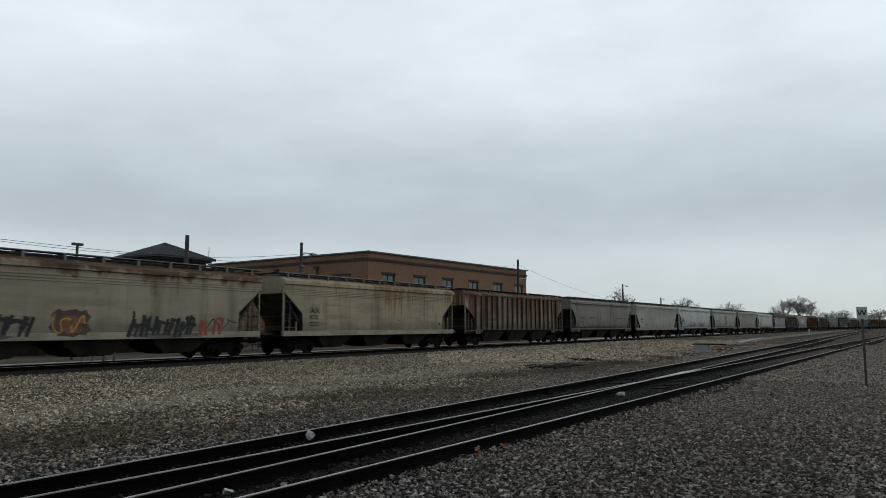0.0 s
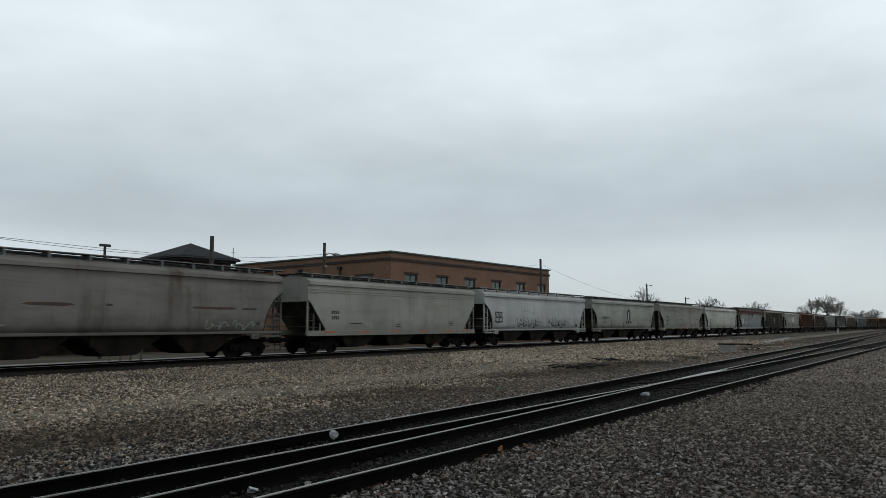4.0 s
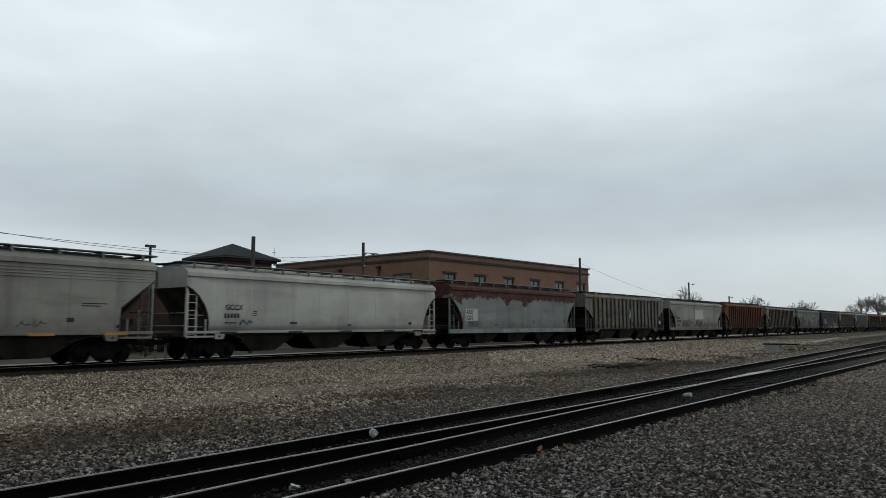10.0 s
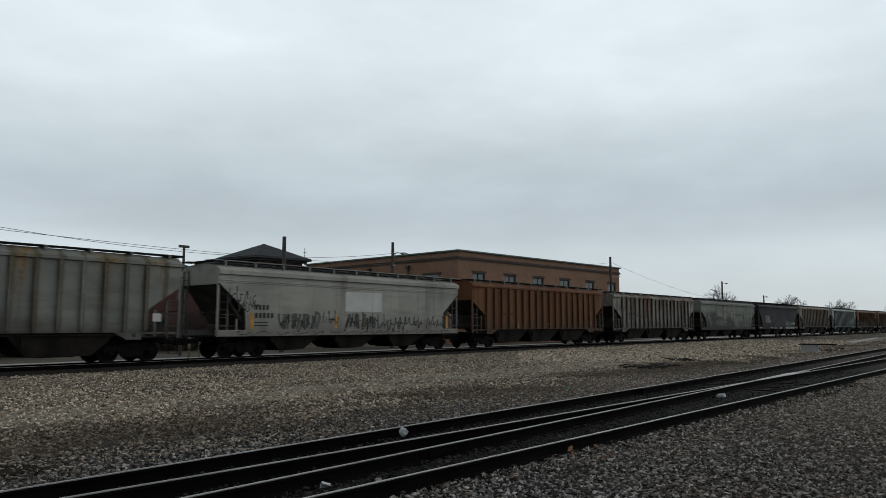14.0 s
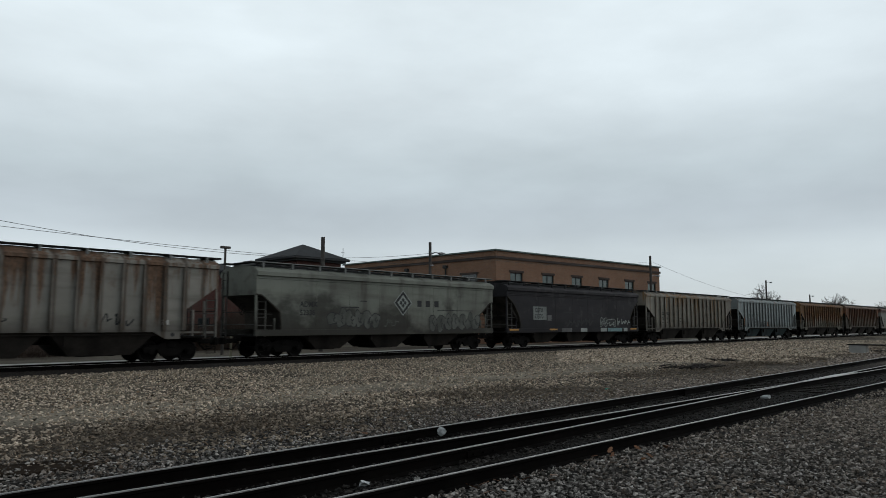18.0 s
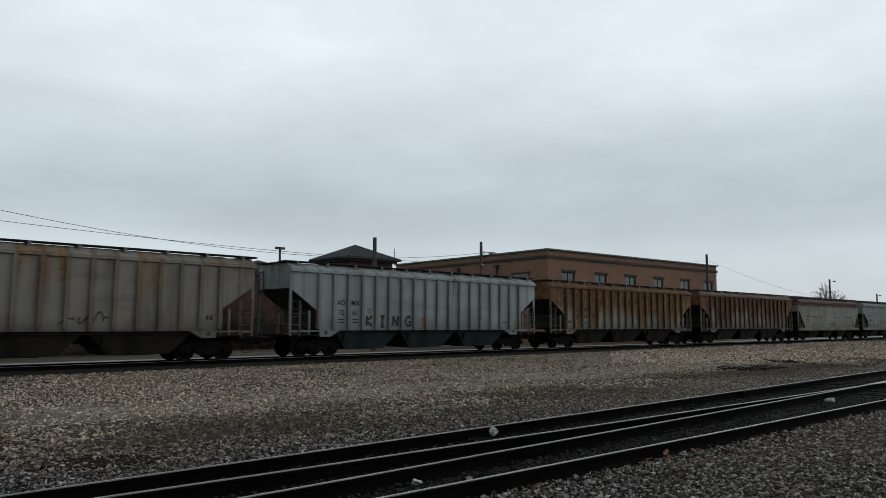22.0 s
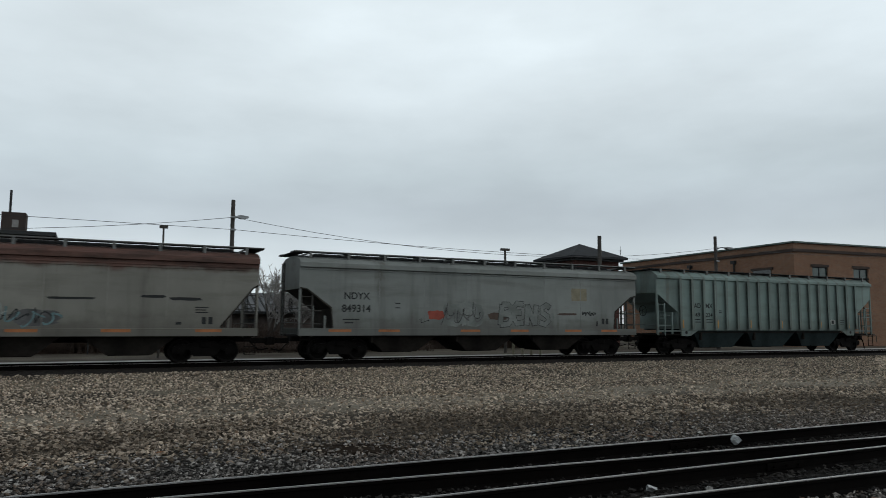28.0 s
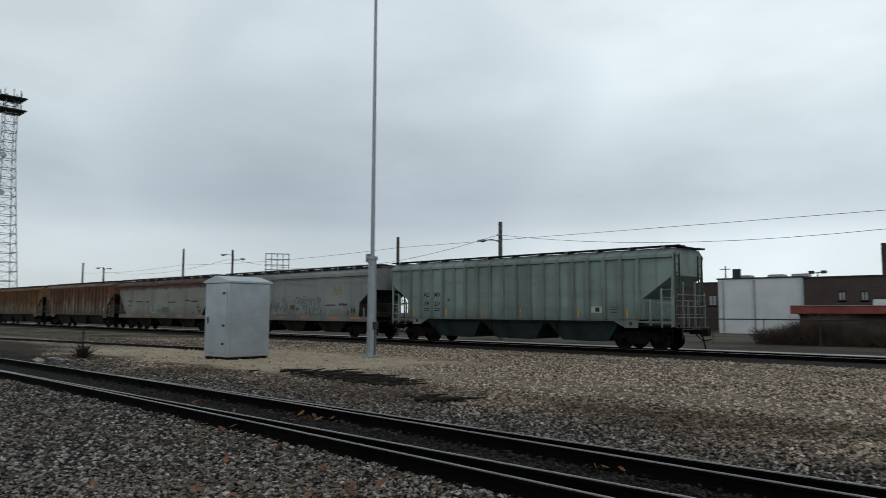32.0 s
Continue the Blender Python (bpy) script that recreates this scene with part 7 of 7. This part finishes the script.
for x in (5.0, 6.4, 9.0, 10.2):
    bm = nb()
    box(bm, x, x + 0.9, 1.0, 2.0, 2.5, 3.0, 0.05)
    part("roof_unit", bm, M_PAINTWHITE, red)
for x in (-6.6, -4.3):
    p = thing("globe_lamp_post", pose(x, 55.0, -0.12), "dark post lamp with a white globe", "lamp post", "globe lamps")
    bm = nb()
    bar(bm, (0, 0, 0), (0, 0, 2.35), 0.06, 8)
    box(bm, -0.2, 0.2, -0.2, 0.2, 2.3, 2.42, 0.03)
    part("post", bm, M_CORNICE, p)
    bm = nb()
    bmesh.ops.create_icosphere(bm, subdivisions=2, radius=0.27)
    bmesh.ops.translate(bm, verts=bm.verts, vec=(0, 0, 2.65))
    part("globe", bm, M_PLASTIC, p)
cab2 = thing("street_utility_box", pose(-6.9, 44.5, -0.12), "grey metal utility box on a concrete pad", "utility box")
bm = nb()
box(bm, -0.6, 0.6, -0.4, 0.4, 0.3, 1.75, 0.03)
part("box_body", bm, M_CABINET, cab2)
for x in (-0.45, 0.25):
    part("leg", box(nb(), x, x + 0.2, -0.3, 0.3, 0.0, 0.3), M_CONCRETE, cab2)

fence = thing("pipe_rail_fence", pose(-21.0, 43.4, -0.12), "long thin grey pipe rail fence on slim posts", "fence")
part("top_rail", bar(nb(), (0, 0, 1.5), (27, 0, 1.5), 0.035), M_CORNICE, fence)
for k in range(10):
    part("post", bar(nb(), (3.0 * k, 0, 0), (3.0 * k, 0, 1.5), 0.03), M_CORNICE, fence)

# ---- brush and bare trees ----


def tree_meshes(seed, height, spread, thick, levels=6):
    r = random.Random(seed)
    trunk, crown = nb(), nb()

    def grow(p, d, length, rad, lev):
        q = p + d * length
        bar(trunk if lev < 2 else crown, p, q, max(rad, thick), 5 if lev < 2 else 3, max(rad * 0.62, thick * 0.7))
        if lev >= levels:
            return
        for _ in range(2 if lev == 0 else r.choice((3, 3, 4) if lev < 4 else (2, 2, 3))):
            t = r.uniform(0.45, 1.0)
            axis = Vector((r.gauss(0, 1), r.gauss(0, 1), r.gauss(0, 0.95))).normalized()
            nd = (d + axis * spread * r.uniform(0.6, 1.2) + Vector((0, 0, 0.04))).normalized()
            grow(p.lerp(q, t), nd, length * r.uniform(0.6, 0.84), rad * 0.55, lev + 1)
        if lev < 3:
            grow(q, (d + Vector((r.gauss(0, 0.2), r.gauss(0, 0.2), 0.2))).normalized(), length * 0.75, rad * 0.6, lev + 1)

    grow(Vector((0, 0, 0)), Vector((r.uniform(-0.05, 0.05), 0, 1)), height * 0.2, height * 0.02, 0)
    return mesh_of("trunk", trunk, M_BARK), mesh_of("crown", crown, M_TWIG)


TREES = [tree_meshes(s, 8.0, 0.8, 0.012) for s in (3, 14, 25)]


def tree(x, y, height, spread, kind, turn):
    """A bare tree of that height and crown radius."""
    t = thing("bare_tree", pose(x, y, -0.2, 0, 0, turn), "leafless winter tree with fine twigs", "tree", "bare trees")
    a, b = TREES[kind]
    co = np.empty(len(b.vertices) * 3)
    b.vertices.foreach_get("co", co)
    co = co.reshape(-1, 3)
    up, out = (height + 0.2) / co[:, 2].max(), spread / np.percentile(np.hypot(co[:, 0], co[:, 1]), 98)
    m = Matrix.Diagonal((out, out, up, 1))
    child("trunk", a, t, at=m)
    child("crown", b, t, at=m)


def at_az(az, d):
    return d * math.cos(radians(az)), d * math.sin(radians(az))


rt = random.Random(77)
for az, d, hh, w in ((18.1, 135, 8.8, 3.6), (13.3, 190, 9.0, 4.0), (10.2, 230, 8.9, 4.5), (6.3, 330, 13.2, 6.0), (5.5, 335, 14.4, 7.0), (4.7, 345, 12.0, 5.5), (7.2, 300, 7.6, 4.5), (2.6, 490, 11.5, 7.5), (1.6, 480, 10.5, 7.5), (0.6, 500, 12.0, 8.0), (-0.4, 490, 11.5, 7.5), (-1.4, 510, 13, 8.0), (-2.6, 490, 12, 7.5), (3.6, 500, 10.5, 7.0), (-3.6, 500, 12, 8), (-5.0, 490, 12, 8),
                    (77.4, 46.4, 5.3, 2.3), (75.0, 46.8, 4.4, 1.7), (90.6, 80, 7.3, 2.3), (89.2, 84, 5.4, 2.2), (87.2, 86, 4.2, 2.2), (85.4, 84, 5.0, 2.2), (92.4, 90, 4.8, 2.0), (83.9, 90, 4.4, 2.4), (86.3, 95, 4.2, 2.6), (112.9, 96, 4.6, 1.8), (144, 150, 7, 4.0), (152, 190, 7, 4.0)):
    tree(*at_az(az, d), hh, w, rt.randrange(3), rt.uniform(0, 360))


def brush(name, x0, x1, y0, y1, height, count, seed, label):
    r = random.Random(seed)
    bm = nb()
    for _ in range(count):
        p = Vector((r.uniform(x0, x1), r.uniform(y0, y1), -0.15))
        h = height * r.uniform(0.55, 1.0) * (0.8 + 0.25 * math.sin(p.x * 0.9))
        q = p + Vector((r.gauss(0, 0.25), r.gauss(0, 0.2), h * 0.6))
        bar(bm, p, q, 0.018, 3, 0.012)
        for _ in range(3):
            bar(bm, p.lerp(q, r.uniform(0.4, 1.0)), q + Vector((r.gauss(0, 0.35), r.gauss(0, 0.25), h * r.uniform(0.1, 0.42))), 0.012, 3, 0.006)
    return solid(name, bm, M_BRUSH, label, "hedge", kind="stuff")


brush("leafless_hedge", -16.0, 21.0, 44.4, 47.2, 1.95, 8200, 5, "dense brown leafless hedge along the street")
brush("far_thicket", -6.0, 12.0, 76.0, 84.0, 4.2, 2600, 8, "hazy leafless thicket behind the hedge")
brush("roadside_thicket", 21.0, 33.5, 45.0, 47.2, 3.0, 5200, 9, "brown leafless thicket beyond the street")
brush("track_weeds", 6.0, 20.0, 42.0, 44.5, 1.1, 1100, 6, "brown weeds and brush beyond the tracks")
FAR = random.Random(31)
bm = nb()
for k in range(900):
    az, d = FAR.uniform(-9, 9), FAR.uniform(470, 640)
    x, y = at_az(az, d)
    h = FAR.uniform(3.0, 9.0) * (0.8 + 0.3 * math.sin(az * 2.2))
    bar(bm, (x, y, -0.3), (x + FAR.gauss(0, 0.8), y + FAR.gauss(0, 0.8), h), 0.3, 3, 0.08)
    bar(bm, (x, y, h * 0.5), (x + FAR.gauss(0, 1.8), y + FAR.gauss(0, 1.8), h * 1.05), 0.16, 3, 0.05)
solid("distant_woods", bm, M_TWIG, "hazy leafless treeline at the far end of the yard", "woods", kind="stuff")

# ---- far left: lattice tower and roof sign frame ----
tower = thing("lattice_radio_tower", pose(*at_az(164.75, 200), -0.2), "tall grey lattice radio tower with antenna platforms", "radio tower")
TH, WB, WT = 54.0, 6.4, 2.6


def leg_at(k, z):
    w = (WB + (WT - WB) * min(1.0, z / 40.0)) / 2
    return Vector(((-w, -w), (w, -w), (w, w), (-w, w))[k % 4] + (z,))


for k in range(4):
    bm = nb()
    for z in range(0, 54, 6):
        bar(bm, leg_at(k, z), leg_at(k, z + 6), 0.11, 5)
    part("tower_leg", bm, M_STEELPOLE, tower)
for k in range(4):
    bm = nb()
    for i in range(24):
        z = i * 2.25
        bar(bm, leg_at(k, z), leg_at(k + 1, z), 0.1, 4)
        bar(bm, leg_at(k + i % 2, z), leg_at(k + 1 - i % 2, z + 2.25), 0.05, 4)
    part("lattice_bracing", bm, M_STEELPOLE, tower)
for z in (53.0, 50.0):
    bm = nb()
    box(bm, -2.9, 2.9, -2.9, 2.9, z, z + 0.3, 0.05)
    for k in range(8):
        u = k * math.tau / 8
        bar(bm, (2.4 * math.cos(u), 2.4 * math.sin(u), z), (2.4 * math.cos(u), 2.4 * math.sin(u), z + 2.2), 0.09, 5)
    part("antenna_platform", bm, M_CORNICE, tower)
bm = nb()
for z, s in ((39, 1), (34, -1), (30, 1)):
    bar(bm, (s * 1.2, -1.2, z), (s * 1.9, -1.5, z), 0.7, 10)
part("dish_antenna", bm, M_LAMPGREY, tower)
bx, by = at_az(146.1, 92)
frame_sign = thing("roof_sign_frame", pose(bx, by, 0, 0, 0, 56), "bare steel sign frame on a roof, seen from behind", "sign")
for x in (-1.4, -0.7, 0.0, 0.7, 1.4):
    bm = nb()
    bar(bm, (x, 0, 0), (x, 0, 9.0), 0.06, 5)
    part("upright", bm, M_STEELPOLE, frame_sign)
for z in (6.9, 7.5, 8.2, 8.9):
    bm = nb()
    box(bm, -1.5, 1.5, -0.05, 0.05, z, z + 0.12)
    part("crossbar", bm, M_STEELPOLE, frame_sign)

# ---- equipment beside the yard track ----
cab = thing("signal_cabinet", pose(-23.85, 14.35, 0.0, 0, 0, 2), "brushed aluminium signal cabinet on a sandy pad", "equipment cabinet")
bm = nb()
box(bm, -0.76, 0.76, -0.88, 0.88, 0.06, 2.72, 0.02)
part("cabinet_body", bm, M_CABINET, cab)
bm = nb()
prism_roof = [(-0.82, 2.724), (0.82, 2.724), (0.82, 2.79), (0.0, 2.99), (-0.82, 2.79)]
prism(bm, prism_roof, -0.95, 0.95)
part("cabinet_roof", bm, M_CABINET, cab)
for x0 in (-0.7,):
    bm = nb()
    box(bm, x0, x0 + 1.4, -0.905, -0.884, 0.2, 2.58, 0.008)
    d = part("door", bm, M_CABINET, cab)
    bm = nb()
    bar(bm, (x0 + 0.2, -0.93, 1.25), (x0 + 0.2, -0.93, 1.5), 0.02)
    part("handle", bm, M_CORNICE, d, "dark door handle")
bm = nb()
box(bm, 0.764, 0.78, -0.8, 0.8, 0.2, 2.58, 0.006)
part("side_panel", bm, M_CABINET, cab)
for z in (1.15, 2.3, 0.5):
    bm = nb()
    box(bm, 0.45, 0.57, -0.93, -0.906, z, z + 0.08)
    part("latch", bm, M_CORNICE, cab)
bm = nb()
box(bm, -0.72, 0.72, -0.84, 0.84, -0.1, 0.06, 0.01)
part("plinth", bm, M_UNDER, cab)

mast = thing("radio_mast", pose(-21.85, 19.2, -0.09), "tall galvanised tubular mast with a thick base and whip antennas", "mast")
bm = nb()
bar(bm, (0, 0, 0.05), (0, 0, 3.95), 0.19, 16, 0.17)
part("base_tube", bm, M_STEELPOLE, mast)
bm = nb()
bar(bm, (0, 0, 0.0), (0, 0, 0.06), 0.36, 14)
for k in range(6):
    u = k * math.tau / 6
    bar(bm, (0.29 * math.cos(u), 0.29 * math.sin(u), 0.05), (0.29 * math.cos(u), 0.29 * math.sin(u), 0.16), 0.025)
part("flange", bm, M_STEELPOLE, mast)
bm = nb()
bar(bm, (0, 0, 3.9), (0, 0, 4.02), 0.22, 14)
box(bm, -0.3, -0.18, -0.12, 0.12, 3.8, 4.15, 0.02)
part("collar", bm, M_STEELPOLE, mast)
bm = nb()
bar(bm, (0, 0, 4.0), (0, 0, 15.0), 0.085, 10, 0.06)
part("upper_tube", bm, M_STEELPOLE, mast)
bm = nb()
bar(bm, (0, 0, 15.0), (0, 0, 16.4), 0.03, 6)
bar(bm, (0.0, 0, 14.6), (0.22, 0, 15.1), 0.02)
bar(bm, (0.22, 0, 15.1), (0.22, 0, 15.9), 0.02)
bar(bm, (0.0, 0, 15.2), (-0.25, 0, 15.2), 0.03)
part("whip_antenna", bm, M_STEELPOLE, mast)
bm = nb()
box(bm, 0.16, 0.3, -0.1, 0.1, 1.1, 1.4, 0.01)
bar(bm, (0.2, 0, 0.1), (0.2, 0, 1.1), 0.025)
part("junction_box", bm, M_CORNICE, mast)

sign = thing("whistle_post", pose(23.1, 0.64, -0.05, 0, 0, 0), "thin steel post with a white square plate lettered W", "sign")
bm = nb()
box(bm, -0.02, 0.02, -0.03, 0.03, 0, 2.05)
part("post", bm, M_POLE, sign)
bm = nb()
box(bm, -0.05, -0.035, -0.13, 0.13, 1.9, 2.24, 0.004)
plate = part("plate", bm, M_PLASTIC, sign, "white square plate")
me = text_mesh("W", 0.22, M_BLACK)
child("letter", me, plate, "black letter W", Matrix.Translation((-0.057, 0.115, 2.0)) @ pose(0, 0, 0, 90, 0, -90))

jbox = thing("trackside_junction_box", pose(48.8, 10.5, 0.0), "low grey concrete trackside box under a dark plank", "trackside box")
bm = nb()
box(bm, -0.35, 0.35, -0.5, 0.4, -0.05, 0.46, 0.02)
part("box_body", bm, M_CONCRETE, jbox)
bm = nb()
box(bm, -0.4, 0.4, -1.5, 0.5, 0.464, 0.53, 0.01)
part("lid", bm, M_TIE, jbox, "dark plank laid over the box")
mk = nb()
box(mk, -0.1, 0.1, -0.1, 0.1, -0.05, 1.05, 0.02)
solid("track_marker", mk, M_PLASTIC, "short white trackside marker post", "marker", at=pose(157.9, 13.5, 0))
for az in (58.3, 57.6, 56.9, 56.2):
    x, y = at_az(az, 42)
    bm = nb()
    bar(bm, (0, 0, 0), (0, 0, 1.2), 0.07, 10)
    bar(bm, (0, 0, 1.2), (0, 0, 1.25), 0.07, 10, 0.03)
    solid("bollard", bm, M_BOLLARD, "faded pale yellow steel bollard", "bollard", "bollards", at=pose(x, y, -0.12))

# ---- litter, leaves and debris ----


def crumple(name, x, y, z, size, mat, label, seed, flat=0.6):
    bm = nb()
    bmesh.ops.create_icosphere(bm, subdivisions=3, radius=1)
    r = random.Random(seed)
    folds = [(Vector((r.gauss(0, 1), r.gauss(0, 1), r.gauss(0, 1))).normalized(), r.uniform(0.35, 0.75)) for _ in range(16)]
    for v in bm.verts:
        # creased sheets: press flats into the ball, then dent it
        for d, reach in folds:
            over = v.co.dot(d) - reach
            if over > 0:
                v.co -= d * over * 1.25
        v.co *= r.uniform(0.9, 1.06)
        v.co = Vector((v.co.x * size[0], v.co.y * size[1], v.co.z * size[2])) * 1.15
    return solid(name, bm, mat, label, "litter", at=pose(x, y, z, 0, 0, seed * 37))


def bottle(x, y, z, turn, label):
    t = thing("plastic_bottle", pose(x, y, z, 0, 8, turn), label, "bottle")
    bm = nb()
    bar(bm, (-0.1, 0, 0), (0.05, 0, 0), 0.046, 10)
    bar(bm, (0.05, 0, 0), (0.1, 0, 0), 0.046, 10, 0.02)
    part("body", bm, M_PLASTIC, t)
    bm = nb()
    bar(bm, (0.1, 0, 0), (0.122, 0, 0), 0.021, 8)
    part("cap", bm, M_WHITE, t)


crumple("crumpled_cup", 7.95, 7.18, 0.12, (0.1, 0.05, 0.075), M_PLASTIC, "crushed white plastic cup against the rail", 3)
crumple("crumpled_bag", 5.0, 5.55, 0.08, (0.09, 0.07, 0.055), M_PLASTIC, "crumpled white plastic bag beside the rail", 4)
crumple("crumpled_paper", 5.6, 5.42, 0.05, (0.16, 0.06, 0.04), M_CONCRETE, "grey crumpled paper beside the rail", 6)
bottle(16.9, 5.52, 0.07, 70, "white plastic bottle lying in the ballast")
bottle(33.5, 2.6, 0.06, 20, "white plastic bottle lying in the ballast")
crumple("crushed_can", 16.6, 9.3, 0.04, (0.08, 0.05, 0.04), M_TEAL, "crushed green can on the gravel", 8)
for i, (x, y, s) in enumerate(((-26.4, 8.5, 0.28), (-25.9, 8.9, 0.16), (-27.1, 9.2, 0.2), (-8.1, 20.5, 0.09))):
    crumple("white_rubble", x, y, 0.05, (s, s * 0.8, s * 0.5), M_PLASTIC if i == 3 else M_CONCRETE, "pale lump of broken concrete on the ground", 20 + i)
bm = nb()
pr = random.Random(3)
prism_z(bm, [(3.2 + 0.62 * math.cos(u) * pr.uniform(0.85, 1.1) + 0.1 * math.sin(u), 9.12 + 0.34 * math.sin(u) * pr.uniform(0.8, 1.1) - 0.25 * math.cos(u)) for u in np.linspace(0, math.tau, 25)[:-1]], -0.02, 0.038)
solid("puddle", bm, M_PUDDLE, "dark wet silt patch in the gravel", "puddle", kind="structure")


def sticks(x, y, n, spread, seed, label):
    r = random.Random(seed)
    bm = nb()
    for _ in range(n):
        a = Vector((r.gauss(0, spread), r.gauss(0, spread * 0.45), r.uniform(0.02, 0.08)))
        u = r.gauss(0.0, 0.5)
        l = r.uniform(0.2, 0.9)
        bar(bm, a, a + Vector((l * math.cos(u), l * math.sin(u), r.uniform(-0.02, 0.08))), r.uniform(0.02, 0.05), 5, 0.012)
    return solid("wood_debris", bm, M_MUDWOOD, label, "debris", "dead wood", at=pose(x, y, 0.0))


M_MUDWOOD = plain("wet_dead_wood", (0.016, 0.012, 0.0095), 0.95, var=0.4, scale=5.0)
sticks(-15.2, 11.9, 90, 0.8, 1, "heap of dark broken branches on the sandy ground")
sticks(-13.4, 11.6, 60, 0.55, 2, "heap of dark broken branches on the sandy ground")
sticks(-9.5, 9.9, 26, 0.35, 3, "clump of dark dead weeds on the gravel")
sticks(27.2, 11.5, 40, 0.9, 4, "dark scraps of wood lying on the gravel")
sticks(33.5, 12.6, 24, 0.8, 5, "dark scraps of wood lying on the gravel")
sticks(52.5, 10.2, 18, 0.9, 6, "dark scraps of wood lying on the gravel")
bm = nb()
box(bm, -7.5, 22.0, -0.2, 0.2, -0.02, 0.12, 0.02)
solid("concrete_beam", bm, M_CONCRETE, "long pale concrete beam lying on the ground", "beam", at=pose(81, 13.0, 0, 0, 0, 4))
bm = nb()
box(bm, -9.6, 9.6, -0.08, 0.08, -0.12, 0.07, 0.02)
solid("old_timber", bm, M_TIE, "old dark timber lying along the sandy lane", "timber", at=pose(-39.8, 15.1, 0, 0, 0, 8.6))
wd = random.Random(9)
bm = nb()
for _ in range(120):
    u = wd.uniform(0, math.tau)
    bar(bm, (0, 0, 0), (0.5 * math.cos(u) * wd.random(), 0.5 * math.sin(u) * wd.random(), wd.uniform(0.1, 0.5)), 0.018, 3, 0.008)
bar(bm, (0, 0, 0), (-0.05, 0, 1.15), 0.03, 5)
solid("weed_clump", bm, M_MUDWOOD, "dark dead weed clump with one tall stalk", "weed", at=pose(-27.0, 10.1, 0))


def leaf_litter():
    r = random.Random(21)
    bm = nb()
    spots = [(-4.0, 6.75, 0.2, 5), (-2.0, 4.6, 0.6, 30), (-5.5, 4.4, 0.8, 26), (-8.5, 5.0, 0.7, 16), (5.9, 4.6, 0.5, 12), (-9.0, 6.9, 0.4, 8), (8.5, 4.4, 0.5, 8), (-6.0, 3.2, 1.2, 14), (-3.0, 9.5, 2.5, 16), (-11.0, 6.6, 1.0, 14), (3.5, 9.6, 3.0, 10)]
    for x, y, s, n in spots:
        for _ in range(n):
            c = Vector((x + r.gauss(0, s), y + r.gauss(0, s * 0.4), r.uniform(0.04, 0.08)))
            a, b = r.uniform(0, math.tau), r.uniform(0.04, 0.08)
            t = Vector((math.cos(a), math.sin(a), r.uniform(-0.5, 0.7))).normalized()
            u = t.cross(Vector((r.gauss(0, 0.4), r.gauss(0, 0.4), 1))).normalized()
            lobes = [(-1, 0), (-0.5, 0.35), (-0.3, 0.2), (0.1, 0.5), (0.25, 0.25), (0.7, 0.35), (1, 0), (0.7, -0.35), (0.25, -0.25), (0.1, -0.5), (-0.3, -0.2), (-0.5, -0.35)]
            bm.faces.new([bm.verts.new(c + t * b * p + u * b * q) for p, q in lobes])
    solid("fallen_leaves", bm, M_LEAF, "scattered brown dead oak leaves on the ballast", "leaves", kind="stuff")


leaf_litter()

motions()
